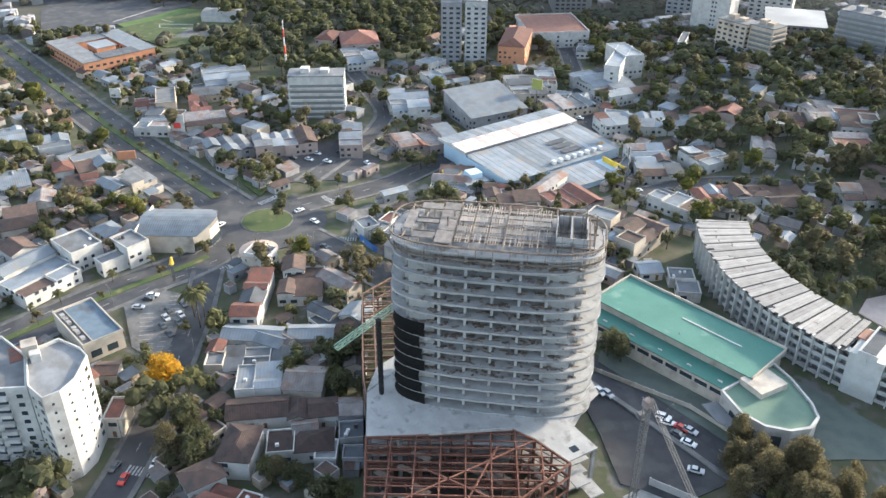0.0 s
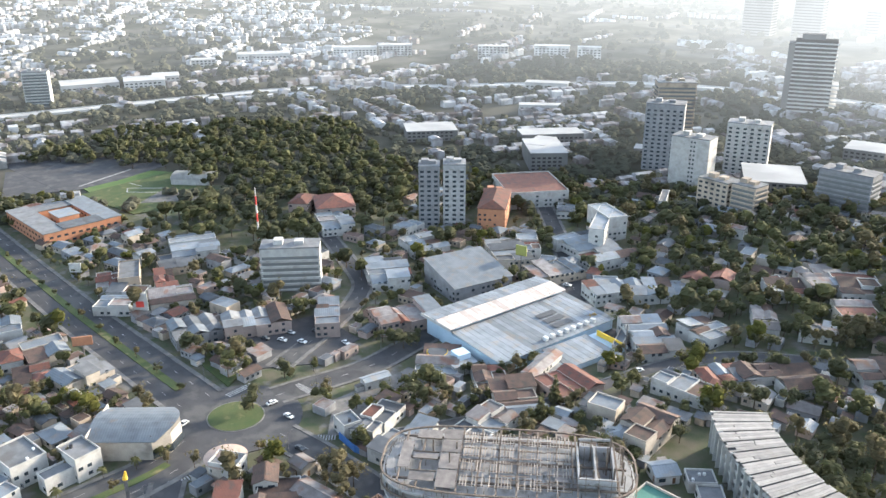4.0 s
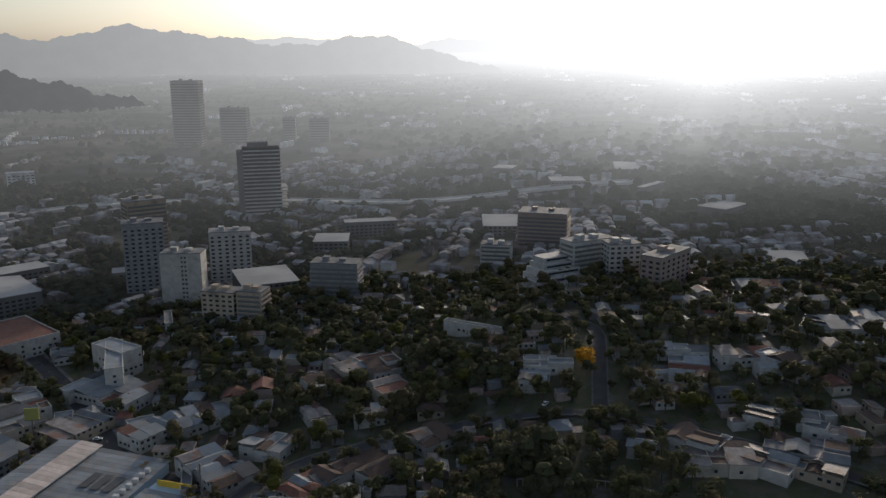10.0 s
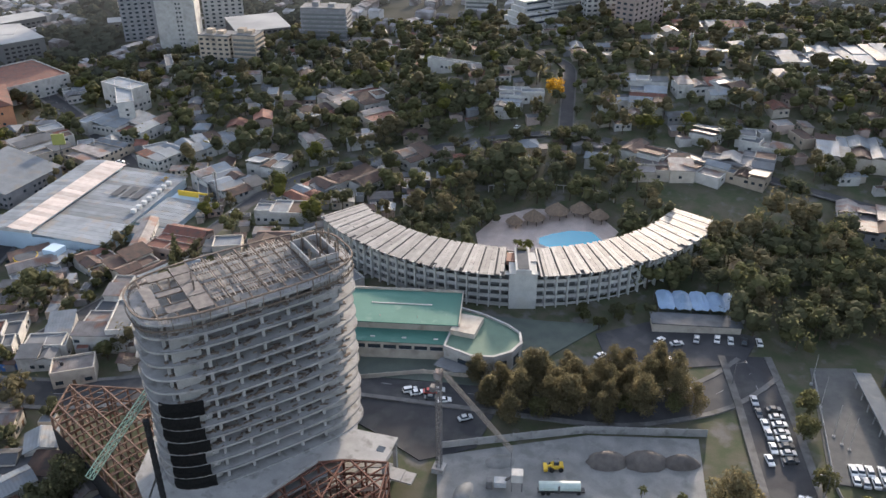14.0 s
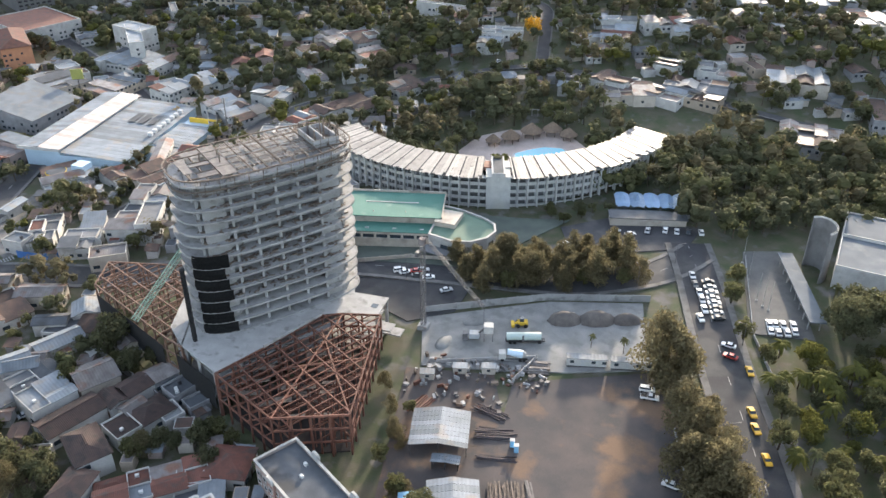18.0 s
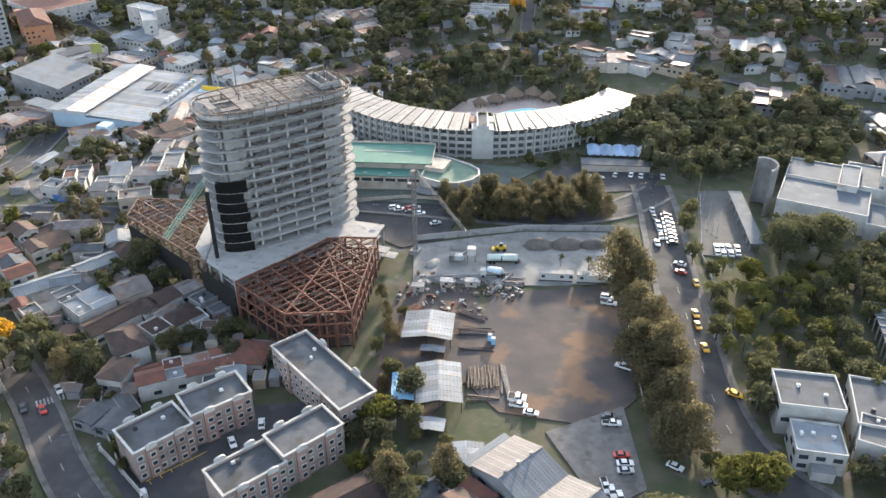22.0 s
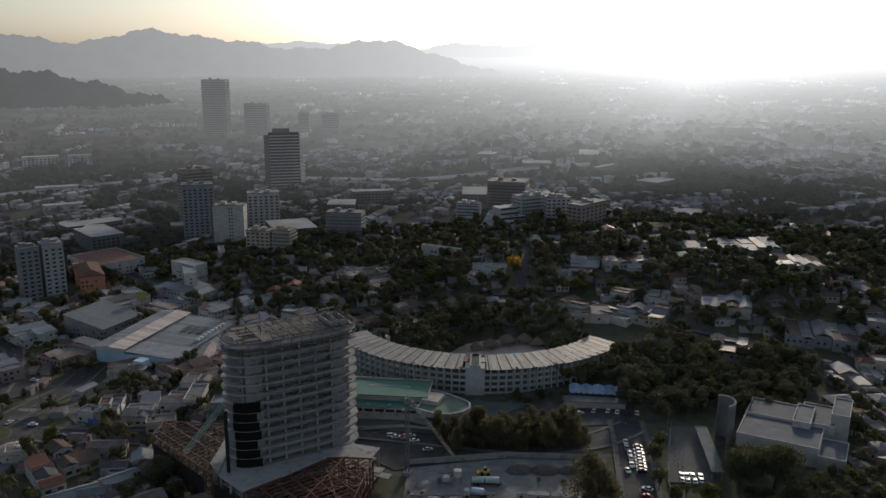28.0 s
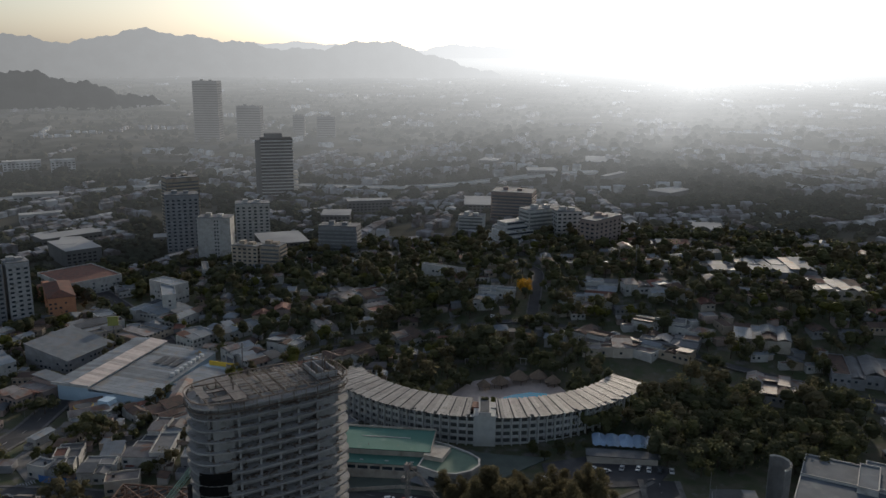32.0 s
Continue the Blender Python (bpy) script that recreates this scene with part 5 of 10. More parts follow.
    if not near or (kind != "x" and math.hypot(x - 60, y + 60) > 205):
        bm = bmesh.new()
        for k in range(max(1, int((h + 0.3) / 2.9))):
            for i in range(int(w / 3.0)):
                u = -a + 1.5 + i * 3.0
                for v in (-b, b):
                    if rng.random() < 0.5:
                        add_box(bm, u - rng.uniform(0.4, 1.0), v - 0.05, k * 2.9 + 0.9, u + 0.7, v + 0.05, k * 2.9 + 2.1)
            for i in range(int(d / 3.0)):
                u = -b + 1.5 + i * 3.0
                for v in (-a, a):
                    if rng.random() < 0.5:
                        add_box(bm, v - 0.05, u - rng.uniform(0.4, 1.0), k * 2.9 + 0.9, v + 0.05, u + 0.7, k * 2.9 + 2.1)
        tagged(part("glazing", bm, WINDOW_DARK, ob), kind="stuff")
        return ob
    away = (VIEW - Vector((x, y))).normalized()
    floors = max(1, int((h + 0.3) / 2.9))
    for turn, half, reach in ((0, a, b), (90, b, a), (180, a, b), (270, b, a)):
        out = Vector((math.sin(radians(rot + turn)), -math.cos(radians(rot + turn))))
        if out.dot(away) < 0.2:
            continue
        count = max(1, min(int(half * 2 / (2.6 if kind == "x" else 3.4)), 12))
        gap = half * 2 / count
        for k in range(floors):
            for i in range(count):
                if kind != "x" and rng.random() < 0.33:
                    continue
                m = Matrix.Rotation(radians(turn), 4, "Z") @ Matrix.Translation((-half + gap * (i + 0.5), -reach - 0.02, k * 2.9 + 0.95))
                if k == 0 and i == count // 2 and kind != "x":
                    piece("door", door_leaf, Matrix.Rotation(radians(turn), 4, "Z") @ Matrix.Translation((-half + gap * (i + 0.5), -reach - 0.02, 0)), ob)
                    continue
                wide = gap > 3.2 and wall != "k"
                piece("window", pane_wide if wide else pane_small, m, ob)
                if kind == "x" and wall == "k":
                    piece("window_frame", surround_small, m, ob)
                elif kind == "x" and not wide:
                    piece("window_sill", sill_small, m, ob)
    return ob


# houses, streets' fronts and yards: x, y, width, depth, height, turn, roof, cover, wall
TAKEN.append((-128, -81.6, 14))
house(-172.1, -93.6, 23.5, 24.7, 6, 118, 'g', 'Z', 'w')
house(-181.4, -77.7, 11.9, 15.7, 8, 110, 'f', 'P', 'w')
house(-173.3, -60.1, 8.9, 11.9, 8, 111, 'f', 'P', 'w')
house(-184.6, -54.4, 9.4, 12.3, 5, 115, 'g', 'O', 'w')
house(-235.5, -85.0, 10.1, 12.2, 4, 82, 'g', 'O', 'w')
house(-244.1, -67.5, 13.3, 13.2, 5, 88, 'p', 'R', 'w')
house(-299.0, -74.6, 16.3, 17.5, 5, 88, 'g', 'Z', 'w', False)
house(-266.6, -60.5, 16.3, 18.4, 5, 97, 'g', 'W', 'c')
house(-235.5, -50.9, 19.9, 16.2, 6, 113, 'f', 'P', 'c')
house(-262.4, -93.9, 11.8, 16.9, 5, 91, 'g', 'Z', 'w')
house(-317.5, -90.8, 12.0, 23.6, 5, 90, 'g', 'W', 'w', False)
house(-219.6, -95.2, 13.7, 18.6, 5, 88, 'p', 'B', 'c')
house(-265.1, -73.3, 8.3, 11.7, 5, 88, 'p', 'R', 'w')
house(-169.2, -66.8, 12.3, 5.8, 5, 108, 'f', 'P', 'w')
house(-194.4, -97.5, 9.7, 11.0, 5, 112, 'g', 'B', 'w')
house(-119.5, -29.8, 8.9, 29.4, 6, 61, 'g', 'R', 'w')
house(-121.3, -11.8, 14.9, 17.8, 5, 64, 'g', 'B', 'w')
house(-92.9, -10.9, 17.1, 9.0, 4, 14, 'g', 'F', 'w')
house(-114.7, -0.4, 15.1, 7.2, 5, 22, 'g', 'O', 'c')
house(-143.6, -19.4, 9.8, 7.4, 7, 44, 'f', 'P', 'w')
house(-130.8, -11.1, 7.6, 9.2, 6, 68, 'g', 'B', 'w')
house(-94.7, -2.5, 8.3, 8.5, 4, 39, 'g', 'W', 'w')
house(-99.5, -36.0, 18.9, 7.9, 4, 56, 'g', 'W', 'w')
house(-91.3, -19.4, 13.9, 7.3, 4, 63, 'g', 'W', 'w')
house(-86.8, -38.0, 20.2, 10.8, 4, 67, 'g', 'F', 'w')
house(-75.8, -41.4, 13.1, 11.5, 5, 68, 'g', 'W', 'w')
house(-69.2, -29.5, 11.2, 11.0, 5, 58, 'g', 'O', 'c')
house(-91.7, -50.3, 5.5, 6.7, 4, 64, 'f', 'P', 'c')
house(-97.8, -48.3, 4.6, 6.0, 4, 59, 'g', 'R', 'w')
house(-64.5, -45.5, 16.7, 8.7, 4, 69, 'g', 'D', 'w')
house(-55.8, -29.4, 19.2, 7.9, 4, 70, 'g', 'D', 'w')
house(-51.1, -54.5, 8.8, 13.5, 6, 56, 'p', 'D', 'w')
house(-46.5, -39.4, 17.7, 8.8, 5, 68, 'p', 'D', 'w')
house(-52.2, -21.9, 8.3, 6.9, 4, 63, 'g', 'O', 'g')
house(-50.8, -36.4, 6.4, 5.0, 4, 73, 'g', 'O', 'w')
house(-43.0, -25.4, 7.8, 6.9, 4, 68, 'f', 'F', 'g')
house(-40.5, -34.3, 5.8, 7.3, 3, 62, 'f', 'P', 'w')
house(-35.9, -28.1, 6.3, 5.0, 3, 62, 'f', 'F', 'g')
house(-73.2, -11.6, 6.3, 10.9, 4, 63, 'g', 'O', 'c')
house(-80.2, -80.6, 5.0, 9.2, 6, 63, 'f', 'R', 'c')
house(-103.0, -79.8, 6.6, 6.2, 4, 65, 'g', 'B', 'c')
house(-247.4, 25.1, 29.3, 19.1, 6, 79, 'f', 'P', 'k', False)
house(-236.9, 55.6, 10.9, 29.5, 6, 67, 'f', 'Z', 'k', False)
house(-220.8, 87.9, 31.7, 18.7, 6, 85, 'f', 'O', 'k', False)
house(-252.1, -1.0, 20.7, 20.4, 6, 90, 'f', 'P', 'g')
house(-306.0, -21.5, 19.2, 24.8, 5, 58, 'g', 'W', 'w', False)
house(-331.0, -13.0, 10.2, 25.0, 8, 78, 'f', 'P', 'b', False)
house(-334.1, -22.6, 12.5, 20.7, 5, 81, 'p', 'R', 'w', False)
house(-296.2, -0.6, 20.5, 22.5, 5, 81, 'g', 'Z', 'c', False)
house(-317.0, 1.4, 10.3, 24.1, 5, 83, 'p', 'R', 'w', False)
house(-359.9, 27.5, 25.6, 35.1, 6, 81, 'g', 'W', 'w', False)
house(-342.4, 12.7, 19.2, 22.7, 5, 88, 'f', 'F', 'b', False)
house(-354.9, 111.0, 19.5, 26.2, 6, 78, 'g', 'Z', 'w', False)
house(-270.5, 103.8, 22.1, 32.5, 6, 72, 'f', 'W', 'w', False)
house(-327.4, 147.3, 10.4, 17.2, 5, 21, 'g', 'Z', 'w', False)
house(-298.0, 140.4, 22.5, 23.8, 5, 87, 'g', 'W', 'w', False)
house(-242.8, 135.8, 34.0, 30.3, 7, 90, 's', 'W', 'g', False)
house(-229.2, 180.4, 28.4, 19.7, 6, 83, 'f', 'O', 'b', False)
house(-259.1, 172.5, 20.0, 30.0, 6, 70, 'g', 'F', 'c', False)
house(-265.4, 190.3, 11.6, 24.9, 6, 60, 'g', 'Z', 'w', False)
house(-239.3, 216.0, 28.5, 43.1, 6, 87, 'f', 'W', 'w', False)
house(-253.9, 234.0, 8.6, 44.0, 14, 41, 'f', 'W', 'w', False)
house(-193.6, 187.2, 22.6, 15.5, 6, 77, 'f', 'W', 'w', False)
house(-180.3, 206.4, 29.7, 20.9, 4, 57, 'f', 'Z', 'w', False)
house(-142.2, 164.7, 18.2, 35.1, 6, 65, 'f', 'W', 'w', False)
house(-151.6, 158.2, 4.0, 26.0, 4, 35, 'f', 'Z', 'c', False)
house(-131.2, 186.9, 19.6, 16.7, 5, 180, 'p', 'W', 'w', False)
house(-122.9, 212.7, 10.3, 25.9, 5, 45, 'g', 'O', 'w', False)
house(-100.1, 219.7, 15.1, 11.3, 5, 29, 'g', 'O', 'w', False)
house(-138.1, 244.6, 16.9, 19.2, 5, 57, 'p', 'R', 'w', False)
house(-98.6, 160.5, 19.2, 13.5, 4, 69, 'g', 'R', 'w')
house(-92.6, 172.4, 17.2, 10.7, 4, 69, 'g', 'B', 'w')
house(-80.2, 179.9, 17.8, 18.2, 4, 67, 'g', 'B', 'w')
house(-65.9, 206.4, 16.9, 14.2, 5, 61, 'g', 'B', 'w', False)
house(-102.9, 245.3, 17.3, 18.3, 5, 56, 'g', 'R', 'c', False)
house(-116.2, 267.5, 20.2, 23.7, 5, 51, 'g', 'B', 'w', False)
house(-132.4, 264.2, 19.5, 23.6, 5, 60, 'g', 'O', 'c', False)
house(-146.8, 110.4, 6.1, 23.3, 6, 25, 'g', 'O', 'w')
house(-129.6, 109.8, 20.6, 18.3, 4, 92, 'f', 'R', 'k')
house(-151.8, 88.4, 13.8, 21.1, 4, 66, 'p', 'B', 'w')
house(-129.3, 85.9, 17.1, 27.6, 5, 68, 'p', 'B', 'c')
house(-176.7, 79.3, 17.5, 22.6, 4, 54, 'f', 'Z', 'w')
house(-85.3, 106.7, 13.9, 24.3, 7, 18, 'p', 'B', 'c')
house(-99.0, 140.6, 22.3, 11.9, 5, 16, 'g', 'Z', 'w')
house(-86.8, 97.6, 9.0, 7.6, 4, 40, 'g', 'W', 'w')
house(-66.1, 96.8, 7.8, 7.7, 3, 69, 'g', 'W', 'w')
house(-56.8, 103.3, 8.7, 7.1, 3, 56, 'f', 'P', 'w')
house(-49.2, 99.6, 7.5, 7.9, 3, 55, 'f', 'P', 'w')
house(-395.1, 106.8, 12.1, 20.6, 9, 50, 'p', 'R', 'k', False)
house(-380.5, 122.1, 24.1, 28.3, 9, 72, 'p', 'R', 'k', False)
house(-319.0, 203.8, 16.5, 42.4, 14, 50, 'p', 'R', 'o', False)
house(-346.2, 250.1, 40.6, 47.3, 10, 69, 'f', 'R', 'w', False)
house(-258.2, 385.0, 37.7, 45.6, 12, 43, 'x', 'P', 'w', False)
house(-276.6, 305.5, 4.6, 25.8, 8, 40, 'f', 'P', 'w', False)
house(-466.4, 360.4, 52.8, 23.0, 8, 66, 'f', 'P', 'w', False)
house(-411.6, 312.4, 27.9, 47.2, 14, 62, 'f', 'P', 'w', False)
house(-533.9, 280.8, 43.9, 33.9, 9, 67, 'f', 'P', 'g', False)
house(-260.9, 243.8, 26.1, 12.1, 14, 167, 'f', 'W', 'w', False)
house(-252.4, 223.2, 15.6, 12.5, 4.2, 52, 'f', 'W', 'w', False)
house(-237.6, 190.1, 20.1, 9.6, 4.2, 43, 'f', 'Z', 'w', False)
house(-202.9, 192.9, 12.3, 8.7, 4.2, 53, 'f', 'W', 'w', False)
house(-148.9, 363.0, 16.2, 11.9, 4, 7, 'g', 'Z', 'w', False)
house(-79.5, 299.2, 31.4, 4.0, 5, 172, 'f', 'P', 'w', False)
house(-34.8, 253.6, 13.4, 13.8, 4.2, 9, 'g', 'W', 'w', False)
house(-35.2, 265.2, 15.4, 11.6, 4.2, 16, 'f', 'W', 'w', False)
house(-25.8, 265.6, 11.5, 6.0, 4.2, 15, 'f', 'W', 'w', False)
house(15.1, 269.1, 16.7, 10.3, 4.2, 28, 'g', 'W', 'w', False)
house(29.6, 278.5, 17.7, 26.0, 4.2, 7, 'f', 'W', 'w', False)
house(25.3, 293.4, 23.0, 8.2, 4, 16, 'f', 'Z', 'w', False)
house(52.3, 295.3, 25.7, 9.0, 5, 28, 'g', 'O', 'w', False)
house(61.5, 285.0, 8.1, 7.8, 5, 23, 'g', 'W', 'w', False)
house(69.2, 292.6, 23.5, 10.5, 5, 140, 'g', 'B', 'w', False)
house(54.8, 342.1, 16.7, 18.0, 4.2, 179, 'g', 'Z', 'w', False)
house(57.8, 403.9, 23.9, 24.0, 4.2, 21, 'f', 'W', 'w', False)
house(76.0, 500.5, 24.5, 33.5, 4.2, 7, 'f', 'P', 'w', False)
house(86.0, 343.4, 14.2, 21.6, 4.2, 168, 'g', 'Z', 'w', False)
house(99.6, 343.9, 24.2, 19.4, 4.2, 18, 'g', 'Z', 'w', False)
house(81.8, 381.9, 20.3, 12.4, 5, 28, 'g', 'P', 'w', False)
house(107.3, 363.5, 10.2, 16.1, 4.2, 5, 'g', 'W', 'w', False)
house(61.5, 248.0, 13.1, 14.9, 4.2, 165, 'g', 'O', 'w', False)
house(86.6, 242.0, 21.2, 8.1, 4.2, 166, 'g', 'O', 'w', False)
house(77.7, 249.3, 8.6, 10.1, 4.2, 1, 'f', 'P', 'w', False)
house(18.1, 211.7, 10.5, 7.6, 4, 1, 'g', 'W', 'w')
house(36.9, 220.7, 18.3, 14.0, 5, 163, 'g', 'B', 'w')
house(46.0, 220.1, 4.0, 12.1, 4, 158, 'f', 'W', 'w')
house(63.1, 214.2, 18.7, 14.4, 4.2, 161, 'g', 'O', 'w')
house(79.7, 216.2, 19.4, 13.0, 4.2, 165, 'g', 'O', 'b')
house(-273.6, 511.4, 28.0, 31.4, 10, 24, 'x', 'P', 'k', False)
house(-264, 566, 46, 14, 14, 33, 'x', 'P', 'w', False)
house(-151.6, 597.1, 34.2, 51.6, 9, 19, 'f', 'P', 'w', False)
house(-223.2, 849.8, 23.4, 28.7, 4.2, 3, 'f', 'W', 'w', False)
house(-134.6, 779.3, 36.1, 28.4, 4.2, 20, 'f', 'P', 'w', False)
house(28.1, 673.6, 26.3, 40.2, 4.2, 155, 'f', 'W', 'w', False)
house(-43.9, 759.7, 6.6, 48.5, 4.2, 161, 'f', 'W', 'w', False)
house(-85.0, 872.1, 28.5, 63.1, 4.2, 11, 'g', 'P', 'w', False)
house(-468.6, 377.8, 18.5, 10.5, 4.2, 22, 'f', 'P', 'w', False)
house(-425.4, 320.2, 15.9, 31.2, 14, 36, 'f', 'P', 'w', False)
house(-395.4, 408.6, 24.4, 15.7, 4.2, 41, 'g', 'Z', 'w', False)
house(-336.9, 291.4, 15.5, 11.3, 4.2, 42, 'g', 'O', 'w', False)
house(-303.9, 249.4, 13.7, 20.4, 4.2, 51, 'g', 'W', 'w', False)
house(-46.9, 42.5, 12.8, 7.4, 3, 15, 'f', 'P', 'w')
house(-100.9, -11.5, 10.2, 5.5, 4, 25, 'g', 'F', 'w')
house(-94.8, -32.6, 12.2, 6.6, 4, 37, 'g', 'Z', 'w')
house(-92.9, -28.2, 7.8, 5.2, 4, 24, 'g', 'O', 'w')
house(-28.3, -58.2, 27.3, 11.1, 5, 42, 'g', 'R', 'w')
house(-34.5, -82.7, 21.4, 8.0, 3, 178, 'g', 'F', 'g')
house(-13.5, -46.2, 10.6, 10.8, 4, 13, 'p', 'R', 'w')
house(-16.9, -54.9, 12.3, 15.7, 4, 29, 'g', 'W', 'w')
house(-45.8, -66.0, 7.8, 9.9, 5, 7, 'p', 'B', 'w')
house(107.9, -99.9, 10.2, 13.5, 6, 157, 'p', 'R', 'w')
house(141.6, -23.6, 16.2, 14.2, 9, 9, 'f', 'F', 'w')
house(144.2, -37.9, 12.0, 11.2, 6, 8, 'f', 'W', 'w')
house(161.4, -22.2, 17.6, 19.3, 8, 3, 'f', 'F', 'w')
house(160.7, -34.0, 14.4, 11.1, 8, 172, 'f', 'F', 'w')
house(169.7, -51.8, 9.1, 10.8, 12, 176, 'f', 'P', 'w')
house(171.0, 227.8, 36.7, 29.6, 4.2, 3, 'f', 'P', 'g', False)
house(121.0, 246.7, 27.8, 23.6, 4.2, 2, 'f', 'W', 'c', False)
house(76.3, 226.8, 29.2, 16.7, 4.2, 175, 'f', 'P', 'g')
house(45.4, 211.2, 25.4, 16.4, 4.2, 15, 'g', 'O', 'c')
house(128.3, 195.8, 26.5, 25.5, 4.2, 178, 'p', 'O', 'g')
house(194.8, 203.6, 15.8, 16.1, 5, 7, 'g', 'R', 'c', False)
house(201.1, 252.3, 10.0, 15.5, 5, 178, 'g', 'W', 'g', False)
house(158.7, 320.9, 33.8, 22.7, 5, 19, 'g', 'Z', 'c', False)
house(128.4, 356.6, 39.8, 30.7, 5, 17, 'g', 'W', 'g', False)
house(-146.4, 36.5, 10.1, 22.7, 5, 33, 'g', 'F', 'w')
house(-126.4, 32.2, 12.1, 13.3, 5, 24, 'f', 'P', 'w')
house(-128.1, 41.4, 8.0, 20.0, 5, 32, 'f', 'W', 'w')
house(-117.5, 57.5, 14.2, 38.6, 6, 18, 'f', 'O', 'w')
house(-108.1, 50.7, 7.9, 18.3, 7.5, 25, 'f', 'P', 'w')
house(-109.5, 27.2, 12.7, 8.3, 5, 36, 'f', 'O', 'c')
house(-174.6, 49.2, 4.6, 11.0, 4, 2, 'g', 'W', 'w')
house(-148.8, 25.4, 8.4, 6.9, 5, 3, 'f', 'Z', 'w')
house(-134.1, 2.4, 6.3, 5.8, 4, 18, 'g', 'O', 'c')
house(-17.1, -87.1, 16.2, 11.5, 9, 62, 'x', 'F', 'k')
house(-8.9, -71.4, 17.0, 10.6, 9.5, 55, 'x', 'F', 'k')
house(12.8, -91.7, 17.0, 10.5, 9, 59, 'x', 'F', 'k')
house(21.0, -76.8, 17.6, 9.7, 9.5, 60, 'x', 'F', 'k')
house(14.5, -53.4, 35.4, 11.7, 9.5, 149, 'x', 'F', 'k')
house(34.4, -94.8, 36.9, 11.1, 4, 54, 'g', 'D', 'b', label="long beige house under a dark brown tile roof")
house(55.0, -105.0, 18.0, 14.0, 4.5, 59, 'g', 'B', 'c', label="cream house under a weathered brown tile roof")
house(64.5, -111.0, 21.0, 7.0, 3.8, 47, 'g', 'R', 'c')
house(70.5, -89.0, 20.0, 15.0, 4.5, -24, 'g', 'B', 'w', label="white house under a broad brown tile roof")
house(67.5, -80.5, 8.5, 6.5, 4.2, -24, 's', 'R', 'w')
house(57.0, -82.0, 9.0, 7.0, 3.2, 60, 'f', 'F', 'w')
house(-17.0, -134.8, 33.0, 19.0, 5.5, 60, 'g', 'R', 'w', label="long white terrace under a red tile roof with skylights")
house(-0.5, -140.5, 14.0, 12.0, 4.5, 60, 'p', 'R', 'w')

# ---- twin-gabled workshop ----
workshop = thing("workshop", pose(64.4, -73.1, ground_height(82, -75), 0, 0, -28.9), "grey twin-gabled workshop under ribbed sheet roofs", "workshop")
TAKEN += [(74, -70, 13), (90, -78, 13)]
# sun and shade painted per slope: beige-grey sunward, darker blue-grey away
WARM_SHEET = surface("sunward_tone_roof_sheet", (0.2, 0.185, 0.175), (0.165, 0.153, 0.147), 5.0, 0.6, 0.05, vary=0.12)
COOL_SHEET = surface("shade_tone_roof_sheet", (0.145, 0.157, 0.172), (0.12, 0.132, 0.147), 5.0, 0.6, 0.05, vary=0.12)
bm = bmesh.new()
add_box(bm, 0.3, 0.3, -2.0, 36.0, 15.2, 5.6)
for k in (0, 1):
    for v in (0.3, 15.2):
        bm.faces.new([bm.verts.new(p) for p in ((k * 18.1 + 0.3, v, 5.6), (k * 18.1 + 18.0, v, 5.6), (k * 18.1 + 9.2, v, 8.3))])
part("wall", bm, GREY_WALL, workshop)
for k in (0, 1):
    for e in range(16):
        v0, v1 = e * 0.97, e * 0.97 + 0.93
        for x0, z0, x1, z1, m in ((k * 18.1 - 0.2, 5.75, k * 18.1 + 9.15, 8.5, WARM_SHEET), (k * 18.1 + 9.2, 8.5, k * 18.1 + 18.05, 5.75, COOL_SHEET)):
            bm = bmesh.new()
            low = [bm.verts.new(p) for p in ((x0, v0, z0), (x1, v0, z1), (x1, v1, z1), (x0, v1, z0))]
            top = [bm.verts.new(p.co + Vector((0, 0, 0.1))) for p in low]
            bm.faces.new(top)
            bm.faces.new(low[::-1])
            for i in range(4):
                bm.faces.new((low[i], low[(i + 1) % 4], top[(i + 1) % 4], top[i]))
            part("roof_sheet", bm, m, workshop)
    part("ridge_cap", bar((k * 18.1 + 9.17, -0.2, 8.66), (k * 18.1 + 9.17, 15.6, 8.66), 0.5, 0.12), WARM_SHEET, workshop)
part("gutter", box(17.7, -0.1, 5.72, 18.3, 15.6, 5.9), STEEL_DARK, workshop)
for v in (2.5, 7.0, 11.5):
    part("roof_ventilator", rod((9.17, v, 8.6), (9.17, v, 9.5), 0.38, 0.5, 10), CONCRETE_PALE, workshop)
part("lean_to_roof", box(-3.2, 0.0, 4.7, -0.3, 15.0, 4.85), SHEET_WHITE, workshop)
part("lean_to_wall", box(-3.0, 0.2, -1.5, -0.35, 14.8, 4.7), GREY_WALL, workshop)
for k in range(5):
    part("window", box(2.5 + k * 6.6, 0.22, 2.6, 5.0 + k * 6.6, 0.32, 3.8), WINDOW_DARK, workshop)

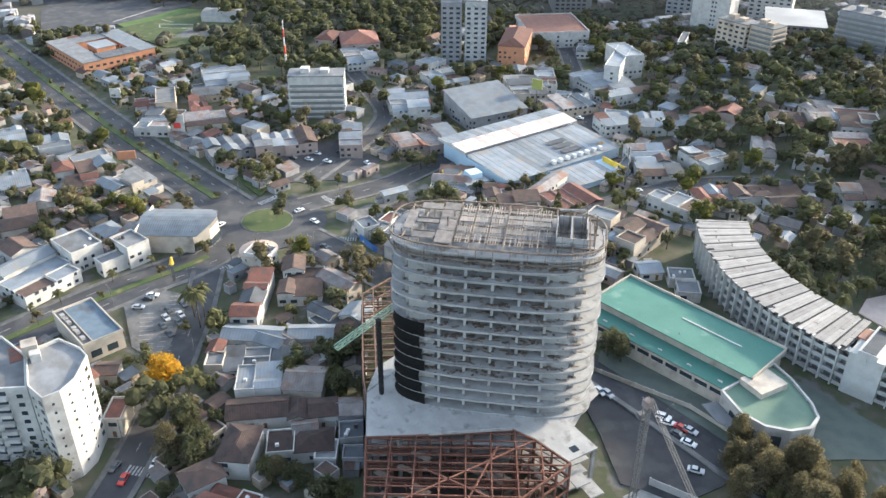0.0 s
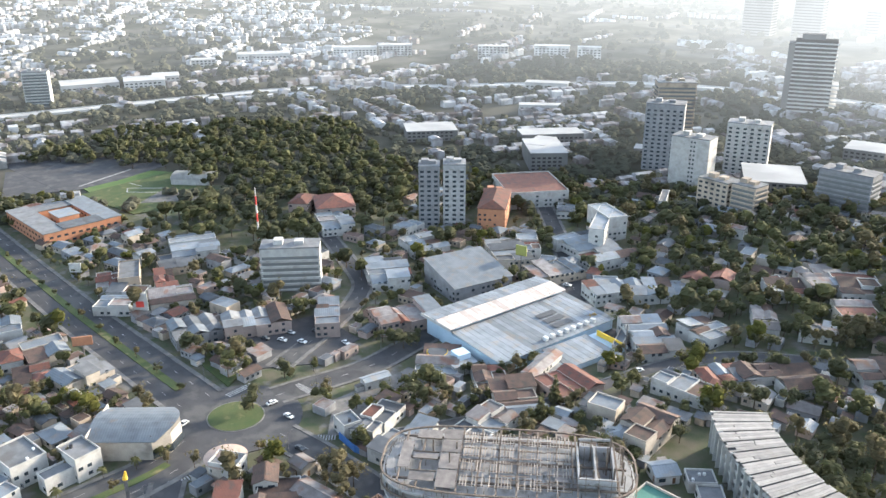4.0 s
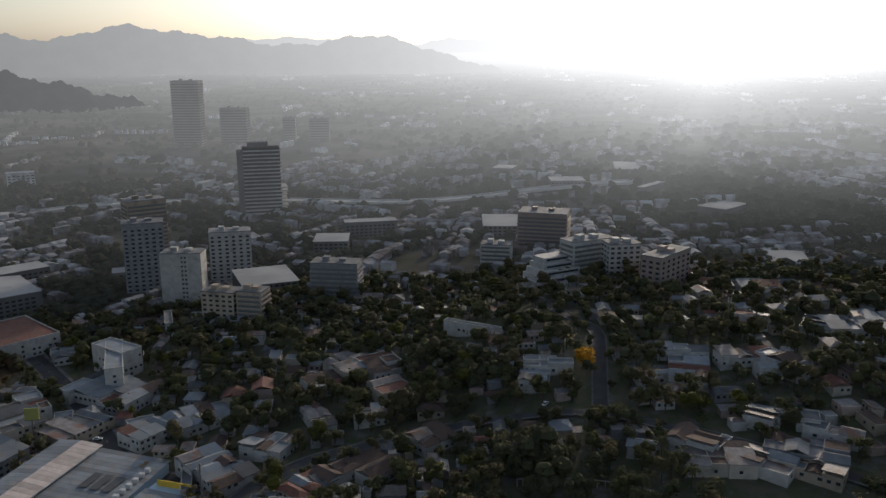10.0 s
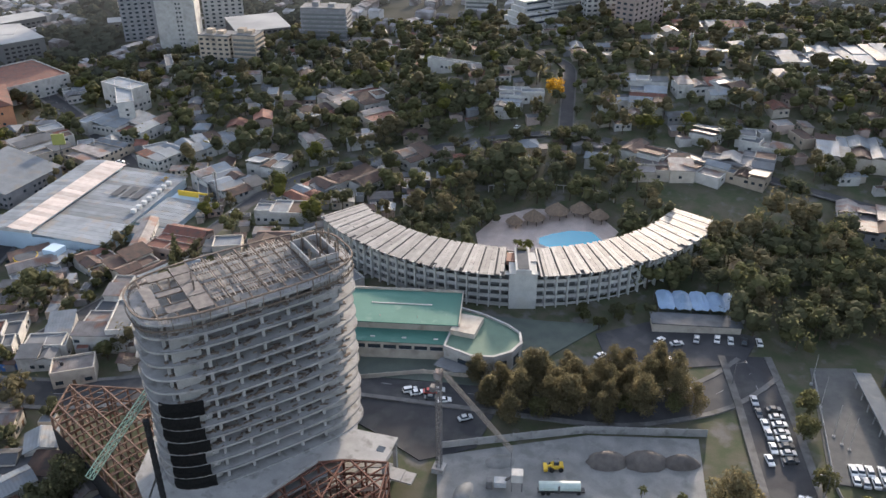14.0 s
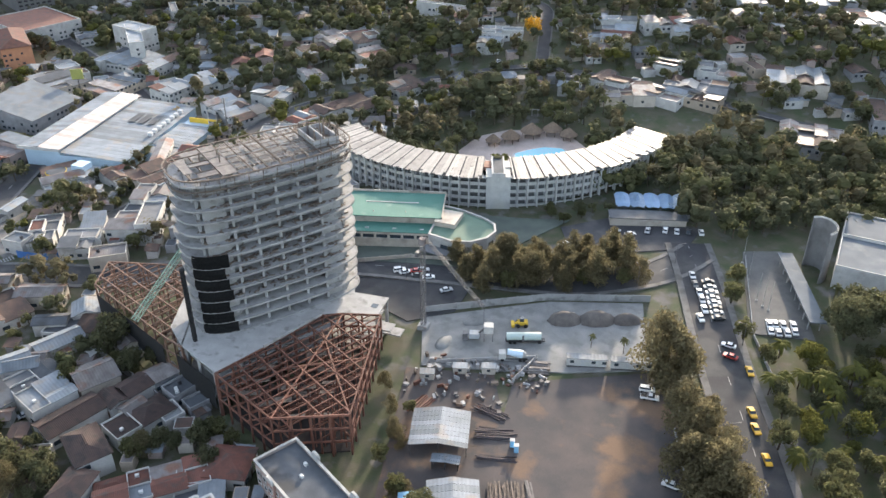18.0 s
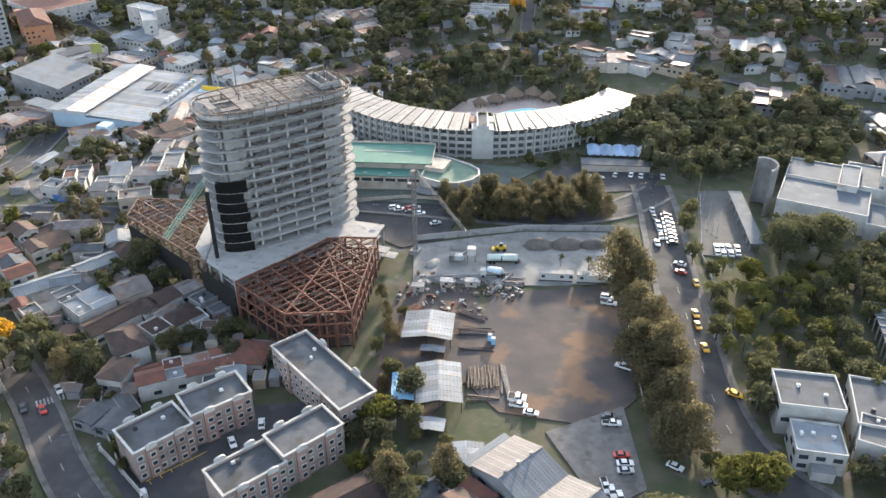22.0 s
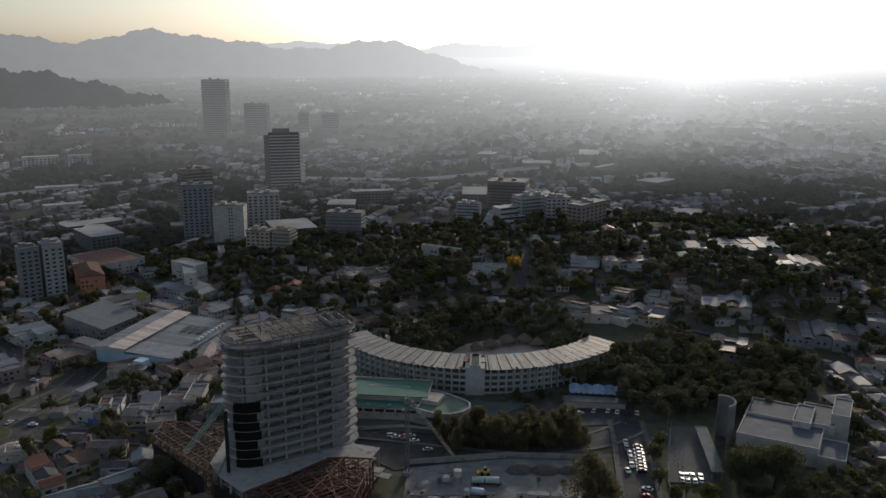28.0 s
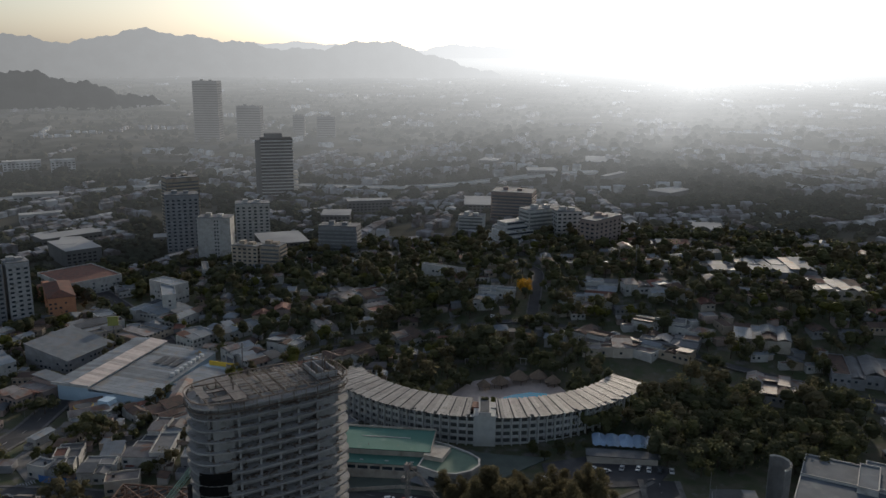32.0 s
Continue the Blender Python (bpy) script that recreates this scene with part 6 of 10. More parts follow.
# ---- patched roof of sheets and tarpaulins ----
patched = thing("patched_house", pose(33.5, -109.5, ground_height(33.5, -109.5), 0, 0, 58), "low house under a patchwork of blue tarpaulins and grey sheets", "house")
TAKEN += [(30, -114, 7), (37, -104, 6)]
PALE_TARP = surface("faded_blue_tarpaulin", (0.24, 0.33, 0.42), (0.33, 0.42, 0.5), 1.2, 0.5, 0.25, vary=0.3)
part("wall", box(-13.5, -4.2, -1.5, 13.0, 4.0, 3.0), GREY_WALL, patched)
rng = random.Random(17)
for k in range(22):
    u, v = -13.0 + (k // 2) * 2.4 + rng.uniform(-0.4, 0.4), (-2.2 if k % 2 else 2.2) + rng.uniform(-0.4, 0.4)
    ob = part("roof_piece", box(-rng.uniform(1.3, 2.0), -rng.uniform(2.0, 2.6), 0, rng.uniform(1.3, 2.0), rng.uniform(2.0, 2.6), 0.05), rng.choice((PALE_TARP, PALE_TARP, SHEET, SHEET_OLD)), patched)
    ob.matrix_basis = pose(u, v, 3.45 + 0.03 * k % 0.3, -7 if k % 2 == 0 else 7, rng.uniform(-4, 4), rng.uniform(-14, 14))

# ---- open-air theatre beside the gardens ----
theatre = thing("open_air_theatre", pose(0, 0, ground_height(172, 15)), "open-air theatre with a dark ribbed canopy and a pale salmon terrace", "theatre")
TAKEN += [(170, 15, 14), (188, 28, 20)]
SALMON_PAVING = surface("salmon_terrace_paving", (0.36, 0.25, 0.2), (0.3, 0.21, 0.175), 4.0, 0.85, 0.1, spots=(0.42, 0.36, 0.32), spot_at=0.6, spot_size=5)
part("terrace", prism([(174.5, 1.5), (215, 4), (215, 60), (175, 56), (173, 30)], -2.0, 3.6), SALMON_PAVING, theatre)
fan = [((161.0 + 0.9 * k - 0.11 * k * k * 0.6, 30.5 - 4.1 * k), (172.8 + 0.62 * k - 0.06 * k * k, 30.2 - 4.2 * k)) for k in range(8)]
for (a0, a1), (b0, b1) in zip(fan, fan[1:]):
    part("canopy_panel", prism([a0, b0, b1, a1], 4.4, 4.7), FLAT_GREY, theatre)
for a0, a1 in fan:
    part("rib", bar((*a0, 4.85), (*a1, 4.85), 0.35, 0.4), CONCRETE_PALE, theatre)
    part("post", bar((*a0, -2.0), (*a0, 4.4), 0.4), CONCRETE_PALE, theatre)
    part("post", bar((*a1, -2.0), (*a1, 4.4), 0.4), CONCRETE_PALE, theatre)
for k in range(5):
    part("planter", box(179.5 + 0.3 * k, 10 + k * 9, 3.6, 180.8 + 0.3 * k, 11.3 + k * 9, 4.6, 0.1), LEAF_DARK, theatre)

# ---- taller blocks ----
def tower_block(x, y, w, d, h, rot, wall, label, bands=False, rows=True, roofmat=FLAT_PALE, pitch=3.0, caps=2, pane=CURTAINED):
    """A tall block with its windows floor by floor on the two sides that face the city below."""
    z = far_height(x, y)
    TAKEN.append((x, y, math.hypot(w, d) / 2))
    ob = thing("tower_block", pose(x, y, z, 0, 0, rot), label, "tower block")
    a, b = w / 2, d / 2
    part("wall", box(-a, -b, -3, a, b, h), wall, ob)
    part("roof", box(-a - 0.15, -b - 0.15, h, a + 0.15, b + 0.15, h + 0.6), roofmat, ob)
    for k in range(caps):
        u = -a * 0.4 + k * a * 0.7
        part("roof_room", box(u - 2.2, -2.5, h + 0.6, u + 2.2, 2.5, h + 3.2 - k * 0.8), wall, ob)
    floors = int((h - 1) / pitch)
    away = (VIEW - Vector((x, y))).normalized()
    for turn, half, reach in ((0, a, b), (90, b, a), (180, a, b), (270, b, a)):
        out = Vector((math.sin(radians(rot + turn)), -math.cos(radians(rot + turn))))
        if out.dot(away) < 0.15 or not rows:
            continue
        spin = Matrix.Rotation(radians(turn), 4, "Z")
        if bands:
            strip = shape("window_band", box(-half + 0.8, -0.12, 0, half - 0.8, 0.12, 1.5), pane)
            ledge = shape("floor_ledge", box(-half - 0.3, -0.7, 0, half + 0.3, 0.1, 0.9), wall)
            for k in range(floors):
                piece("window_band", strip, spin @ Matrix.Translation((0, -reach, 1.4 + k * pitch)), ob)
                piece("floor_ledge", ledge, spin @ Matrix.Translation((0, -reach, 0.3 + k * pitch)), ob)
        else:
            count = max(2, min(6, int(half * 2 / 3.6)))
            gap = half * 2 / count
            for k in range(floors):
                for i in range(count):
                    piece("window", pane_small if gap < 3.4 else pane_wide, spin @ Matrix.Translation((-half + gap * (i + 0.5), -reach - 0.02, 1.3 + k * pitch)), ob)
    return ob


blank = tower_block(-303, 357, 27, 15, 37.5, 22, WHITE_PAINT, "tall blank white block with a narrow strip of windows", rows=False)
for k in range(12):
    piece("window", pane_small, Matrix.Translation((1.0, -7.52, 1.4 + k * 3.0)), blank)
    piece("window", pane_small, Matrix.Translation((3.2, -7.52, 1.4 + k * 3.0)), blank)
tower_block(-310, 421, 30, 16, 38.5, 34, WHITE_PAINT, "white residential tower with rows of windows")
tower_block(-357, 383, 28, 18, 50, 40, GREY_WALL, "grey residential tower with pale balconies", pitch=3.1)
tower_block(-393, 428, 30, 18, 56, 55, BEIGE, "beige residential tower with a slanted top", True, pitch=3.1)
# the farthest towers: haze glow is part of their wall and glass materials
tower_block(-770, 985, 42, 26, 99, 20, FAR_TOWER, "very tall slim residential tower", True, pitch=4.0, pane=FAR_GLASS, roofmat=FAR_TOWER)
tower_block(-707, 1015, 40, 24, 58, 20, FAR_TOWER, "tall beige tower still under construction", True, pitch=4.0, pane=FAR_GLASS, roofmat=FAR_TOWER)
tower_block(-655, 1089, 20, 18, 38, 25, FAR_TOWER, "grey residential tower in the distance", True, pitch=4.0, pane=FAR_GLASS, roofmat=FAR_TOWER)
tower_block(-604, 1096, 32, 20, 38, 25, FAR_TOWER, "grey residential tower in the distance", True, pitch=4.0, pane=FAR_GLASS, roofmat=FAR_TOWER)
# office slab whose floors step outwards towards its foot
slab = thing("office_slab", pose(-411, 626, ground_height(-411, 626) - 8, 0, 0, 36), "dark glass office slab with pale floor bands", "tower block")
TAKEN.append((-411, 626, 30))
# slab walls, bands and glass have the haze painted in as well
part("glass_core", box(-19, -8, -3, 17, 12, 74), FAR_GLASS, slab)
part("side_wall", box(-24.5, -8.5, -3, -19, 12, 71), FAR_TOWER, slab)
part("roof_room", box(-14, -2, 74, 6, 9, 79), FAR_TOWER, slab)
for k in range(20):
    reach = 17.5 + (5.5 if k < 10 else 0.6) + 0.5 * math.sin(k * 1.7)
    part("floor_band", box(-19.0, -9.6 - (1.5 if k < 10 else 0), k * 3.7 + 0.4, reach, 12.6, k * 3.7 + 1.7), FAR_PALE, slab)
tower_block(-335, 166, 12.5, 14, 38, 59, GREY_WALL, "grey twin residential tower with balconies", pitch=3.0)
tower_block(-327, 179, 13.5, 14, 39, 59, CONCRETE, "grey-brown twin residential tower", pitch=3.0)
tower_block(-249, 323, 21, 14, 19, 8, BEIGE, "beige block with small windows")
tower_block(-230, 328, 16, 14, 17, 8, BEIGE, "beige block with balconies", True)
tower_block(-198, 376, 31, 15, 24, 13, GREY_WALL, "pale grey apartment block", True)
apt = tower_block(-284, 57, 29, 13, 22.5, 64, WHITE_PAINT, "white and brick-red apartment block with balconies", True, pitch=3.1)
tower_block(6, 403, 13, 36, 20, -22, PINKISH, "salmon apartment block with white corners")
tower_block(-44, 420, 32, 14, 23, 50, WHITE_PAINT, "white apartment block above terraced flats", True)
tower_block(-22, 414, 20, 14, 22, 30, WHITE_PAINT, "white apartment block with small windows")
tower_block(-100, 538, 38, 26, 27, 6, PINKISH, "broad grey-pink apartment block", True)
tower_block(-120, 476, 22, 14, 16, 10, WHITE_PAINT, "low white apartment block", True)
tower_block(-855, 3, 24, 18, 35, 76, WHITE_PAINT, "distant white residential tower block", True)
tower_block(-345, 222, 16, 11, 9, 59, ORANGE_WALL, "orange apartment block with terracotta roofs", roofmat=TILE_RED)
terraces = thing("terraced_flats", pose(-62, 398, ground_height(-62, 398), 0, 0, 50), "white stepped terraces of flats on a slope", "flats")
for k in range(5):
    part("terrace", box(-16 + k * 2.5, -18 + k * 4.2, -2, 16, 10, 2.6 + k * 3.1), WHITE_PAINT, terraces)
    part("window_band", box(-14 + k * 2.5, -18.1 + k * 4.2, 0.6 + k * 3.1, 14, -17.9 + k * 4.2, 1.9 + k * 3.1), WINDOW_DARK, terraces)

# ---- white nine-storey block beside the side street ----
nine = thing("apartment_tower", pose(0, 0, 0), "white nine-storey apartment block of three joined wings", "apartment block")
NINE_TOP = 22.5


TAKEN += [(-77, -93, 12), (-86, -108, 14)]
tall_pane = shape("window", box(-0.75, -0.09, 0, 0.75, 0.09, 1.15), WINDOW_DARK)
slim_pane = shape("window", box(-0.3, -0.09, 0, 0.3, 0.09, 0.6), WINDOW_DARK)
balcony = shape("balcony", box(-1.8, -1.1, -0.15, 1.8, 0.0, 0.95), WHITE_PAINT)
opening = shape("balcony_door", box(-1.5, -0.06, 0.1, 1.5, 0.06, 2.2), WINDOW_DARK)


def wing(line, top, balconies):
    """One faceted wing over a closed outline, with windows or balconies floor by floor on its sides."""
    z = ground_height(*line[0])
    part("wing_wall", prism(line, z - 3, top), WHITE_PAINT, nine)
    mx, my = sum(p[0] for p in line) / len(line), sum(p[1] for p in line) / len(line)
    inner = [(x + (mx - x) * 0.045, y + (my - y) * 0.045) for x, y in line]
    bm = bmesh.new()
    add_ring(bm, line, inner, top, top + 0.9)
    part("parapet", bm, WHITE_PAINT, nine)
    part("flat_roof", prism(inner, top, top + 0.06), FLAT_PALE, nine)
    for k, ((ax, ay), (bx, by)) in enumerate(zip(line, line[1:] + line[:1])):
        out = Vector((by - ay, ax - bx)).normalized()
        if out.dot((VIEW - Vector((ax, ay))).normalized()) < -0.25:
            continue
        reach = math.hypot(bx - ax, by - ay)
        count = max(1, int(reach / 3.3))
        turn = math.degrees(math.atan2(by - ay, bx - ax))
        for i in range(count):
            u = (i + 0.5) / count
            for f in range(9):
                m = pose(ax + (bx - ax) * u + out.x * 0.02, ay + (by - ay) * u + out.y * 0.02, top - 2.5 - f * 2.75, 0, 0, turn)
                if k in balconies and i % 2 == 0:
                    piece("balcony", balcony, m, nine)
                    piece("balcony_door", opening, m, nine)
                else:
                    piece("window", tall_pane if i % 3 else slim_pane, m, nine)


wing([(-89, -90), (-86.8, -98.4), (-71.6, -99.3), (-64.7, -96.6), (-65.4, -92.5), (-69.0, -88.5), (-77.7, -84.4), (-82, -85.5)], NINE_TOP - 1.5, ())
wing([(-98.2, -103.4), (-101, -118), (-82, -119), (-75.5, -108), (-71.8, -99.5), (-86.6, -98.6)], NINE_TOP - 2.1, (2, 3))
part("lift_house", box(-88, -99, NINE_TOP - 2.1, -84.2, -95.2, NINE_TOP + 2.2), CREAM, nine)
part("lift_house", box(-84, -97.5, NINE_TOP - 1.5, -81.5, -95.0, NINE_TOP + 1.0), WHITE_PAINT, nine)
part("roof_patch", box(-92, -102.5, NINE_TOP - 2.0, -85, -99.5, NINE_TOP - 1.9), TILE_RED, nine)

# ---- the big store ----
MALL_Z = -9.4
store = thing("big_store", pose(-187, 128.5, MALL_Z, 0, 0, 7), "large pale blue store under two long white metal roofs", "store")
TAKEN.append((-187, 128.5, 42))
PALE_BLUE = surface("pale_blue_cladding", (0.42, 0.53, 0.62), (0.37, 0.48, 0.57), 6.0, 0.6, 0.04, ribs=1.2)
part("hall_wall", box(-25, -34, -3, 25, 34, 6.2), PALE_BLUE, store)
part("upper_wall", box(-25, -34, 6.2, -7, 34, 8.2), PALE_BLUE, store)
part("clerestory", box(-24.6, -33.6, 8.2, -7.4, 33.6, 9.2), WINDOW_DARK, store)


def sheet_roof(parent, x0, x1, y0, y1, z0, z1, n, material, name="roof_sheet", label=""):
    """A sloping roof laid in n long sheets with raised seams."""
    step = (y1 - y0) / n
    for k in range(n):
        bm = bmesh.new()
        v = [bm.verts.new(p) for p in ((x0, y0 + k * step, z0), (x1, y0 + k * step, z1), (x1, y0 + (k + 1) * step - 0.12, z1), (x0, y0 + (k + 1) * step - 0.12, z0))]
        w = [bm.verts.new(q.co + Vector((0, 0, 0.14))) for q in v]
        bm.faces.new(v[::-1])
        bm.faces.new(w)
        for i in range(4):
            bm.faces.new((v[i], v[(i + 1) % 4], w[(i + 1) % 4], w[i]))
        bmesh.ops.recalc_face_normals(bm, faces=bm.faces)
        part(name, bm, material, parent, label)


sheet_roof(store, -6.6, 26.0, -35, 35, 8.0, 6.2, 22, SHEET_WHITE)
RUST = surface("rust_streaked_white_sheet", (0.5, 0.44, 0.4), (0.42, 0.35, 0.31), 3.0, 0.6, 0.06, ribs=1.0, vary=0.25)
sheet_roof(store, -26.5, -16.2, -36, 35, 9.6, 10.5, 22, SHEET_WHITE)
sheet_roof(store, -16.0, -5.6, -36, 35, 10.5, 9.4, 22, RUST)
part("fascia", box(-26.7, -36.4, 8.9, -5.4, -36.05, 10.3), WHITE_PAINT, store)
for k in range(3):
    part("skylight_field", box(4 + k * 5, 5, 8.05 - k * 0.28, 7.6 + k * 5, 16, 8.12 - k * 0.28), FLAT_GREY, store)
for k in range(8):
    piece("rooftop_cooler", cooler, Matrix.Translation((22.5, -6 + k * 4.2, 6.6)) @ Matrix.Scale(2.2, 4), store)
rear = thing("store_wing", pose(-152, 134, -9.0, 0, 0, 4), "low white wing beside the big store", "store wing")
TAKEN.append((-152, 134, 18))
part("wall", box(-8, -22, -2, 9, 20, 4.5), PALE_BLUE, rear)
sheet_roof(rear, -8.3, 9.3, -14, 12, 5.2, 4.6, 8, SHEET_WHITE)
part("canopy", box(-8, -22, 4.5, 9, -15, 4.8), FLAT_PALE, rear)
part("yellow_wall", box(-6, 16, 4.5, 9, 16.5, 7.0), YELLOW_PAINT, rear)
kiosk = thing("round_shop", pose(-176, 86, ground_height(-176, 86)), "low shop with a rounded yellow corner", "shop")
TAKEN.append((-176, 86, 12))
part("drum", rod((-6, -4, -1), (-6, -4, 4.6), 4.6, 4.6, 20), YELLOW_PAINT, kiosk)
part("drum_roof", rod((-6, -4, 4.6), (-6, -4, 4.8), 4.2, 4.2, 20), FLAT_GREY, kiosk)
part("wall", box(-4, -5, -1, 10, 6, 4.2), WHITE_PAINT, kiosk)
part("roof", box(-4.2, -5.2, 4.2, 10.2, 6.2, 4.5), SHEET_WHITE, kiosk)
part("upper_room", box(0, -1, 4.5, 6, 5, 7), PALE_BLUE, kiosk)

# ---- barrel-roofed corner shop ----
drum = thing("corner_shop", pose(-180, -42, ground_height(-180, -42), 0, 0, 60), "cream corner shop with a curved front and a barrel roof", "shop")
TAKEN.append((-180, -42, 20))
pts = [(-12, -10), (10, -10), (15, -5), (16.5, 2), (14, 8), (9, 11), (-12, 11)]
part("wall", prism(pts, -2, 7.5), CREAM, drum)
part("glass_front", prism([(10.2, -10.3), (15.4, -5.1), (16.9, 2), (14.3, 8.3), (9, 11.4), (9, 11.1), (14, 8), (16.5, 2), (15, -5), (10, -10)], 0.5, 3.2), WINDOW_DARK, drum)
bm = bmesh.new()
rows = []
for k in range(9):
    a = math.pi * k / 8
    y, z = -10.6 + 22 * (k / 8), 7.5 + 2.6 * math.sin(a)
    rows.append([bm.verts.new((-12.6, y, z)), bm.verts.new((11.5 + 5 * math.sin(a), y, z)), bm.verts.new((-12.6, y, z - 0.2)), bm.verts.new((11.5 + 5 * math.sin(a), y, z - 0.2))])
for a, b in zip(rows, rows[1:]):
    bm.faces.new((a[0], a[1], b[1], b[0]))
    bm.faces.new((a[2], b[2], b[3], a[3]))
    bm.faces.new((a[1], a[3], b[3], b[1]))
    bm.faces.new((a[0], b[0], b[2], a[2]))
part("barrel_roof", bm, SHEET, drum)
part("end_gable", prism([(-12, -10), (-11.7, -10), (-11.7, 11), (-12, 11)], 7.5, 9.4), CREAM, drum)

# ---- villa with the round corner ----
villa = thing("round_corner_villa", pose(-147, -19, ground_height(-147, -19)), "weathered villa with a round tiled corner roof", "villa")
TAKEN.append((-147, -19, 9))
part("drum", rod((0, 0, -2), (0, 0, 6.0), 6.6, 6.6, 24), CREAM, villa)
part("round_roof", rod((0, 0, 6.0), (0, 0, 7.4), 7.2, 2.0, 24), surface("pinkish_old_tile", (0.36, 0.27, 0.22), (0.28, 0.22, 0.19), 2.0, 0.9, 0.3), villa)
for k in range(7):
    a = radians(170 + k * 20)
    ob = part("window", box(-0.5, -0.1, 0, 0.5, 0.1, 1.3), WINDOW_DARK, villa)
    ob.matrix_basis = Matrix.Rotation(a, 4, "Z") @ Matrix.Translation((0, -6.6, 2.8))



# ---- school with a courtyard, its lawn and car park ----
z = ground_height(-444, -29)
school = thing("school", pose(-444, -29, z, 0, 0, 14), "orange brick school round a courtyard with pale roofs", "school")
TAKEN.append((-444, -29, 36))
for x0, y0, x1, y1, h, roof in ((-30, -23, 30, -11, 8.5, FLAT_PALE), (-30, 12, 26, 24, 8, SHEET_WHITE), (-30, -11, -18, 12, 7.5, FLAT_PALE), (18, -11, 30, 12, 9, FLAT_GREY), (-6, -6, 9, 6, 9.5, SHEET_WHITE)):
    wing = part("wing", box(x0, y0, -2, x1, y1, h), ORANGE_WALL, school)
    part("roof", box(x0 - 0.6, y0 - 0.6, h, x1 + 0.6, y1 + 0.6, h + 0.4), roof, wing)
    for k in range(int((x1 - x0) / 5)):
        for f in range(2):
            piece("window", pane_wide, Matrix.Translation((x0 + 2.5 + k * 5, y0 - 0.02, 1.2 + f * 3.6)), wing)
for k in range(10):
    for f in range(2):
        piece("window", pane_wide, Matrix.Translation((30.02, -19 + k * 4.2, 1.2 + f * 3.6)) @ Matrix.Rotation(radians(90), 4, "Z"), school)
LAWN_BRIGHT = surface("mown_sports_lawn", (0.06, 0.105, 0.03), (0.085, 0.12, 0.04), 9.0, 0.9, 0.2)
patch("sports_lawn", [(-532, -8), (-561, 33), (-530, 68), (-484, 48), (-474, 4)], LAWN_BRIGHT, "green mown sports lawn", "lawn", 0.0)
patch("school_car_park", [(-600, -50), (-578, 3), (-540, -6), (-526, -20), (-530, -58)], ASPHALT, "large asphalt car park beside the lawn", "car park", -0.02)
bm = bmesh.new()
for ax, ay, bx, by in ((-532, -8, -561, 33), (-510, 20, -496, 46), (-500, 18, -486, 42), (-510, 20, -500, 18), (-523, 24, -510, 30)):
    add_bar(bm, (ax, ay, ground_height(ax, ay) + 0.05), (bx, by, ground_height(bx, by) + 0.05), 1.6, 0.1)
tagged(part("lawn_path", bm, CONCRETE_PALE), "pale narrow paths across the lawn", "path", kind="structure")
z = ground_height(-503, 66)
marquee = thing("marquee", pose(-503, 66, z, 0, 0, 55), "large white arched marquee at the lawn's edge", "marquee")
bm = bmesh.new()
for s in (-1, 1):
    add_box(bm, -14, s * 9 - 0.1, -1, 14, s * 9 + 0.1, 4)
part("side_sheet", bm, WHITE_PAINT, marquee)
bm = bmesh.new()
rows = [[bm.verts.new((x, -9.4 * math.cos(k * math.pi / 10), 4 + 3.5 * math.sin(k * math.pi / 10))) for x in (-14.3, 14.3)] for k in range(11)]
for u, v in zip(rows, rows[1:]):
    bm.faces.new((u[0], u[1], v[1], v[0]))
bmesh.ops.solidify(bm, geom=list(bm.faces), thickness=0.12)
part("canopy", bm, WHITE_PAINT, marquee)
# ---- trees ----
def leaf_mesh(name, blobs, count, size, material, seed, flat=0.0):
    """Many small bent leaf sprays scattered over the shells of a few uneven clumps."""
    r = np.random.RandomState(seed)
    weights = np.array([b[3] ** 2 for b in blobs])
    pick = r.choice(len(blobs), count, p=weights / weights.sum())
    c = np.array([b[:3] for b in blobs])[pick]
    rad = np.array([b[3] for b in blobs])[pick]
    d = r.normal(size=(count, 3))
    d[:, 2] = d[:, 2] * 0.8 + 0.25
    d /= np.linalg.norm(d, axis=1)[:, None]
    p = c + d * (rad * r.uniform(0.62, 1.08, count))[:, None]
    nrm = d + r.normal(size=(count, 3)) * 0.55
    nrm /= np.linalg.norm(nrm, axis=1)[:, None]
    u = np.cross(nrm, r.normal(size=(count, 3)))
    u /= np.linalg.norm(u, axis=1)[:, None]
    v = np.cross(nrm, u)
    s = (size * r.uniform(0.6, 1.3, count))[:, None]
    verts = np.stack([p - u * s, p + v * s * 0.55 + nrm * s * 0.15, p + u * s, p - v * s * 0.55 + nrm * s * 0.1], 1).reshape(-1, 3)
    faces = np.arange(count * 4).reshape(-1, 4)
    data = bpy.data.meshes.new(name)
    data.from_pydata(verts.tolist(), [], faces.tolist())
    data.materials.append(material)
    return data


def broad_blobs(seed, r, h, n=16, low=0.35):
    q = random.Random(seed)
    out = [(0, 0, h * 0.68, r * 0.62)]
    for k in range(n):
        a, e = q.uniform(0, math.tau), q.uniform(0.25, 1.0)
        z = h * q.uniform(low, 0.92)
        reach = r * 0.72 * math.sqrt(max(0.05, 1 - ((z / h - 0.6) / 0.45) ** 2)) * e ** 0.5
        out.append((reach * math.cos(a), reach * math.sin(a), z, r * q.uniform(0.24, 0.42)))
    return out


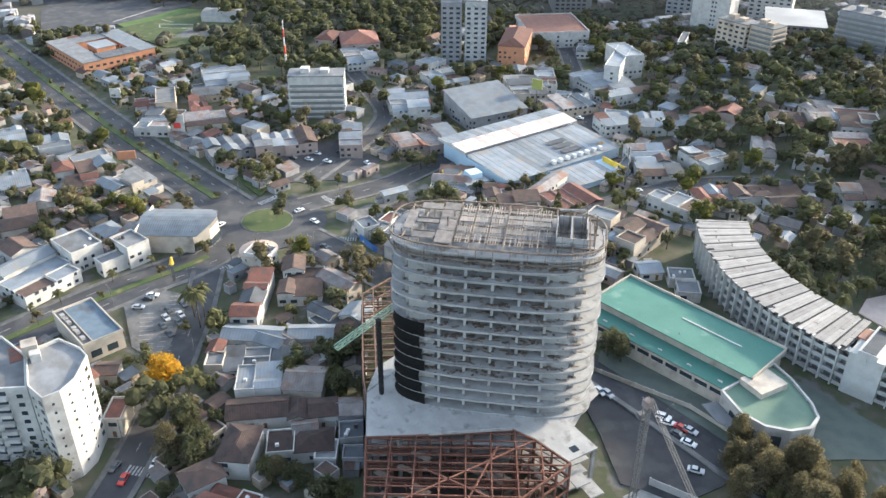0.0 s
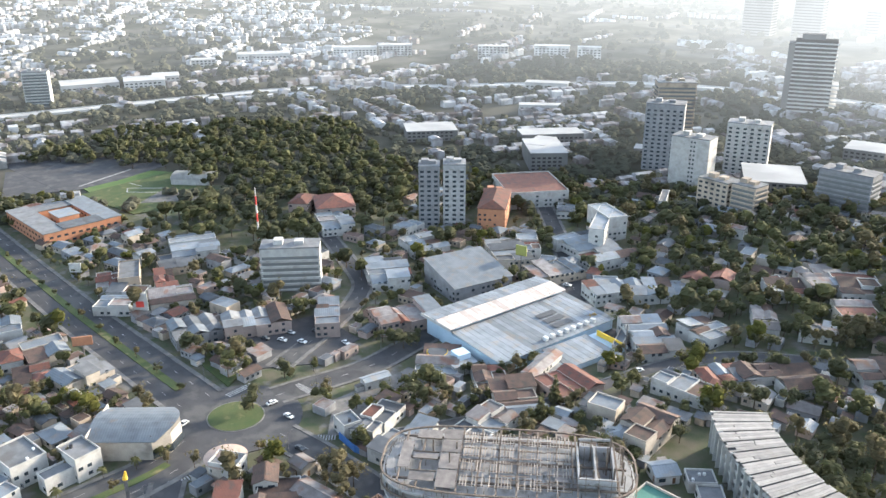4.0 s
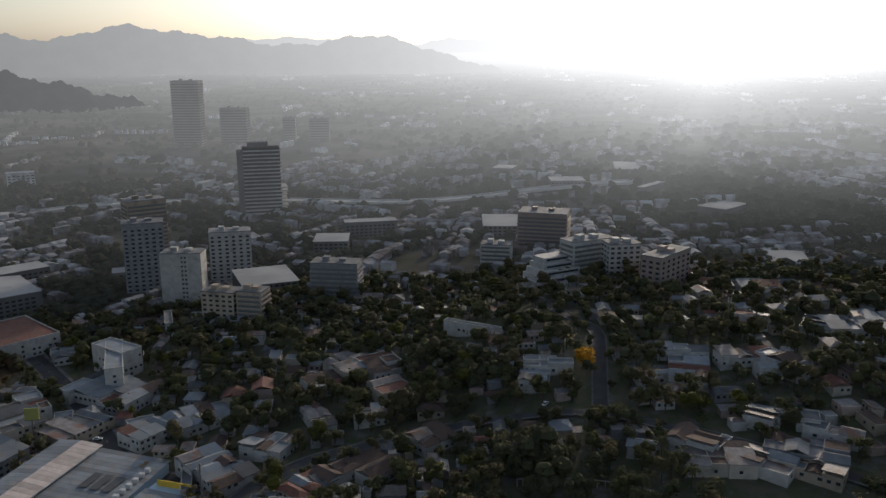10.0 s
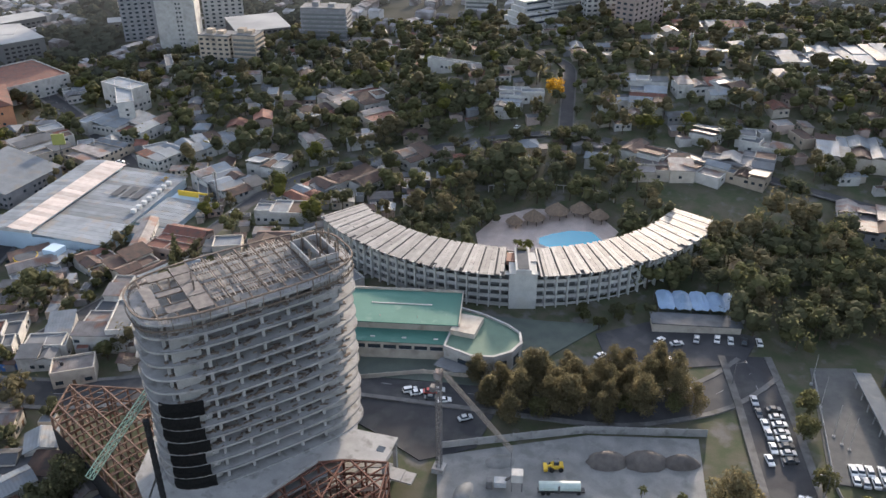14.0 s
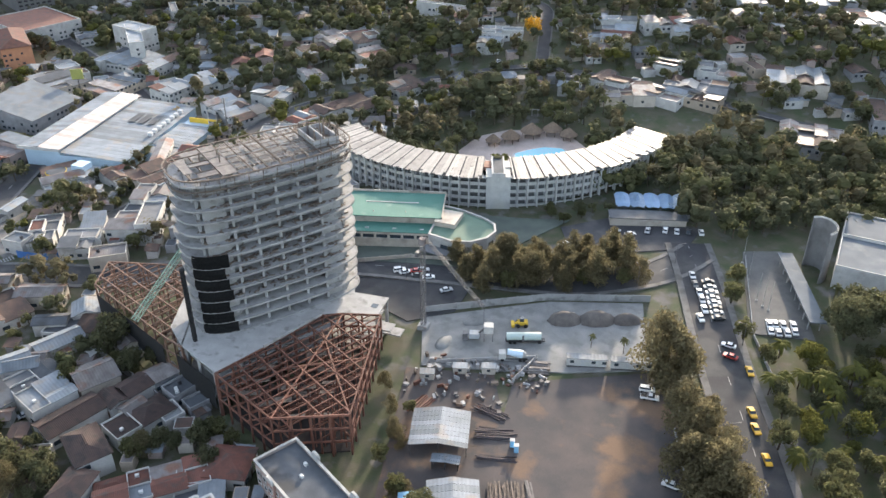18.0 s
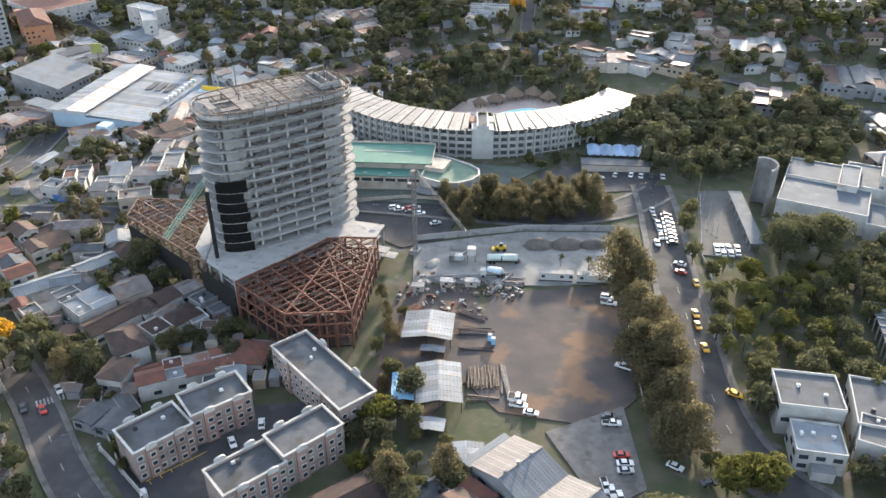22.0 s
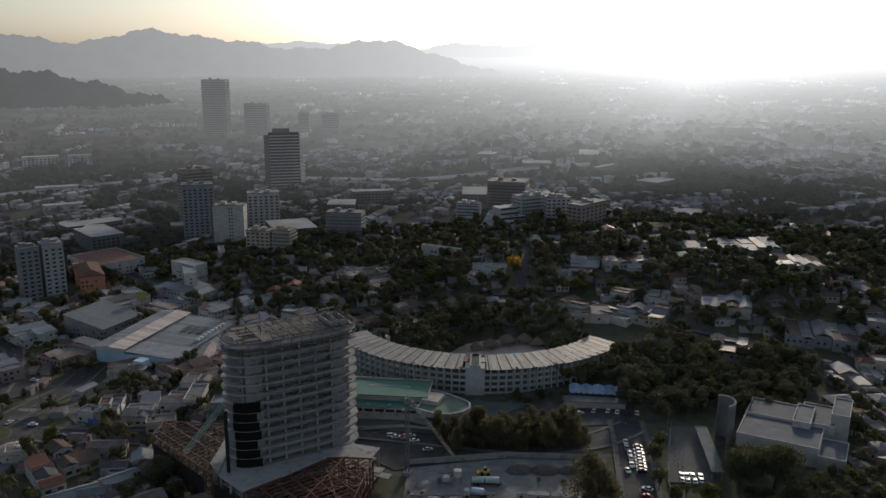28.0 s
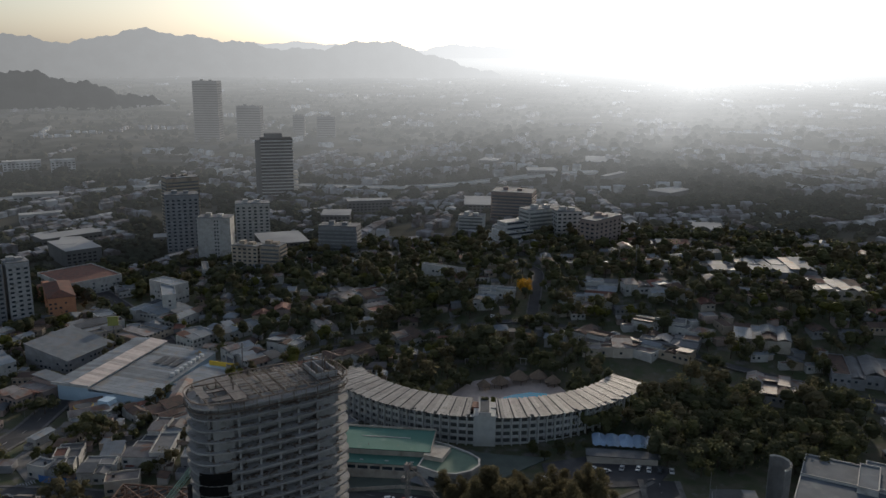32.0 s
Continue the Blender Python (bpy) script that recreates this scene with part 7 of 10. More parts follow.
def tree(name, label, seed, r, h, leaf, count, size, kind="broad", group=""):
    ob = thing(name, pose(0, 0, 0), label, "tree", group)
    q = random.Random(seed)
    bm = bmesh.new()
    if kind == "feather":
        blobs = []
        for k in range(30):
            z = h * (0.18 + 0.8 * k / 30)
            reach = r * (1.0 - (k / 30) ** 2.4) * q.uniform(0.25, 0.8) * (0.7 + 0.3 * min(1, k / 6))
            a = q.uniform(0, math.tau)
            blobs.append((reach * math.cos(a), reach * math.sin(a), z, r * q.uniform(0.26, 0.42) * (1.1 - 0.45 * k / 30)))
        add_rod(bm, (0, 0, -1), (0, 0, h * 0.9), 0.035 * h * 0.5, 0.05)
    elif kind == "spire":
        blobs = [(q.uniform(-0.2, 0.2), q.uniform(-0.2, 0.2), h * (0.12 + 0.86 * k / 14), r * (1.05 - k / 15)) for k in range(14)]
        add_rod(bm, (0, 0, -1), (0, 0, h * 0.9), 0.25, 0.05)
    else:
        blobs = broad_blobs(seed, r, h)
        add_rod(bm, (0, 0, -1), (0.1 * r, 0, h * 0.45), 0.03 * h + 0.08, 0.02 * h + 0.05)
        for b in blobs[1:8]:
            add_rod(bm, (0.1 * r, 0, h * 0.38), b[:3], 0.016 * h + 0.03, 0.04, 5)
    part("trunk", bm, BARK, ob)
    crown_ob = new("crown", leaf_mesh("crown", blobs, count, size, leaf, seed))
    crown_ob.parent = ob
    return ob


def palm(name, label, seed, h, spread, leaf=LEAF):
    ob = thing(name, pose(0, 0, 0), label, "palm")
    q = random.Random(seed)
    part("trunk", rod((0, 0, -1), (0.3, 0.2, h), 0.22, 0.14, 8), BARK, ob)
    bm = bmesh.new()
    for k in range(18):
        a, up = k * math.tau / 18 + q.uniform(-0.2, 0.2), q.uniform(-0.2, 0.9)
        last = None
        for s in range(6):
            f = s / 5
            rr, zz = spread * f * (0.9 if up > 0.5 else 1), h + spread * (up * f - 0.9 * f * f)
            wd = 0.5 * spread * 0.35 * math.sin(math.pi * min(1, f * 0.85 + 0.12))
            c = Vector((0.3 + rr * math.cos(a), 0.2 + rr * math.sin(a), zz))
            side = Vector((-math.sin(a), math.cos(a), -0.35)) * wd
            side2 = Vector((math.sin(a), -math.cos(a), -0.35)) * wd
            row = [bm.verts.new(c + side), bm.verts.new(c), bm.verts.new(c + side2)]
            if last:
                bm.faces.new((last[0], last[1], row[1], row[0]))
                bm.faces.new((last[1], last[2], row[2], row[1]))
            last = row
    part("fronds", bm, leaf, ob)
    return ob


FAR_AWAY = pose(0, -4000, -300)
KINDS = {
    "green": [tree("broadleaf_tree", "leafy green street tree with a rounded crown", 1, 4.6, 8.5, LEAF, 1250, 0.46), tree("broadleaf_tree", "leafy green garden tree with an uneven crown", 2, 4.2, 7.5, LEAF, 1150, 0.46)],
    "dark": [tree("broadleaf_tree", "dark green tree with a dense broad crown", 3, 5.0, 9.5, LEAF_DARK, 1350, 0.48), tree("broadleaf_tree", "dark green tree with a ragged crown", 4, 4.4, 8.5, LEAF_DARK, 1250, 0.48)],
    "olive": [tree("feathery_pine", "tall feathery olive-brown she-oak tree", 5, 5.6, 12.5, LEAF_OLIVE, 3600, 0.3, "feather"), tree("feathery_pine", "feathery olive she-oak tree with drooping sprays", 6, 5.2, 11.0, LEAF_OLIVE, 3300, 0.3, "feather")],
    "giant": [tree("broadleaf_tree", "very large dark green tree with heavy boughs", 14, 10.5, 16.0, LEAF_DARK, 6500, 0.5)],
    "lime": [tree("broadleaf_tree", "bright lime-green tree with a low round crown", 7, 5.0, 7.0, LEAF_LIME, 1100, 0.5)],
    "gold": [tree("golden_tree", "tree covered with golden yellow blossom", 8, 5.0, 9.0, LEAF_YELLOW, 1000, 0.5)],
    "spire": [tree("cypress", "slim dark green cypress", 9, 2.0, 12.0, LEAF_DARK, 700, 0.45, "spire")],
    "palm": [palm("palm", "tall slender palm with drooping fronds", 10, 11.0, 3.2), palm("palm", "palm with a full crown of green fronds", 12, 7.5, 3.4)],
    "gold_palm": [palm("palm", "broad palm with sunlit yellow-green fronds", 13, 6.5, 4.2, LEAF_LIME)],
}
FIRST = {}
TREES, JOINED = [], []


def plant(kind, x, y, size=1.0, q=random.Random(21)):
    """A tree of a kind at a place; size scales the whole tree."""
    pick = q.randrange(len(KINDS[kind]))
    base = KINDS[kind][pick]
    m = pose(x, y, ground_height(x, y) - 0.1, 0, 0, q.uniform(0, 360)) @ Matrix.Scale(size * q.uniform(0.9, 1.1), 4)
    TREES.append((x, y, 3.0 * size))
    if kind not in ("palm", "gold_palm", "spire", "gold", "giant") and math.hypot(x - 50, y + 20) > 130:
        JOINED.append((kind, x, y, size))
        return None
    if (kind, pick) not in FIRST:
        FIRST[(kind, pick)] = base
        base.matrix_basis = m
        return base
    ob = base.copy()
    scene.collection.objects.link(ob)
    for child in base.children:
        c = child.copy()
        scene.collection.objects.link(c)
        c.parent = ob
    ob.matrix_basis = m
    return ob


# single trees: kind, x, y, size
plant("gold", -89.3, -65.1, 1.3)
plant("gold", -15.3, 270.4, 1.15)
plant("olive", -114.8, 8.0, 0.95)
plant("olive", -122.6, 5.9, 0.7)
plant("green", -108.1, -71.4, 1.2)
plant("dark", -101.7, -68.4, 1.1)
plant("dark", -74.5, -70.8, 1.5)
plant("dark", -69.6, -64.1, 1.3)
plant("dark", -63.1, -102.2, 1.6)
plant("green", -211.9, -69.2, 1.2)
plant("green", -215.2, -78.1, 0.7)
plant("olive", -239.9, -90.9, 0.5)
plant("dark", -32.3, 57.7, 1.0)
plant("dark", -36.5, 56.1, .9)
plant("dark", -77.1, 115.4, .9)
plant("spire", -122.2, 97.6, 1.2)
plant("olive", -116.0, 98.7, .6)
plant("green", -161.0, 106.8, .9)
plant("green", -161.8, 66.7, 1.1)
plant("dark", -199.1, 74.8, 1.2)
plant("olive", -152.5, 71.2, .5)
plant("green", -142.4, 81.8, .7)
plant("gold", -172.7, 158.6, .8)
plant("dark", -171.9, 200.4, 1.3)
plant("dark", -156.9, 194.2, 1.3)
plant("spire", -163.0, 208.7, .7)
plant("green", -117.5, 165.9, 1.1)
plant("dark", -180.9, 1.2, 1.1)
plant("palm", -116.4, -49.0, 1.3)
plant("palm", -123.8, -49.1, 1.25)
plant("palm", -122.3, -46.2, 1.2)
plant("palm", -56.8, -65.4, 1)
plant("green", -115.4, -53.9, .5)
plant("dark", -236.7, -7.0, 1.3)
plant("green", -225.2, 1.5, 1.0)
plant("olive", -154.6, -27.7, .6)
plant("olive", -152.7, -6.2, .5)
plant("green", -165.9, -35.5, .6)
plant("palm", -176.8, -76.9, .5)
plant("palm", -164.5, -54.8, .5)
plant("palm", -163.6, -44.6, .6)
plant("palm", -159.5, -69.7, .6)
plant("palm", -153.1, -87.6, .7)
plant("palm", -147.1, -97.2, .6)
plant("dark", -293.6, 90.9, 1.3)
plant("green", -275.4, 77.8, 1.2)
plant("green", -278.1, 92.5, 1.2)
plant("dark", -382.0, 69.7, 1.3)
plant("olive", -299.9, 88.5, .6)
plant("dark", -431.1, 58.7, 1.8)
plant("dark", -413.9, 63.1, 1.7)
plant("green", -421.9, 48.3, 1.6)
plant("dark", -334.2, -80.3, 1.2)
plant("dark", -366.1, -88.6, 1.5)
plant("dark", -372.6, -82.5, 1.5)
plant("green", -320.6, -70.9, 1)
plant("dark", -80.4, -20.3, 1.0)
plant("dark", -75.3, -16.7, 1.2)
plant("dark", -75.8, -11.8, 1.2)
plant("green", -69.0, -22.0, .8)
plant("dark", -59.8, -15.9, .8)
plant("green", -40.3, -49.9, .8)
plant("dark", -35.6, -45.4, .8)
plant("dark", -62.6, -103.1, 1.3)
plant("dark", -58.9, -112.7, 1.2)
plant("dark", -35.9, -118.3, 1.2)
plant("green", -37.2, -122.3, 1.0)
plant("green", -80.9, -60.7, 1.3)
plant("dark", -82.7, -72.3, 1.4)
plant("palm", -69.4, -65.8, 1)
plant("gold", -93.9, -65.3, 1.1)
plant("green", 3.7, -88.6, .5)
plant("green", 20.1, -108.6, .8)
plant("gold_palm", 42.0, -96.6, .9)
plant("dark", 52.0, -84.6, 1.0)
plant("green", 46.2, -78.9, .9)
plant("green", 52.6, -79.6, .7)
plant("olive", 25.4, -113.3, .4)
plant("dark", 11.7, -128.8, 1)
plant("lime", 39.1, -117.3, .5)
plant("green", 44.0, -120.7, .8)
plant("dark", 36.3, -115.2, .6)
plant("dark", 37.1, -56.9, .8)
plant("green", 43.2, -58.2, .9)
plant("olive", 31.9, -39.6, .5)
plant("green", 37.0, -44.7, .7)
plant("giant", 112.5, -82.5, 1.0)
plant("dark", 119.0, -91.0, 1.2)
plant("lime", 124.6, -55.5, 1.2)
plant("lime", 133.6, -52.6, 1.25)
plant("lime", 128.9, -51.6, 1)
plant("green", 120.2, -50.6, .7)
plant("lime", 134.8, -85.2, 1.3)
plant("lime", 148.3, -86.4, 1.5)
plant("green", 152.2, -81.4, 1.5)
plant("green", 156.1, -76.2, 1.3)
plant("palm", 161.3, -75.4, .7)
plant("gold_palm", 153.6, -43.6, .7)
plant("lime", 173.7, -79.7, 1.3)
plant("green", 92.1, -84.5, .6)
plant("dark", 90.8, -91.3, .7)
plant("green", 121.1, -93.6, .8)
plant("lime", 124.8, -96.1, .9)
plant("olive", 89.1, 19.4, 2.10)
plant("olive", 84.6, 22.1, 1.68)
plant("olive", 93.7, 0.5, 1.44)
plant("olive", 98.9, -7.0, 1.62)
plant("olive", 97.0, -16.3, 1.68)
plant("olive", 103.7, -20.2, 1.80)
plant("olive", 107.5, -26.7, 1.68)
plant("olive", 104.4, -11.8, 1.44)
plant("olive", 100.6, 7.6, 0.96)
plant("olive", 108.5, -36.3, 1.56)
plant("olive", 114.8, -45.6, 1.56)
plant("olive", 109.3, -47.4, 1.44)
plant("olive", 104.3, -25.4, 1.44)
plant("dark", 37.8, -46.5, 1.0)
plant("green", 29.8, -40.0, .7)
plant("olive", 17.0, -12.8, .5)
plant("olive", 11.4, -3.9, .5)
plant("green", 21.1, -30.8, .6)
plant("palm", 74.0, 30.4, .5)
plant("palm", 64.3, 30.4, .45)
plant("gold_palm", 115.0, 24.9, .9)
plant("gold_palm", 122.7, 30.0, .9)
plant("gold_palm", 128.8, 29.2, 1)
plant("gold_palm", 136.6, 34.2, 1)
plant("gold_palm", 142.4, 30.7, 1)
plant("gold_palm", 148.0, 37.6, 1.1)
plant("lime", 125.8, 42.1, 1.0)
plant("gold_palm", 117.7, 42.5, .8)
plant("giant", 136.0, 57.0, 0.8)
plant("giant", 148.0, 60.0, 0.95)
plant("dark", 140.5, 68.0, 1.3)
plant("green", 114.5, 38.7, .8)
plant("green", 117.8, 3.6, .9)
plant("gold_palm", 121.5, -1.9, .8)
plant("palm", 125.7, -2.7, .7)
plant("green", 131.1, -3.0, .8)
plant("green", 107.4, 48.5, .8)
plant("green", 102.8, 66.9, .9)
plant("green", 103.9, 78.1, .9)
plant("palm", 132.8, 72.4, .8)
plant("gold_palm", 1.1, 142.4, .6)
plant("gold_palm", 5.2, 142.8, .6)
plant("green", 40.8, 158.3, 1.3)
plant("green", 43.5, 160.7, 1.2)
plant("olive", -64.0, 139.0, .9)
plant("olive", -55.3, 146.6, .9)
plant("dark", -43.8, 148.0, 1.2)
plant("spire", -113.0, 83.9, 1.2)
plant("dark", -32.5, 149.3, 1.3)
plant("green", -20.6, 148.5, 1)
plant("dark", -78.7, 154.1, 1.2)
plant("dark", -70.7, 164.5, 1.2)
plant("dark", -91.9, 270.5, 1.5)
plant("dark", -62.6, 251.0, 1.5)
plant("spire", 44.3, 328.4, 1.6)
plant("dark", -143.0, 200.5, 1.4)
plant("dark", -151.0, 199.6, 1.3)
plant("dark", -20.8, 198.8, 1.8)
plant("dark", -32.5, 193.8, 1.8)
plant("dark", -11.0, 193.4, 1.7)
plant("dark", 86.3, 287.3, 1.4)
plant("dark", -592.8, 45.2, 1.5)
plant("dark", -543.5, 96.8, 1.8)
plant("dark", -418.6, 48.7, 1.8)

plant("green", -161.4, 34.8, .8)
plant("green", -165.2, 48.1, .7)
plant("green", -166.8, 59.6, .7)
plant("olive", -100.1, 43.0, .9)
plant("olive", -109.7, 64.9, .6)
plant("dark", -166.9, 68.3, .9)
plant("olive", -150.2, 61.0, .6)
plant("olive", -146.7, 64.7, .6)
plant("olive", -125.8, 12.1, 1.0)
plant("olive", -118.0, 13.4, .9)
plant("olive", -128.5, 8.0, .8)
plant("green", -157.8, 113.7, .8)
plant("green", -204.1, 73.1, .9)
plant("dark", -200.5, 81.3, .7)
plant("dark", 40.0, 163.5, 1.4)
plant("dark", -19.5, 202.6, 1.6)
plant("dark", -25.6, 193.8, 1.5)
plant("green", -53.7, 180.1, 1.3)
plant("green", -63.4, 174.0, 1.1)

# ---- woods and gardens ----
def wood(outline, gap, kinds, low, high, seed, streets=True):
    q = random.Random(seed)
    xs, ys = [p[0] for p in outline], [p[1] for p in outline]
    x = min(xs)
    while x < max(xs):
        y = min(ys)
        while y < max(ys):
            px, py = x + q.uniform(-0.5, 0.5) * gap, y + q.uniform(-0.5, 0.5) * gap
            if inside(px, py, outline) and clear(px, py, 1.0, streets):
                plant(q.choice(kinds), px, py, q.uniform(low, high))
            y += gap
        x += gap


CELLS, ROAD_CELLS, SEEN = {}, {}, [0]
for sides, half in ROADS:
    for s in sides:
        for i in range(-2, 3):
            for j in range(-2, 3):
                ROAD_CELLS.setdefault((int(s[0] // 10) + i, int(s[1] // 10) + j), []).append((s[0], s[1], half))


def clear(x, y, r, streets=True):
    """True where nothing built stands and no street runs."""
    while SEEN[0] < len(TAKEN):
        hx, hy, hr = TAKEN[SEEN[0]]
        SEEN[0] += 1
        n = int((hr + 12) // 20) + 1
        for i in range(-n, n + 1):
            for j in range(-n, n + 1):
                CELLS.setdefault((int(hx // 20) + i, int(hy // 20) + j), []).append((hx, hy, hr))
    for hx, hy, hr in CELLS.get((int(x // 20), int(y // 20)), ()):
        if (hx - x) ** 2 + (hy - y) ** 2 < (hr * 0.8 + r) ** 2:
            return False
    if streets:
        for sx, sy, half in ROAD_CELLS.get((int(x // 10), int(y // 10)), ()):
            if (sx - x) ** 2 + (sy - y) ** 2 < (half + r + 1.5) ** 2:
                return False
    return True


TAKEN += [(-6, -98, 11), (-4, -84, 7), (6, -68, 7), (-522, 30, 46), (-492, 22, 26), (-575, -25, 44), (-535, -36, 30), (12, 156, 16), (130, 90, 8), (70, 124, 12), (-30, 79, 24), (12, 108, 8)]
wood([(48, 128), (80, 182), (165, 203), (168, 160), (150, 120), (126, 122), (100, 106)], 7.2, ["dark", "green", "dark", "green", "olive"], 0.9, 1.5, 31)
wood([(8, 63), (66, 90), (76, 66), (24, 44)], 5.9, ["olive", "olive", "olive", "green"], 0.75, 1.1, 32, False)
wood([(114, 26), (150, 58), (155, 12), (128, -6), (118, 10)], 6.0, ["green", "dark", "gold_palm", "lime"], 0.5, 0.9, 33)
wood([(-52, 140), (-35, 128), (-16, 124), (-16, 176), (36, 178), (44, 150), (56, 176), (30, 212), (-40, 205)], 7.6, ["dark", "green", "olive", "dark", "palm"], 0.8, 1.25, 34)
wood([(-420, 5), (-330, 60), (-345, 155), (-450, 210), (-620, 240), (-680, 50), (-610, -45), (-520, 60), (-455, 80)], 11.5, ["dark", "green", "dark", "green"], 1.0, 1.6, 35)
wood([(-118, 200), (-70, 226), (-30, 250), (-60, 300), (-150, 290), (-165, 230)], 11, ["dark", "green"], 0.9, 1.4, 36)
wood([(-160, 36), (-172, 68), (-166, 70), (-152, 40)], 3.4, ["green", "lime"], 0.42, 0.55, 37)
wood([(18, -8), (24, -8), (36, -50), (28, -52)], 6.5, ["olive", "green"], 0.35, 0.6, 38)
wood([(128, -66), (160, -72), (215, -96), (215, -150), (150, -130), (112, -90)], 9.5, ["green", "dark", "lime", "green"], 0.7, 1.15, 40)
wood([(22, -66), (60, -72), (76, -92), (112, -98), (100, -135), (40, -120), (10, -100)], 8.0, ["green", "dark", "dark", "lime"], 0.5, 0.95, 41)
wood([(-50, -62), (-34, -72), (-14, -92), (-20, -98), (-46, -80)], 5.0, ["green", "dark"], 0.4, 0.7, 42)
wood([(-66, -62), (-52, -52), (-38, -60), (-52, -72)], 5.5, ["dark", "green"], 0.6, 1.0, 43)
wood([(128, -2), (150, 10), (170, 30), (200, 60), (215, 0), (205, -60), (176, -52), (150, -42), (130, -30)], 6.6, ["green", "dark", "green"], 0.7, 1.1, 44)
wood([(148, 24), (150, 46), (166, 74), (190, 84), (196, 40), (180, 20)], 6.5, ["green", "dark", "green"], 0.7, 1.1, 45, False)
wood([(40, 96), (60, 112), (48, 118), (30, 106)], 6.0, ["green", "dark"], 0.4, 0.7, 39)

wood([(-88, -112), (-64, -100), (-40, -119), (-44, -134), (-92, -134)], 6.5, ["dark", "dark", "green"], 0.8, 1.2, 46)

# young trees and shrubs on the middle strips and along the hill streets
q = random.Random(52)
for n, every, low, high, beside in ((0, 3, 0.3, 0.55, 0.0), (2, 3, 0.35, 0.6, 0.0), (8, 2, 0.6, 1.0, 5.0), (6, 2, 0.5, 0.9, 6.2)):
    for k, (x, y, nx, ny) in enumerate(ROADS[n][0][2:-2:every]):
        o = beside * (1 if k % 2 else -1)
        if beside == 0.0 or clear(x + nx * o, y + ny * o, 0.5, False):
            plant(q.choice(("green", "olive", "dark")), x + nx * o + q.uniform(-0.4, 0.4), y + ny * o, q.uniform(low, high))

# town filling: houses in rough rows with trees in the yards between
q = random.Random(77)
PARKING_EDGE = [(-150, -70), (-152, -54), (-138, -46), (-104, -62), (-108, -78), (-116, -92), (-143, -92)]
KEEP_OUT = [
    [(-98, -6), (-96, 22), (-62, 42), (-68, 86), (-82, 128), (-62, 146), (-34, 205), (40, 218), (80, 202), (172, 208), (180, 100), (165, -32), (128, -64), (104, -80), (56, -64), (22, -50), (-28, -34)],
    circle(-178, -6, 30, 16),
    [(-420, 5), (-330, 60), (-345, 155), (-450, 210), (-620, 240), (-680, 50), (-610, -45)],
    [(-250, 2), (-248, 58), (-212, 64), (-200, 30)],
    [(-150, 18), (-184, 34), (-184, 76), (-146, 30)],
    [(-30, -94), (-11, -106), (5, -110), (9, -102), (3, -84), (22, -68), (12, -56), (-2, -62), (-8, -76), (-18, -88)],
]
BEYOND = []
for ring in range(2):
    for i in range(-50, 38):
        for j in range(-20, 54):
            gap = 15.5
            turn = radians(24)
            x = -60 + gap * (i * math.cos(turn) - j * math.sin(turn)) + q.uniform(-4, 4)
            y = 80 + gap * (i * math.sin(turn) + j * math.cos(turn)) + q.uniform(-4, 4)
            dx, dy = x - 90, y + 160
            far, side = math.hypot(dx, dy), math.degrees(math.atan2(-dx, dy))
            if far > 640 or far < 60 or not -24 < side < 104 or any(inside(x, y, k) for k in KEEP_OUT):
                continue
            wooded = 0.8 if (x > 20 and y > 300) else (0.72 if y > 230 else 0.4)
            if q.random() < wooded:
                if clear(x, y, 2.0):
                    plant(q.choice(("dark", "green", "dark", "dark", "green", "green", "lime", "olive")), x, y, q.uniform(0.7, 1.4))
                continue
            w, d = q.uniform(7, 13), q.uniform(6, 10)
            if ring == 0 and clear(x, y, math.hypot(w, d) / 2 * 0.85):
                h, t = q.choice((2.7, 2.9, 3.0, 3.3, 5.4)), q.choice((24, 114)) + q.uniform(-6, 6)
                if far < 330:
                    house(x, y, w, d, h, t, q.choice("ggpfgf"), q.choice("WZOORBBBFFPZ"), q.choice("wcckkggb"), far < 140)
                else:
                    TAKEN.append((x, y, math.hypot(w, d) / 2))
                    BEYOND.append((x, y, w, d, h, t, q.choice("gggppf"), q.choice("WZZOORBBBFFP"), q.choice("wcckggbb")))
            elif clear(x, y, 1.5):
                plant(q.choice(("dark", "green", "dark", "olive", "green")), x, y, q.uniform(0.5, 1.05))

# sheds, annexes and small roofs between the houses, then trees in the yards that are left
def fill(gap, near, far, turn, share, make):
    n = int(700 / gap)
    for i in range(-n, n):
        for j in range(-n, n):
            x = -60 + gap * (i * math.cos(turn) - j * math.sin(turn)) + q.uniform(-0.3, 0.3) * gap
            y = 80 + gap * (i * math.sin(turn) + j * math.cos(turn)) + q.uniform(-0.3, 0.3) * gap
            dx, dy = x - 90, y + 160
            d, side = math.hypot(dx, dy), math.degrees(math.atan2(-dx, dy))
            if near < d < far and -24 < side < 104 and q.random() < share and not any(inside(x, y, k) for k in KEEP_OUT):
                make(x, y, d)


def small_roof(x, y, d):
    w, l = q.uniform(5, 9), q.uniform(4, 6.5)
    if y > 200 and q.random() < 0.42:
        return
    if not clear(x, y, 0.42 * math.hypot(w, l)):
        return
    TAKEN.append((x, y, math.hypot(w, l) / 2))
    BEYOND.append((x, y, w, l, q.choice((2.4, 2.6, 2.8, 3.1)), q.choice((24, 114)) + q.uniform(-5, 5), q.choice("ggsff"), q.choice("WZZOOORBBBFFP"), q.choice("wckkggbb")))


def yard_tree(x, y, d):
    if clear(x, y, 0.4):
        plant(q.choice(("dark", "green", "dark", "dark", "green", "green", "olive")), x, y, q.uniform(0.4, 0.8) * (1.5 if y > 200 else 1.0))


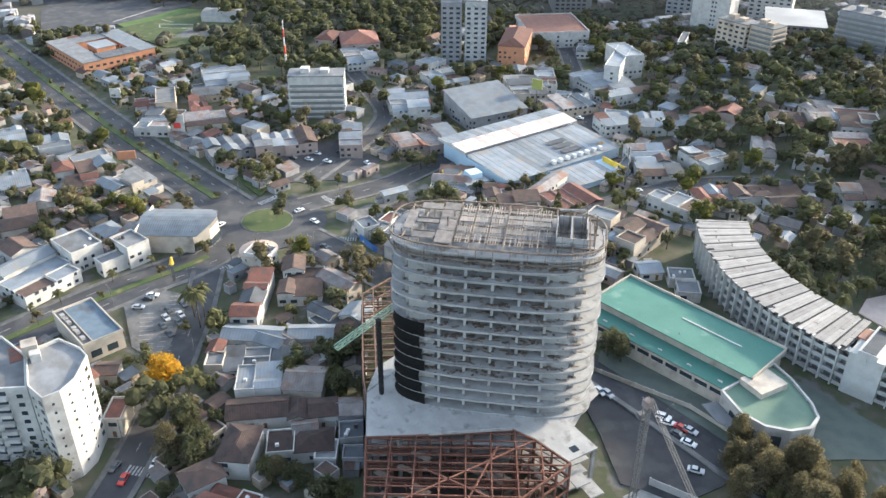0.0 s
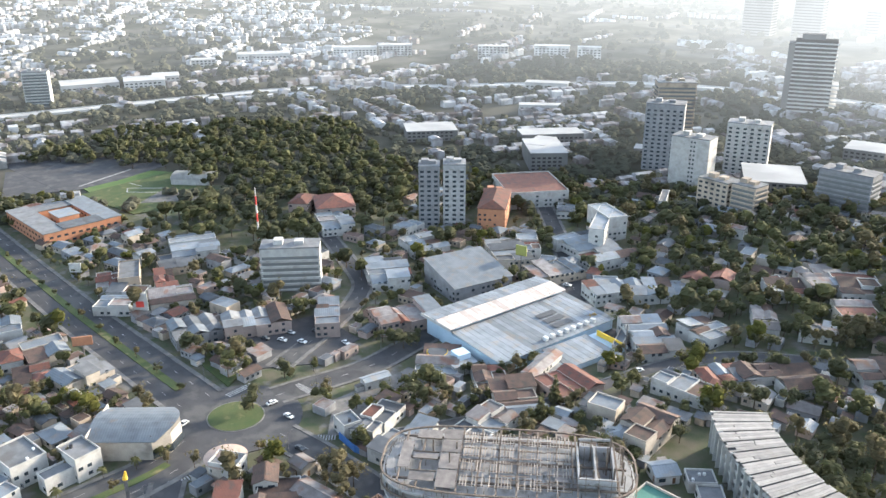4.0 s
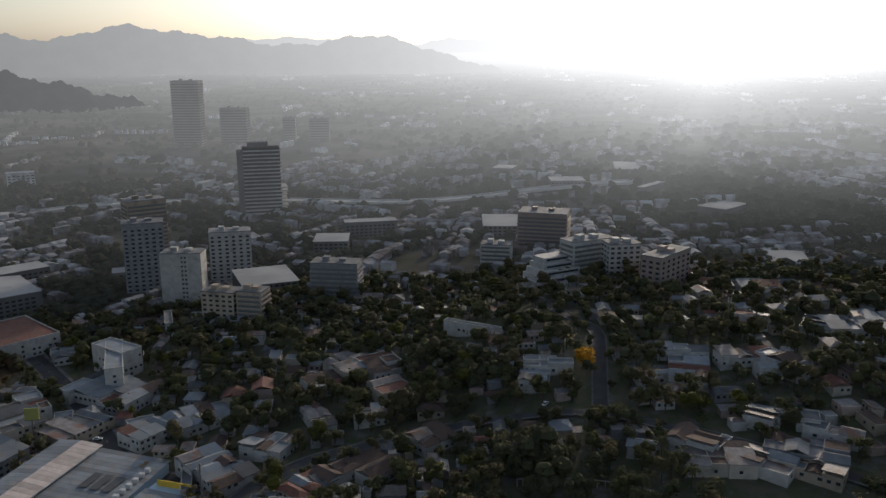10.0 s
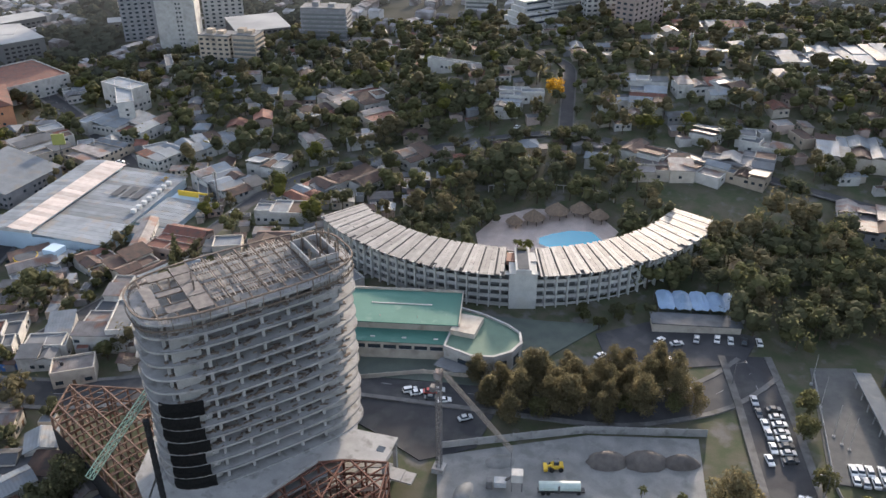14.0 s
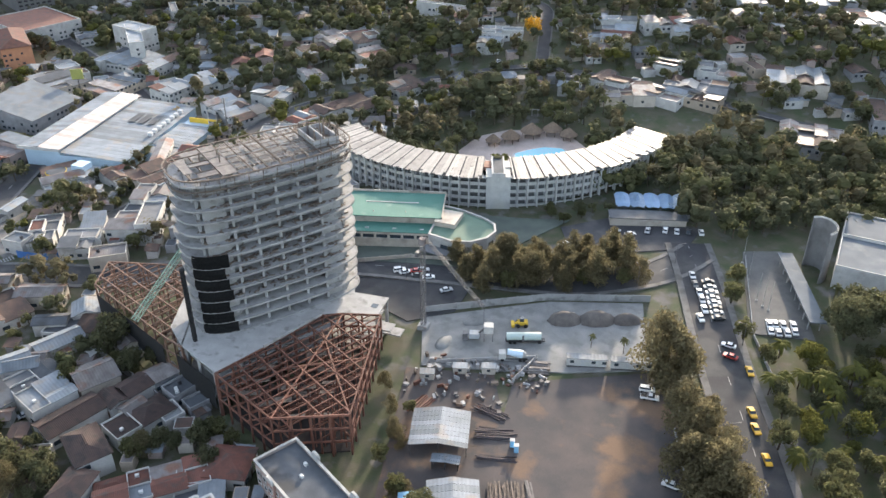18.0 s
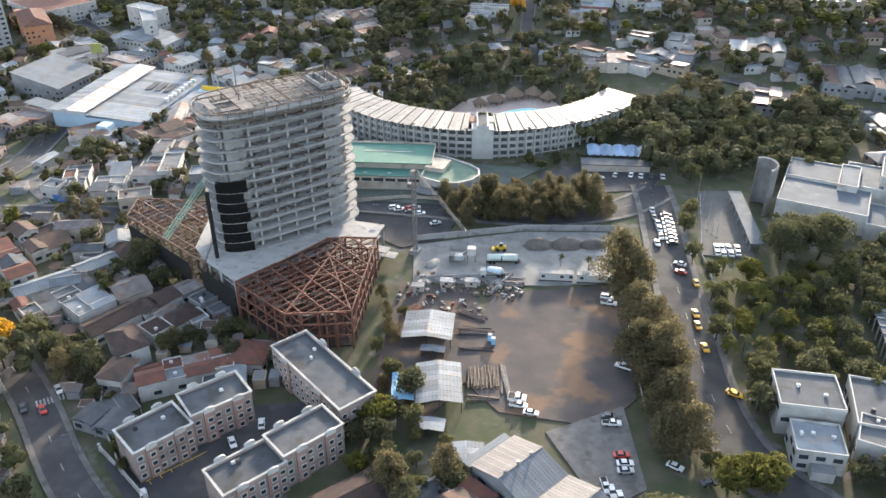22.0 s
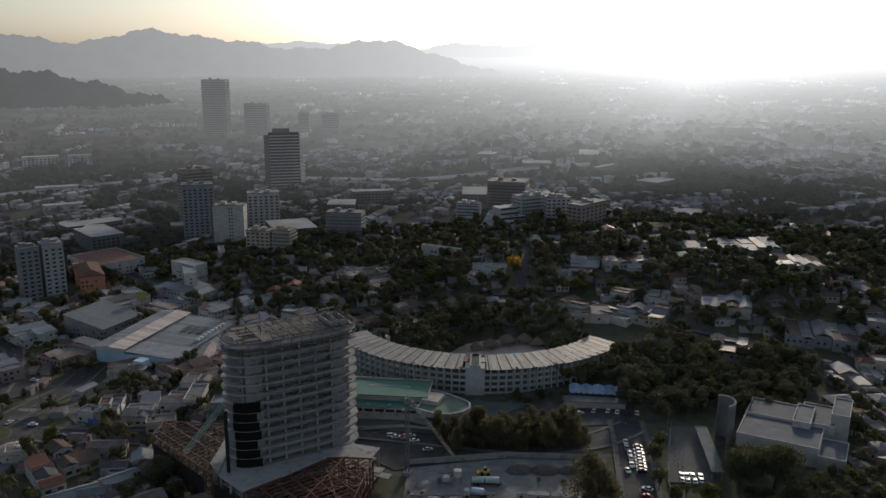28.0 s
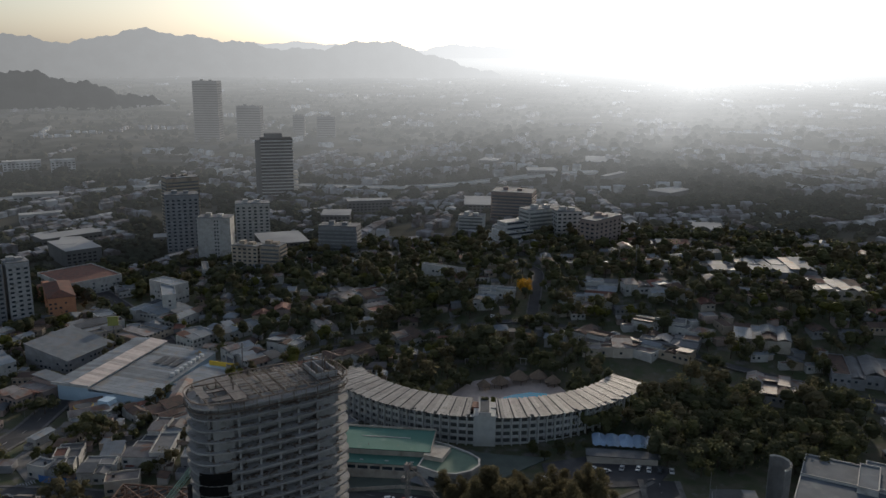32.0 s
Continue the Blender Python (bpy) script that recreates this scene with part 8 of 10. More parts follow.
fill(8.5, 150, 600, radians(24), 0.75, small_roof)
def shed(x, y, d):
    w, l = q.uniform(3, 5.5), q.uniform(2.6, 4)
    if y > 200 and q.random() < 0.5:
        return
    if clear(x, y, 0.34 * math.hypot(w, l)):
        TAKEN.append((x, y, math.hypot(w, l) / 2))
        BEYOND.append((x, y, w, l, q.choice((2.2, 2.4, 2.6)), q.choice((24, 114)) + q.uniform(-5, 5), q.choice("ssff"), q.choice("WZZOOOBBBFF"), q.choice("wckggb")))


fill(5.2, 110, 400, radians(24), 0.55, shed)
fill(7.5, 150, 640, radians(31), 0.62, yard_tree)
fill(9.5, 60, 190, radians(24), 0.5, lambda x, y, d: clear(x, y, 2.5) and plant(q.choice(("dark", "green")), x, y, q.uniform(0.4, 0.7)))

# the trees farther off, joined kind by kind
CLUMP = [(g + k, g + (k + 1) % 7, g + 7 + (k + 1) % 7, g + 7 + k) for g in (0, 7) for k in range(7)]
CLUMP_TOP = [(14 + k, 14 + (k + 1) % 7, 21) for k in range(7)]


def joined_trees(kind, label, material, seed):
    """Crowns of ragged clumps with loose sprays of leaves standing out of them."""
    r = np.random.RandomState(seed)
    verts, faces, base, stems = [], [], 0, bmesh.new()
    for k, x, y, size in JOINED:
        if inside(x, y, PARKING_EDGE):
            continue
        if k != kind:
            continue
        tall, close = kind == "olive", math.hypot(x - 50, y + 20) < 290
        per, clumps = (170, 5) if close else (26, 3)
        rad, h = 4.6 * size * r.uniform(0.85, 1.15), (12.5 if tall else 8.6) * size * r.uniform(0.85, 1.15)
        z = ground_height(x, y)
        add_rod(stems, (x, y, z - 1), (x, y, z + h * 0.5), 0.25 * size, 0.12 * size, 5)
        knots = np.stack([r.normal(size=clumps + 3) * rad * 0.4, r.normal(size=clumps + 3) * rad * 0.4, h * r.uniform(0.38, 0.82, clumps + 3)], 1)
        knots[0] = (0, 0, h * 0.62)
        for c in knots[:clumps]:
            s = rad * r.uniform(0.34, 0.56) * (0.8 if close else 1.0)
            for q, up in ((0.75, -0.62), (1.05, 0.05), (0.7, 0.68)):
                t = np.arange(7) * math.tau / 7 + up + x
                jig = r.uniform(0.7, 1.25, 7)
                verts.append(np.array([x, y, z]) + c + s * np.stack([q * np.cos(t) * jig, q * np.sin(t) * jig, up * r.uniform(0.8, 1.2, 7)], 1))
            verts.append((np.array([x, y, z]) + c + s * np.array([r.normal() * 0.15, r.normal() * 0.15, 0.95]))[None])
            faces += [tuple(base + i for i in f) for f in CLUMP] + [tuple(base + i for i in f) for f in CLUMP_TOP]
            base += 22
        c = knots[r.randint(0, clumps + 3, per)]
        d = r.normal(size=(per, 3))
        d[:, 2] += 0.2
        d /= np.linalg.norm(d, axis=1)[:, None]
        p = np.array([x, y, z]) + c + d * rad * r.uniform(0.3, 0.58, per)[:, None]
        u = np.cross(d + r.normal(size=(per, 3)) * 0.4, r.normal(size=(per, 3)))
        u /= np.linalg.norm(u, axis=1)[:, None]
        v = np.cross(d, u)
        w = ((0.5 if close else 0.8) * size ** 0.7 * r.uniform(0.6, 1.15, per))[:, None]
        verts.append(np.stack([p - u * w, p - v * w * 0.6, p + u * w, p + v * w * 0.6], 1).reshape(-1, 3))
        faces += [(base + 4 * i, base + 4 * i + 1, base + 4 * i + 2, base + 4 * i + 3) for i in range(per)]
        base += per * 4
    if not verts:
        return
    data = bpy.data.meshes.new("garden_trees")
    data.from_pydata(np.concatenate(verts).tolist(), [], faces)
    data.materials.append(material)
    crowns = tagged(new("garden_trees", data), label, "trees", kind="stuff")
    tagged(part("trunks", stems, BARK, crowns), kind="stuff")


for kind, label, material, seed in (("green", "leafy green trees of far gardens", LEAF, 61), ("dark", "dark green trees of far gardens and woods", LEAF_DARK, 62), ("olive", "dry olive-brown trees of far gardens", LEAF_OLIVE, 63), ("lime", "bright lime-green trees of far gardens", LEAF_LIME, 64)):
    joined_trees(kind, label, material, seed)

# distant woods, houses and land, with haze painted in as emission
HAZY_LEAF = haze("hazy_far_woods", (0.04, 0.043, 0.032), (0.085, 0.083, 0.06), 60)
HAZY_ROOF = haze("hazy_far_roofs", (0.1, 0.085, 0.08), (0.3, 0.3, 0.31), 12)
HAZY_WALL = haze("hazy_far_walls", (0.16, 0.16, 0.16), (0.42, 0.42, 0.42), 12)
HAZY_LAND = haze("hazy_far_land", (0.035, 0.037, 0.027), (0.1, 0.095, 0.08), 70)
bm = bmesh.new()
rows = []
REACHES = [600, 640, 700, 780, 860, 960, 1060, 1120, 1200, 1300, 1400, 1500, 1650, 1800, 2000, 2200, 2450, 2700, 3000, 3300, 3700, 4100, 4500, 4800]
for k in range(240):
    a = radians(-60 + 190 * k / 239)
    row = []
    for r in REACHES:
        x, y = 90 - r * math.sin(a), -160 + r * math.cos(a)
        roll = 0.0 if r < 1300 else 2.5 * math.sin(a * 23 + r / 170) + 2.0 * math.sin(a * 41 - r / 260)
        row.append(bm.verts.new((x, y, far_height(x, y) + (-3.0 if r < 630 else -0.1 + roll * min(1.0, (4800 - r) / 1500)))))
    rows.append(row)
for a, b in zip(rows, rows[1:]):
    for i in range(len(a) - 1):
        bm.faces.new((a[i], b[i], b[i + 1], a[i + 1]))
bmesh.ops.reverse_faces(bm, faces=bm.faces)
land = tagged(part("backdrop_land", bm, HAZY_LAND), "far city and woods lost in evening haze", "distance", kind="structure")
for poly in land.data.polygons:
    poly.use_smooth = True


def wild(x, y):
    """Above nought in the woods, below it in the quarters."""
    return np.sin(x / 61.0 + 1.3) + np.sin(y / 83.0) + np.sin((x + y) / 140.0 + 2.0) + 0.8 * np.sin(x / 27.0 - y / 35.0)


# far woods and far quarters, out to the hills
def far_leaves(name, label, count, near, far, size, seed, material, lo=-26, hi=106, cut=-2.4):
    """Uneven crowns, each a few ragged clumps, that shrink towards the horizon."""
    r = np.random.RandomState(seed)
    a = np.radians(r.uniform(lo, hi, count))
    d = near + (far - near) * r.uniform(0, 1, count) ** (1.0 if far > 2000 else 0.8)
    x, y = 90 - d * np.sin(a), -160 + d * np.cos(a)
    keep = wild(x, y) + r.uniform(-1.2, 1.2, count) > cut
    if near < 1000:
        keep &= np.array([clear(p, s, 1.0) for p, s in zip(x.tolist(), y.tolist())])
    x, y, d = x[keep], y[keep], d[keep]
    shrink = np.clip(1 - (d - 1100) / 3600, 0.12, 1.0) ** 0.6
    n, clumps = len(x), 2 if far < 1200 else 1
    z = np.array([far_height(p, s) for p, s in zip(x.tolist(), y.tolist())])
    big = size * r.uniform(0.55, 1.35, n) * shrink
    c = np.stack([x, y, z], 1).repeat(clumps, 0)
    s = big.repeat(clumps)
    c += np.stack([r.normal(size=n * clumps) * 0.6, r.normal(size=n * clumps) * 0.6, r.uniform(0.0, 0.5, n * clumps)], 1) * s[:, None]
    s = s * r.uniform(0.55, 1.0, n * clumps)
    rings = []
    for rad, up in ((1.0, -0.2), (1.08, 0.45), (0.72, 0.95)):
        for k in range(6):
            t = k * math.tau / 6 + up
            jig = r.uniform(0.72, 1.25, n * clumps)
            rings.append(c + np.stack([rad * math.cos(t) * jig, rad * math.sin(t) * jig, up * r.uniform(0.8, 1.2, n * clumps)], 1) * s[:, None])
    rings.append(c + np.stack([r.normal(size=n * clumps) * 0.15, r.normal(size=n * clumps) * 0.15, r.uniform(1.05, 1.35, n * clumps)], 1) * s[:, None])
    verts = np.stack(rings, 1).reshape(-1, 3)
    plan = []
    for g in (0, 6):
        plan += [(g + k, g + (k + 1) % 6, g + 6 + (k + 1) % 6, g + 6 + k) for k in range(6)]
    plan += [(12 + k, 12 + (k + 1) % 6, 18, 18) for k in range(6)]
    faces = (np.array(plan)[None] + (np.arange(n * clumps) * 19)[:, None, None]).reshape(-1, 4).tolist()
    data = bpy.data.meshes.new(name)
    data.from_pydata(verts.tolist(), [], [f if f[2] != f[3] else f[:3] for f in faces])
    data.materials.append(material)
    tagged(new(name, data), label, "woods", kind="stuff")


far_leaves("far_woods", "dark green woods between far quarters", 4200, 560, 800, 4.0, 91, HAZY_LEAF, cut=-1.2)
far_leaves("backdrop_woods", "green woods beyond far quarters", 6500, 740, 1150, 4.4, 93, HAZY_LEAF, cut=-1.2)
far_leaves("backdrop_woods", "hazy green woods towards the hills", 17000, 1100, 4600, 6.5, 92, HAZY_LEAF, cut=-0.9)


def pour(piles, key, bm, m):
    """Adds a small mesh to a pile of points and faces, and frees it."""
    verts, faces = piles.setdefault(key, ([], []))
    base = len(verts)
    bm.verts.index_update()
    verts += [tuple(m @ v.co) for v in bm.verts]
    faces += [[base + v.index for v in f.verts] for f in bm.faces]
    bm.free()


def settle(name, pile, material, label, category):
    data = bpy.data.meshes.new(name)
    data.from_pydata(pile[0], [], pile[1])
    data.materials.append(material)
    return tagged(new(name, data), label, category, kind="stuff")


def joined_houses():
    """Houses of the far quarters: one mesh of walls a colour and one of roofs a cover."""
    walls, roofs, panes = {}, {}, {}
    q2 = random.Random(8)
    for x, y, w, d, h, t, kind, cover, wall in BEYOND:
        if inside(x, y, PARKING_EDGE):
            continue
        m = pose(x, y, ground_height(x, y), 0, 0, t)
        bm = bmesh.new()
        add_box(bm, -w / 2, -d / 2, -2.5, w / 2, d / 2, h + (0.5 if kind == "f" else 0.1))
        pour(walls, wall, bm, m)
        bm = bmesh.new()
        if kind == "f":
            add_box(bm, -w / 2 + 0.25, -d / 2 + 0.25, h, w / 2 - 0.25, d / 2 - 0.25, h + 0.53)
        else:
            add_roof(bm, kind, w, d, h, 0.45)
        pour(roofs, cover, bm, m)
        if w > 6.5:
            bm = bmesh.new()
            for e in range(int(w / 2.6)):
                if q2.random() < 0.7:
                    u = -w / 2 + 1.4 + e * 2.6
                    add_box(bm, u - 0.6, -d / 2 - 0.05, 0.9, u + 0.6, -d / 2 + 0.05, 2.1)
                    add_box(bm, u - 0.6, d / 2 - 0.05, 0.9, u + 0.6, d / 2 + 0.05, 2.1)
            pour(panes, "glass", bm, m)
    for key, pile in walls.items():
        settle("quarter_houses", pile, WALLS[key][0], "%s walls of small houses in far quarters" % WALLS[key][1], "houses")
    for key, pile in roofs.items():
        settle("quarter_roofs", pile, ROOFS[key][0], "%s roofs of small houses in far quarters" % ROOFS[key][1], "roofs")
    settle("quarter_glazing", panes["glass"], WINDOW_DARK, "dark windows of small houses in far quarters", "windows")


joined_houses()


def far_houses(count, near, far, seed, material, label, lo=-24, hi=104, tall=1.0, cut=1.0):
    """Small far houses with pitched roofs, in short rows, joined."""
    r = random.Random(seed)
    verts, faces = [], []
    while count > 0:
        a, d = radians(r.uniform(lo, hi)), near + (far - near) * r.random()
        x0, y0 = 90 - d * math.sin(a), -160 + d * math.cos(a)
        row, t = r.choice((1, 2, 3, 5, 7)), r.choice((0.4, 1.97)) + 0.6 * math.sin(x0 / 300.0)
        count -= row
        if wild(x0, y0) > cut or inside(x0, y0, KEEP_OUT[2]):
            continue
        for e in range(row):
            f = max(0.2, 1 - (d - 1100) / 3600) if d > 1100 else 1.0
            x, y = x0 + e * 15 * f * math.cos(t) + r.uniform(-1, 1), y0 + e * 15 * f * math.sin(t) + r.uniform(-1, 1)
            if d < 1000 and not clear(x, y, 5.0):
                continue
            w, dd, h = r.uniform(3, 7.5) * f, r.uniform(2.5, 5.5) * f, r.uniform(3, 6.5) * tall * f
            z, c, s, b = far_height(x, y), math.cos(t), math.sin(t), len(verts)
            for px, py, pz in ((-w, -dd, -3), (w, -dd, -3), (w, dd, -3), (-w, dd, -3), (-w, -dd, h), (w, -dd, h), (w, dd, h), (-w, dd, h), (-w, 0, h + dd * 0.3), (w, 0, h + dd * 0.3)):
                verts.append((x + c * px - s * py, y + s * px + c * py, z + pz))
            faces += [tuple(b + i for i in f) for f in ((0, 1, 5, 4), (1, 2, 6, 9, 5), (2, 3, 7, 6), (3, 0, 4, 8, 7), (4, 5, 9, 8), (6, 7, 8, 9))]
    data = bpy.data.meshes.new("far_houses")
    data.from_pydata(verts, [], faces)
    data.materials.append(material)
    tagged(new("backdrop_houses" if near > 700 else "far_houses", data), label, "houses", kind="stuff")


far_houses(420, 580, 820, 51, HAZY_WALL, "far white houses among trees")
far_houses(420, 580, 820, 52, HAZY_ROOF, "far houses under grey sheet roofs")
far_houses(420, 580, 820, 53, HAZY_ROOF, "far houses under brown tile roofs")
far_houses(1500, 780, 1250, 54, HAZY_ROOF, "distant houses under dull roofs", tall=1.1)
far_houses(500, 780, 1250, 55, HAZY_WALL, "pale distant houses among trees", tall=1.2)
far_houses(2600, 1200, 3600, 56, HAZY_ROOF, "dull specks of distant houses", tall=1.3, cut=0.7)
far_houses(1300, 1200, 3600, 57, HAZY_WALL, "pale specks of distant houses", tall=1.4, cut=0.4)
far_houses(1700, 1150, 1900, 58, HAZY_WALL, "crowded pale houses of a far quarter", 62, 98, 1.2, 2.0)
# long sheds and blocks of the far quarters: x, y, width, depth, height, turn
for x, y, w, d, h, t in ((-925, 62, 60, 40, 9, 86), (-905, 118, 44, 36, 11, 80), (-940, 150, 30, 30, 8, 78), (-1020, 300, 70, 26, 9, 70), (-985, 420, 60, 20, 12, 60), (-960, 470, 46, 18, 14, 62), (-850, 560, 40, 14, 16, 52), (-800, 620, 46, 14, 15, 50), (-760, 650, 30, 14, 15, 48), (-1010, 215, 30, 18, 10, 75), (-640, 490, 46, 16, 9, 45), (-560, 420, 40, 12, 8, 52)):
    m = FAR_PALE if h < 14 else HAZY_WALL
    ob = thing("backdrop_block", pose(x, y, far_height(x, y), 0, 0, t), "long pale block in a far quarter", "block")
    part("wall", box(-w / 2, -d / 2, -3, w / 2, d / 2, h), m, ob)
    part("roof", box(-w / 2 - 0.5, -d / 2 - 0.5, h, w / 2 + 0.5, d / 2 + 0.5, h + 0.5), FAR_PALE, ob)
    bm = bmesh.new()
    for f in range(int(h / 3.2)):
        for e in range(int(w / 5)):
            add_box(bm, -w / 2 + 1.4 + e * 5, -d / 2 - 0.1, 1.0 + f * 3.2, -w / 2 + 4.2 + e * 5, -d / 2 + 0.1, 2.4 + f * 3.2)
    tagged(part("glazing", bm, FAR_GLASS, ob), kind="stuff")

# ---- hills ----
def hill_band(name, dist, base, rise, edge, label, material, bumps, a0=-45, a1=118):
    bm = bmesh.new()
    rows = []
    for k in range(721):
        a = radians(a0 + (a1 - a0) * k / 720)
        deg = a0 + (a1 - a0) * k / 720
        top = base + rise / (1 + math.exp((edge - deg) / 2.5)) + sum(h * math.exp(-((deg - c) / w) ** 2) for c, w, h in bumps) + 5 * math.sin(deg * 1.9) + 3 * math.sin(deg * 4.7 + 1) + 1.6 * math.sin(deg * 13.0) + 1.0 * math.sin(deg * 37.0 + 2 * math.sin(deg * 5))
        x, y = 90 - math.sin(a) * dist, -160 + math.cos(a) * dist
        rows.append([bm.verts.new((x, y, -60)), bm.verts.new((x * 1.004, y * 1.004, top * 0.55)), bm.verts.new((x * 1.03, y * 1.03, top))])
    for a, b in zip(rows, rows[1:]):
        for i in range(2):
            bm.faces.new((a[i], a[i + 1], b[i + 1], b[i]))
    ob = tagged(part(name, bm, material), label, "hills", kind="structure")
    for p in ob.data.polygons:
        p.use_smooth = True


# the hills' haze is emission of their materials, not air in between
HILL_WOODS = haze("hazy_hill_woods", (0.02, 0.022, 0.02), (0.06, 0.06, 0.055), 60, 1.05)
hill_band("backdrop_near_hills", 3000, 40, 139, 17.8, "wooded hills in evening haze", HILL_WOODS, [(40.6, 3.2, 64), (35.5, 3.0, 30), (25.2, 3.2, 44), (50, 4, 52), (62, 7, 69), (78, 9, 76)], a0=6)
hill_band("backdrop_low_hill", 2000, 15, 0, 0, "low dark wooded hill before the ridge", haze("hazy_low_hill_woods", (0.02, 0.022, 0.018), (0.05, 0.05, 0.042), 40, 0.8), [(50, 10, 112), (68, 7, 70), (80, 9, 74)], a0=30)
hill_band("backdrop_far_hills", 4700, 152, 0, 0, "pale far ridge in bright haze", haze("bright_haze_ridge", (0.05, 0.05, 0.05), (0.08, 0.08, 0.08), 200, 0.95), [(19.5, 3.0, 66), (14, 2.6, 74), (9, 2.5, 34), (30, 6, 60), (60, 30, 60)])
# ---- restaurant by the corner parking ----
BLUE_FELT = surface("blue_grey_roof_felt", (0.14, 0.18, 0.22), (0.1, 0.135, 0.17), 4.0, 0.75, 0.1, spots=(0.09, 0.1, 0.115), spot_at=0.62, vary=0.1)
AWNING_RED = surface("red_awning_canvas", (0.32, 0.05, 0.04), (0.25, 0.04, 0.035), 1.5, 0.8, 0.1)
diner = thing("restaurant", pose(-128, -81.6, far_height(-128, -81.6), 0, 0, 14.4), "cream restaurant with a blue-grey flat roof and red awnings", "restaurant")
part("wall", box(-12.2, -6.3, -2, 12.2, 6.3, 6.2), CREAM, diner)
bm = bmesh.new()
add_ring(bm, [(-12.4, -6.5), (12.4, -6.5), (12.4, 6.5), (-12.4, 6.5)], [(-12, -6.1), (12, -6.1), (12, 6.1), (-12, 6.1)], 6.0, 7.0)
part("parapet", bm, CREAM, diner)
part("roof", box(-12, -3.0, 6.2, 12, 6.1, 6.3), BLUE_FELT, diner, "blue-grey felt roof")
part("service_roof", box(-12, -6.1, 6.2, 12, -3.0, 6.26), FLAT_GREY, diner)
part("dividing_kerb", box(-12, -3.2, 6.26, 12, -2.95, 6.7), CREAM, diner)
for x in (-9, -6.2, -3.6, 0.5, 3.2, 7.4):
    part("air_unit", box(x, -5.4, 6.26, x + 1.5, -4.1, 7.2), CONCRETE_PALE, diner)
for x in (-10, -5, 0, 5):
    part("window", box(x, 6.3, 1.0, x + 3.4, 6.36, 3.4), WINDOW_DARK, diner)
    part("awning", bar((x - 0.3, 6.95, 3.9), (x + 3.7, 6.95, 3.9), 1.3, 0.3), AWNING_RED, diner, "red canvas awning")
for y in (-4.6, 0.6):
    part("window", box(12.2, y, 1.0, 12.26, y + 3.4, 3.4), WINDOW_DARK, diner)
part("sign_band", box(7.5, 6.5, 4.6, 12.4, 6.62, 6.4), AWNING_RED, diner, "red sign band")

# ---- vehicles ----
TYRE = surface("tyre_rubber", (0.02, 0.02, 0.02), (0.03, 0.03, 0.03), 0.5, 0.9, 0.1)
LAMP_RED = surface("red_lamp_glass", (0.4, 0.02, 0.02), (0.35, 0.02, 0.02), 0.5, 0.2, 0.0)
LAMP_CLEAR = surface("clear_lamp_glass", (0.7, 0.7, 0.68), (0.65, 0.65, 0.64), 0.5, 0.15, 0.0)


def body_mesh(profile, half, top_in):
    """A car body from its side outline (length, height), narrower towards the roof."""
    bm = bmesh.new()
    n = len(profile)
    low, high = min(z for _, z in profile), max(z for _, z in profile)
    rows = []
    for s in (-1, 1):
        rows.append([bm.verts.new((x, s * (half - top_in * max(0, (z - 0.85)) / (high - 0.85 + 1e-6)), z)) for x, z in profile])
    for i in range(n):
        j = (i + 1) % n
        bm.faces.new((rows[0][i], rows[0][j], rows[1][j], rows[1][i]))
    bm.faces.new(rows[0][::-1])
    bm.faces.new(rows[1])
    bmesh.ops.recalc_face_normals(bm, faces=bm.faces)
    bmesh.ops.bevel(bm, geom=[e for e in bm.edges], offset=0.05, segments=1, affect="EDGES", clamp_overlap=True)
    return bm


def vehicle(name, label, paint, kind="saloon"):
    ob = thing(name, FAR_AWAY, label, "car")
    if kind == "pickup":
        body = [(-2.6, 0.45), (2.55, 0.45), (2.6, 0.85), (2.4, 1.05), (1.2, 1.1), (-2.6, 1.1)]
        cabin = [(-0.55, 1.08), (1.35, 1.08), (0.75, 1.72), (-0.35, 1.72)]
    elif kind == "suv":
        body = [(-2.2, 0.4), (2.15, 0.4), (2.2, 0.85), (2.0, 1.05), (1.0, 1.1), (-2.2, 1.1)]
        cabin = [(-2.15, 1.08), (1.1, 1.08), (0.45, 1.72), (-1.95, 1.72)]
    else:
        body = [(-2.15, 0.35), (2.1, 0.35), (2.18, 0.65), (2.0, 0.86), (0.95, 0.95), (-1.5, 0.95), (-2.15, 0.9)]
        cabin = [(-1.6, 0.93), (1.05, 0.93), (0.35, 1.43), (-1.0, 1.43)]
    part("body", body_mesh(body, 0.88, 0.0), paint, ob)
    glass_ob = part("cabin_glass", body_mesh(cabin, 0.82, 0.16), WINDOW_DARK, ob)
    x0, x1, z = cabin[3][0], cabin[2][0], cabin[2][1]
    part("car_roof", box(x0 - 0.02, -0.68, z - 0.03, x1 + 0.02, 0.68, z + 0.05, 0.03), paint, ob)
    if kind == "pickup":
        part("load_bed", box(-2.5, -0.72, 1.09, -0.65, 0.72, 1.13), surface("black_bed_liner", (0.03, 0.03, 0.03), (0.04, 0.04, 0.04), 0.5, 0.8, 0.1), ob)
    wheel_data = shape("wheel", rod((0, -0.11, 0), (0, 0.11, 0), 0.33, 0.33, 12), TYRE)
    for x in (-1.35, 1.35):
        for y in (-0.82, 0.82):
            piece("wheel", wheel_data, Matrix.Translation((x, y, 0.33)), ob)
    return ob


def paint(name, c, rough=0.3):
    return surface(name, c, tuple(v * 0.93 for v in c), 2.0, rough, 0.0, vary=0.05)


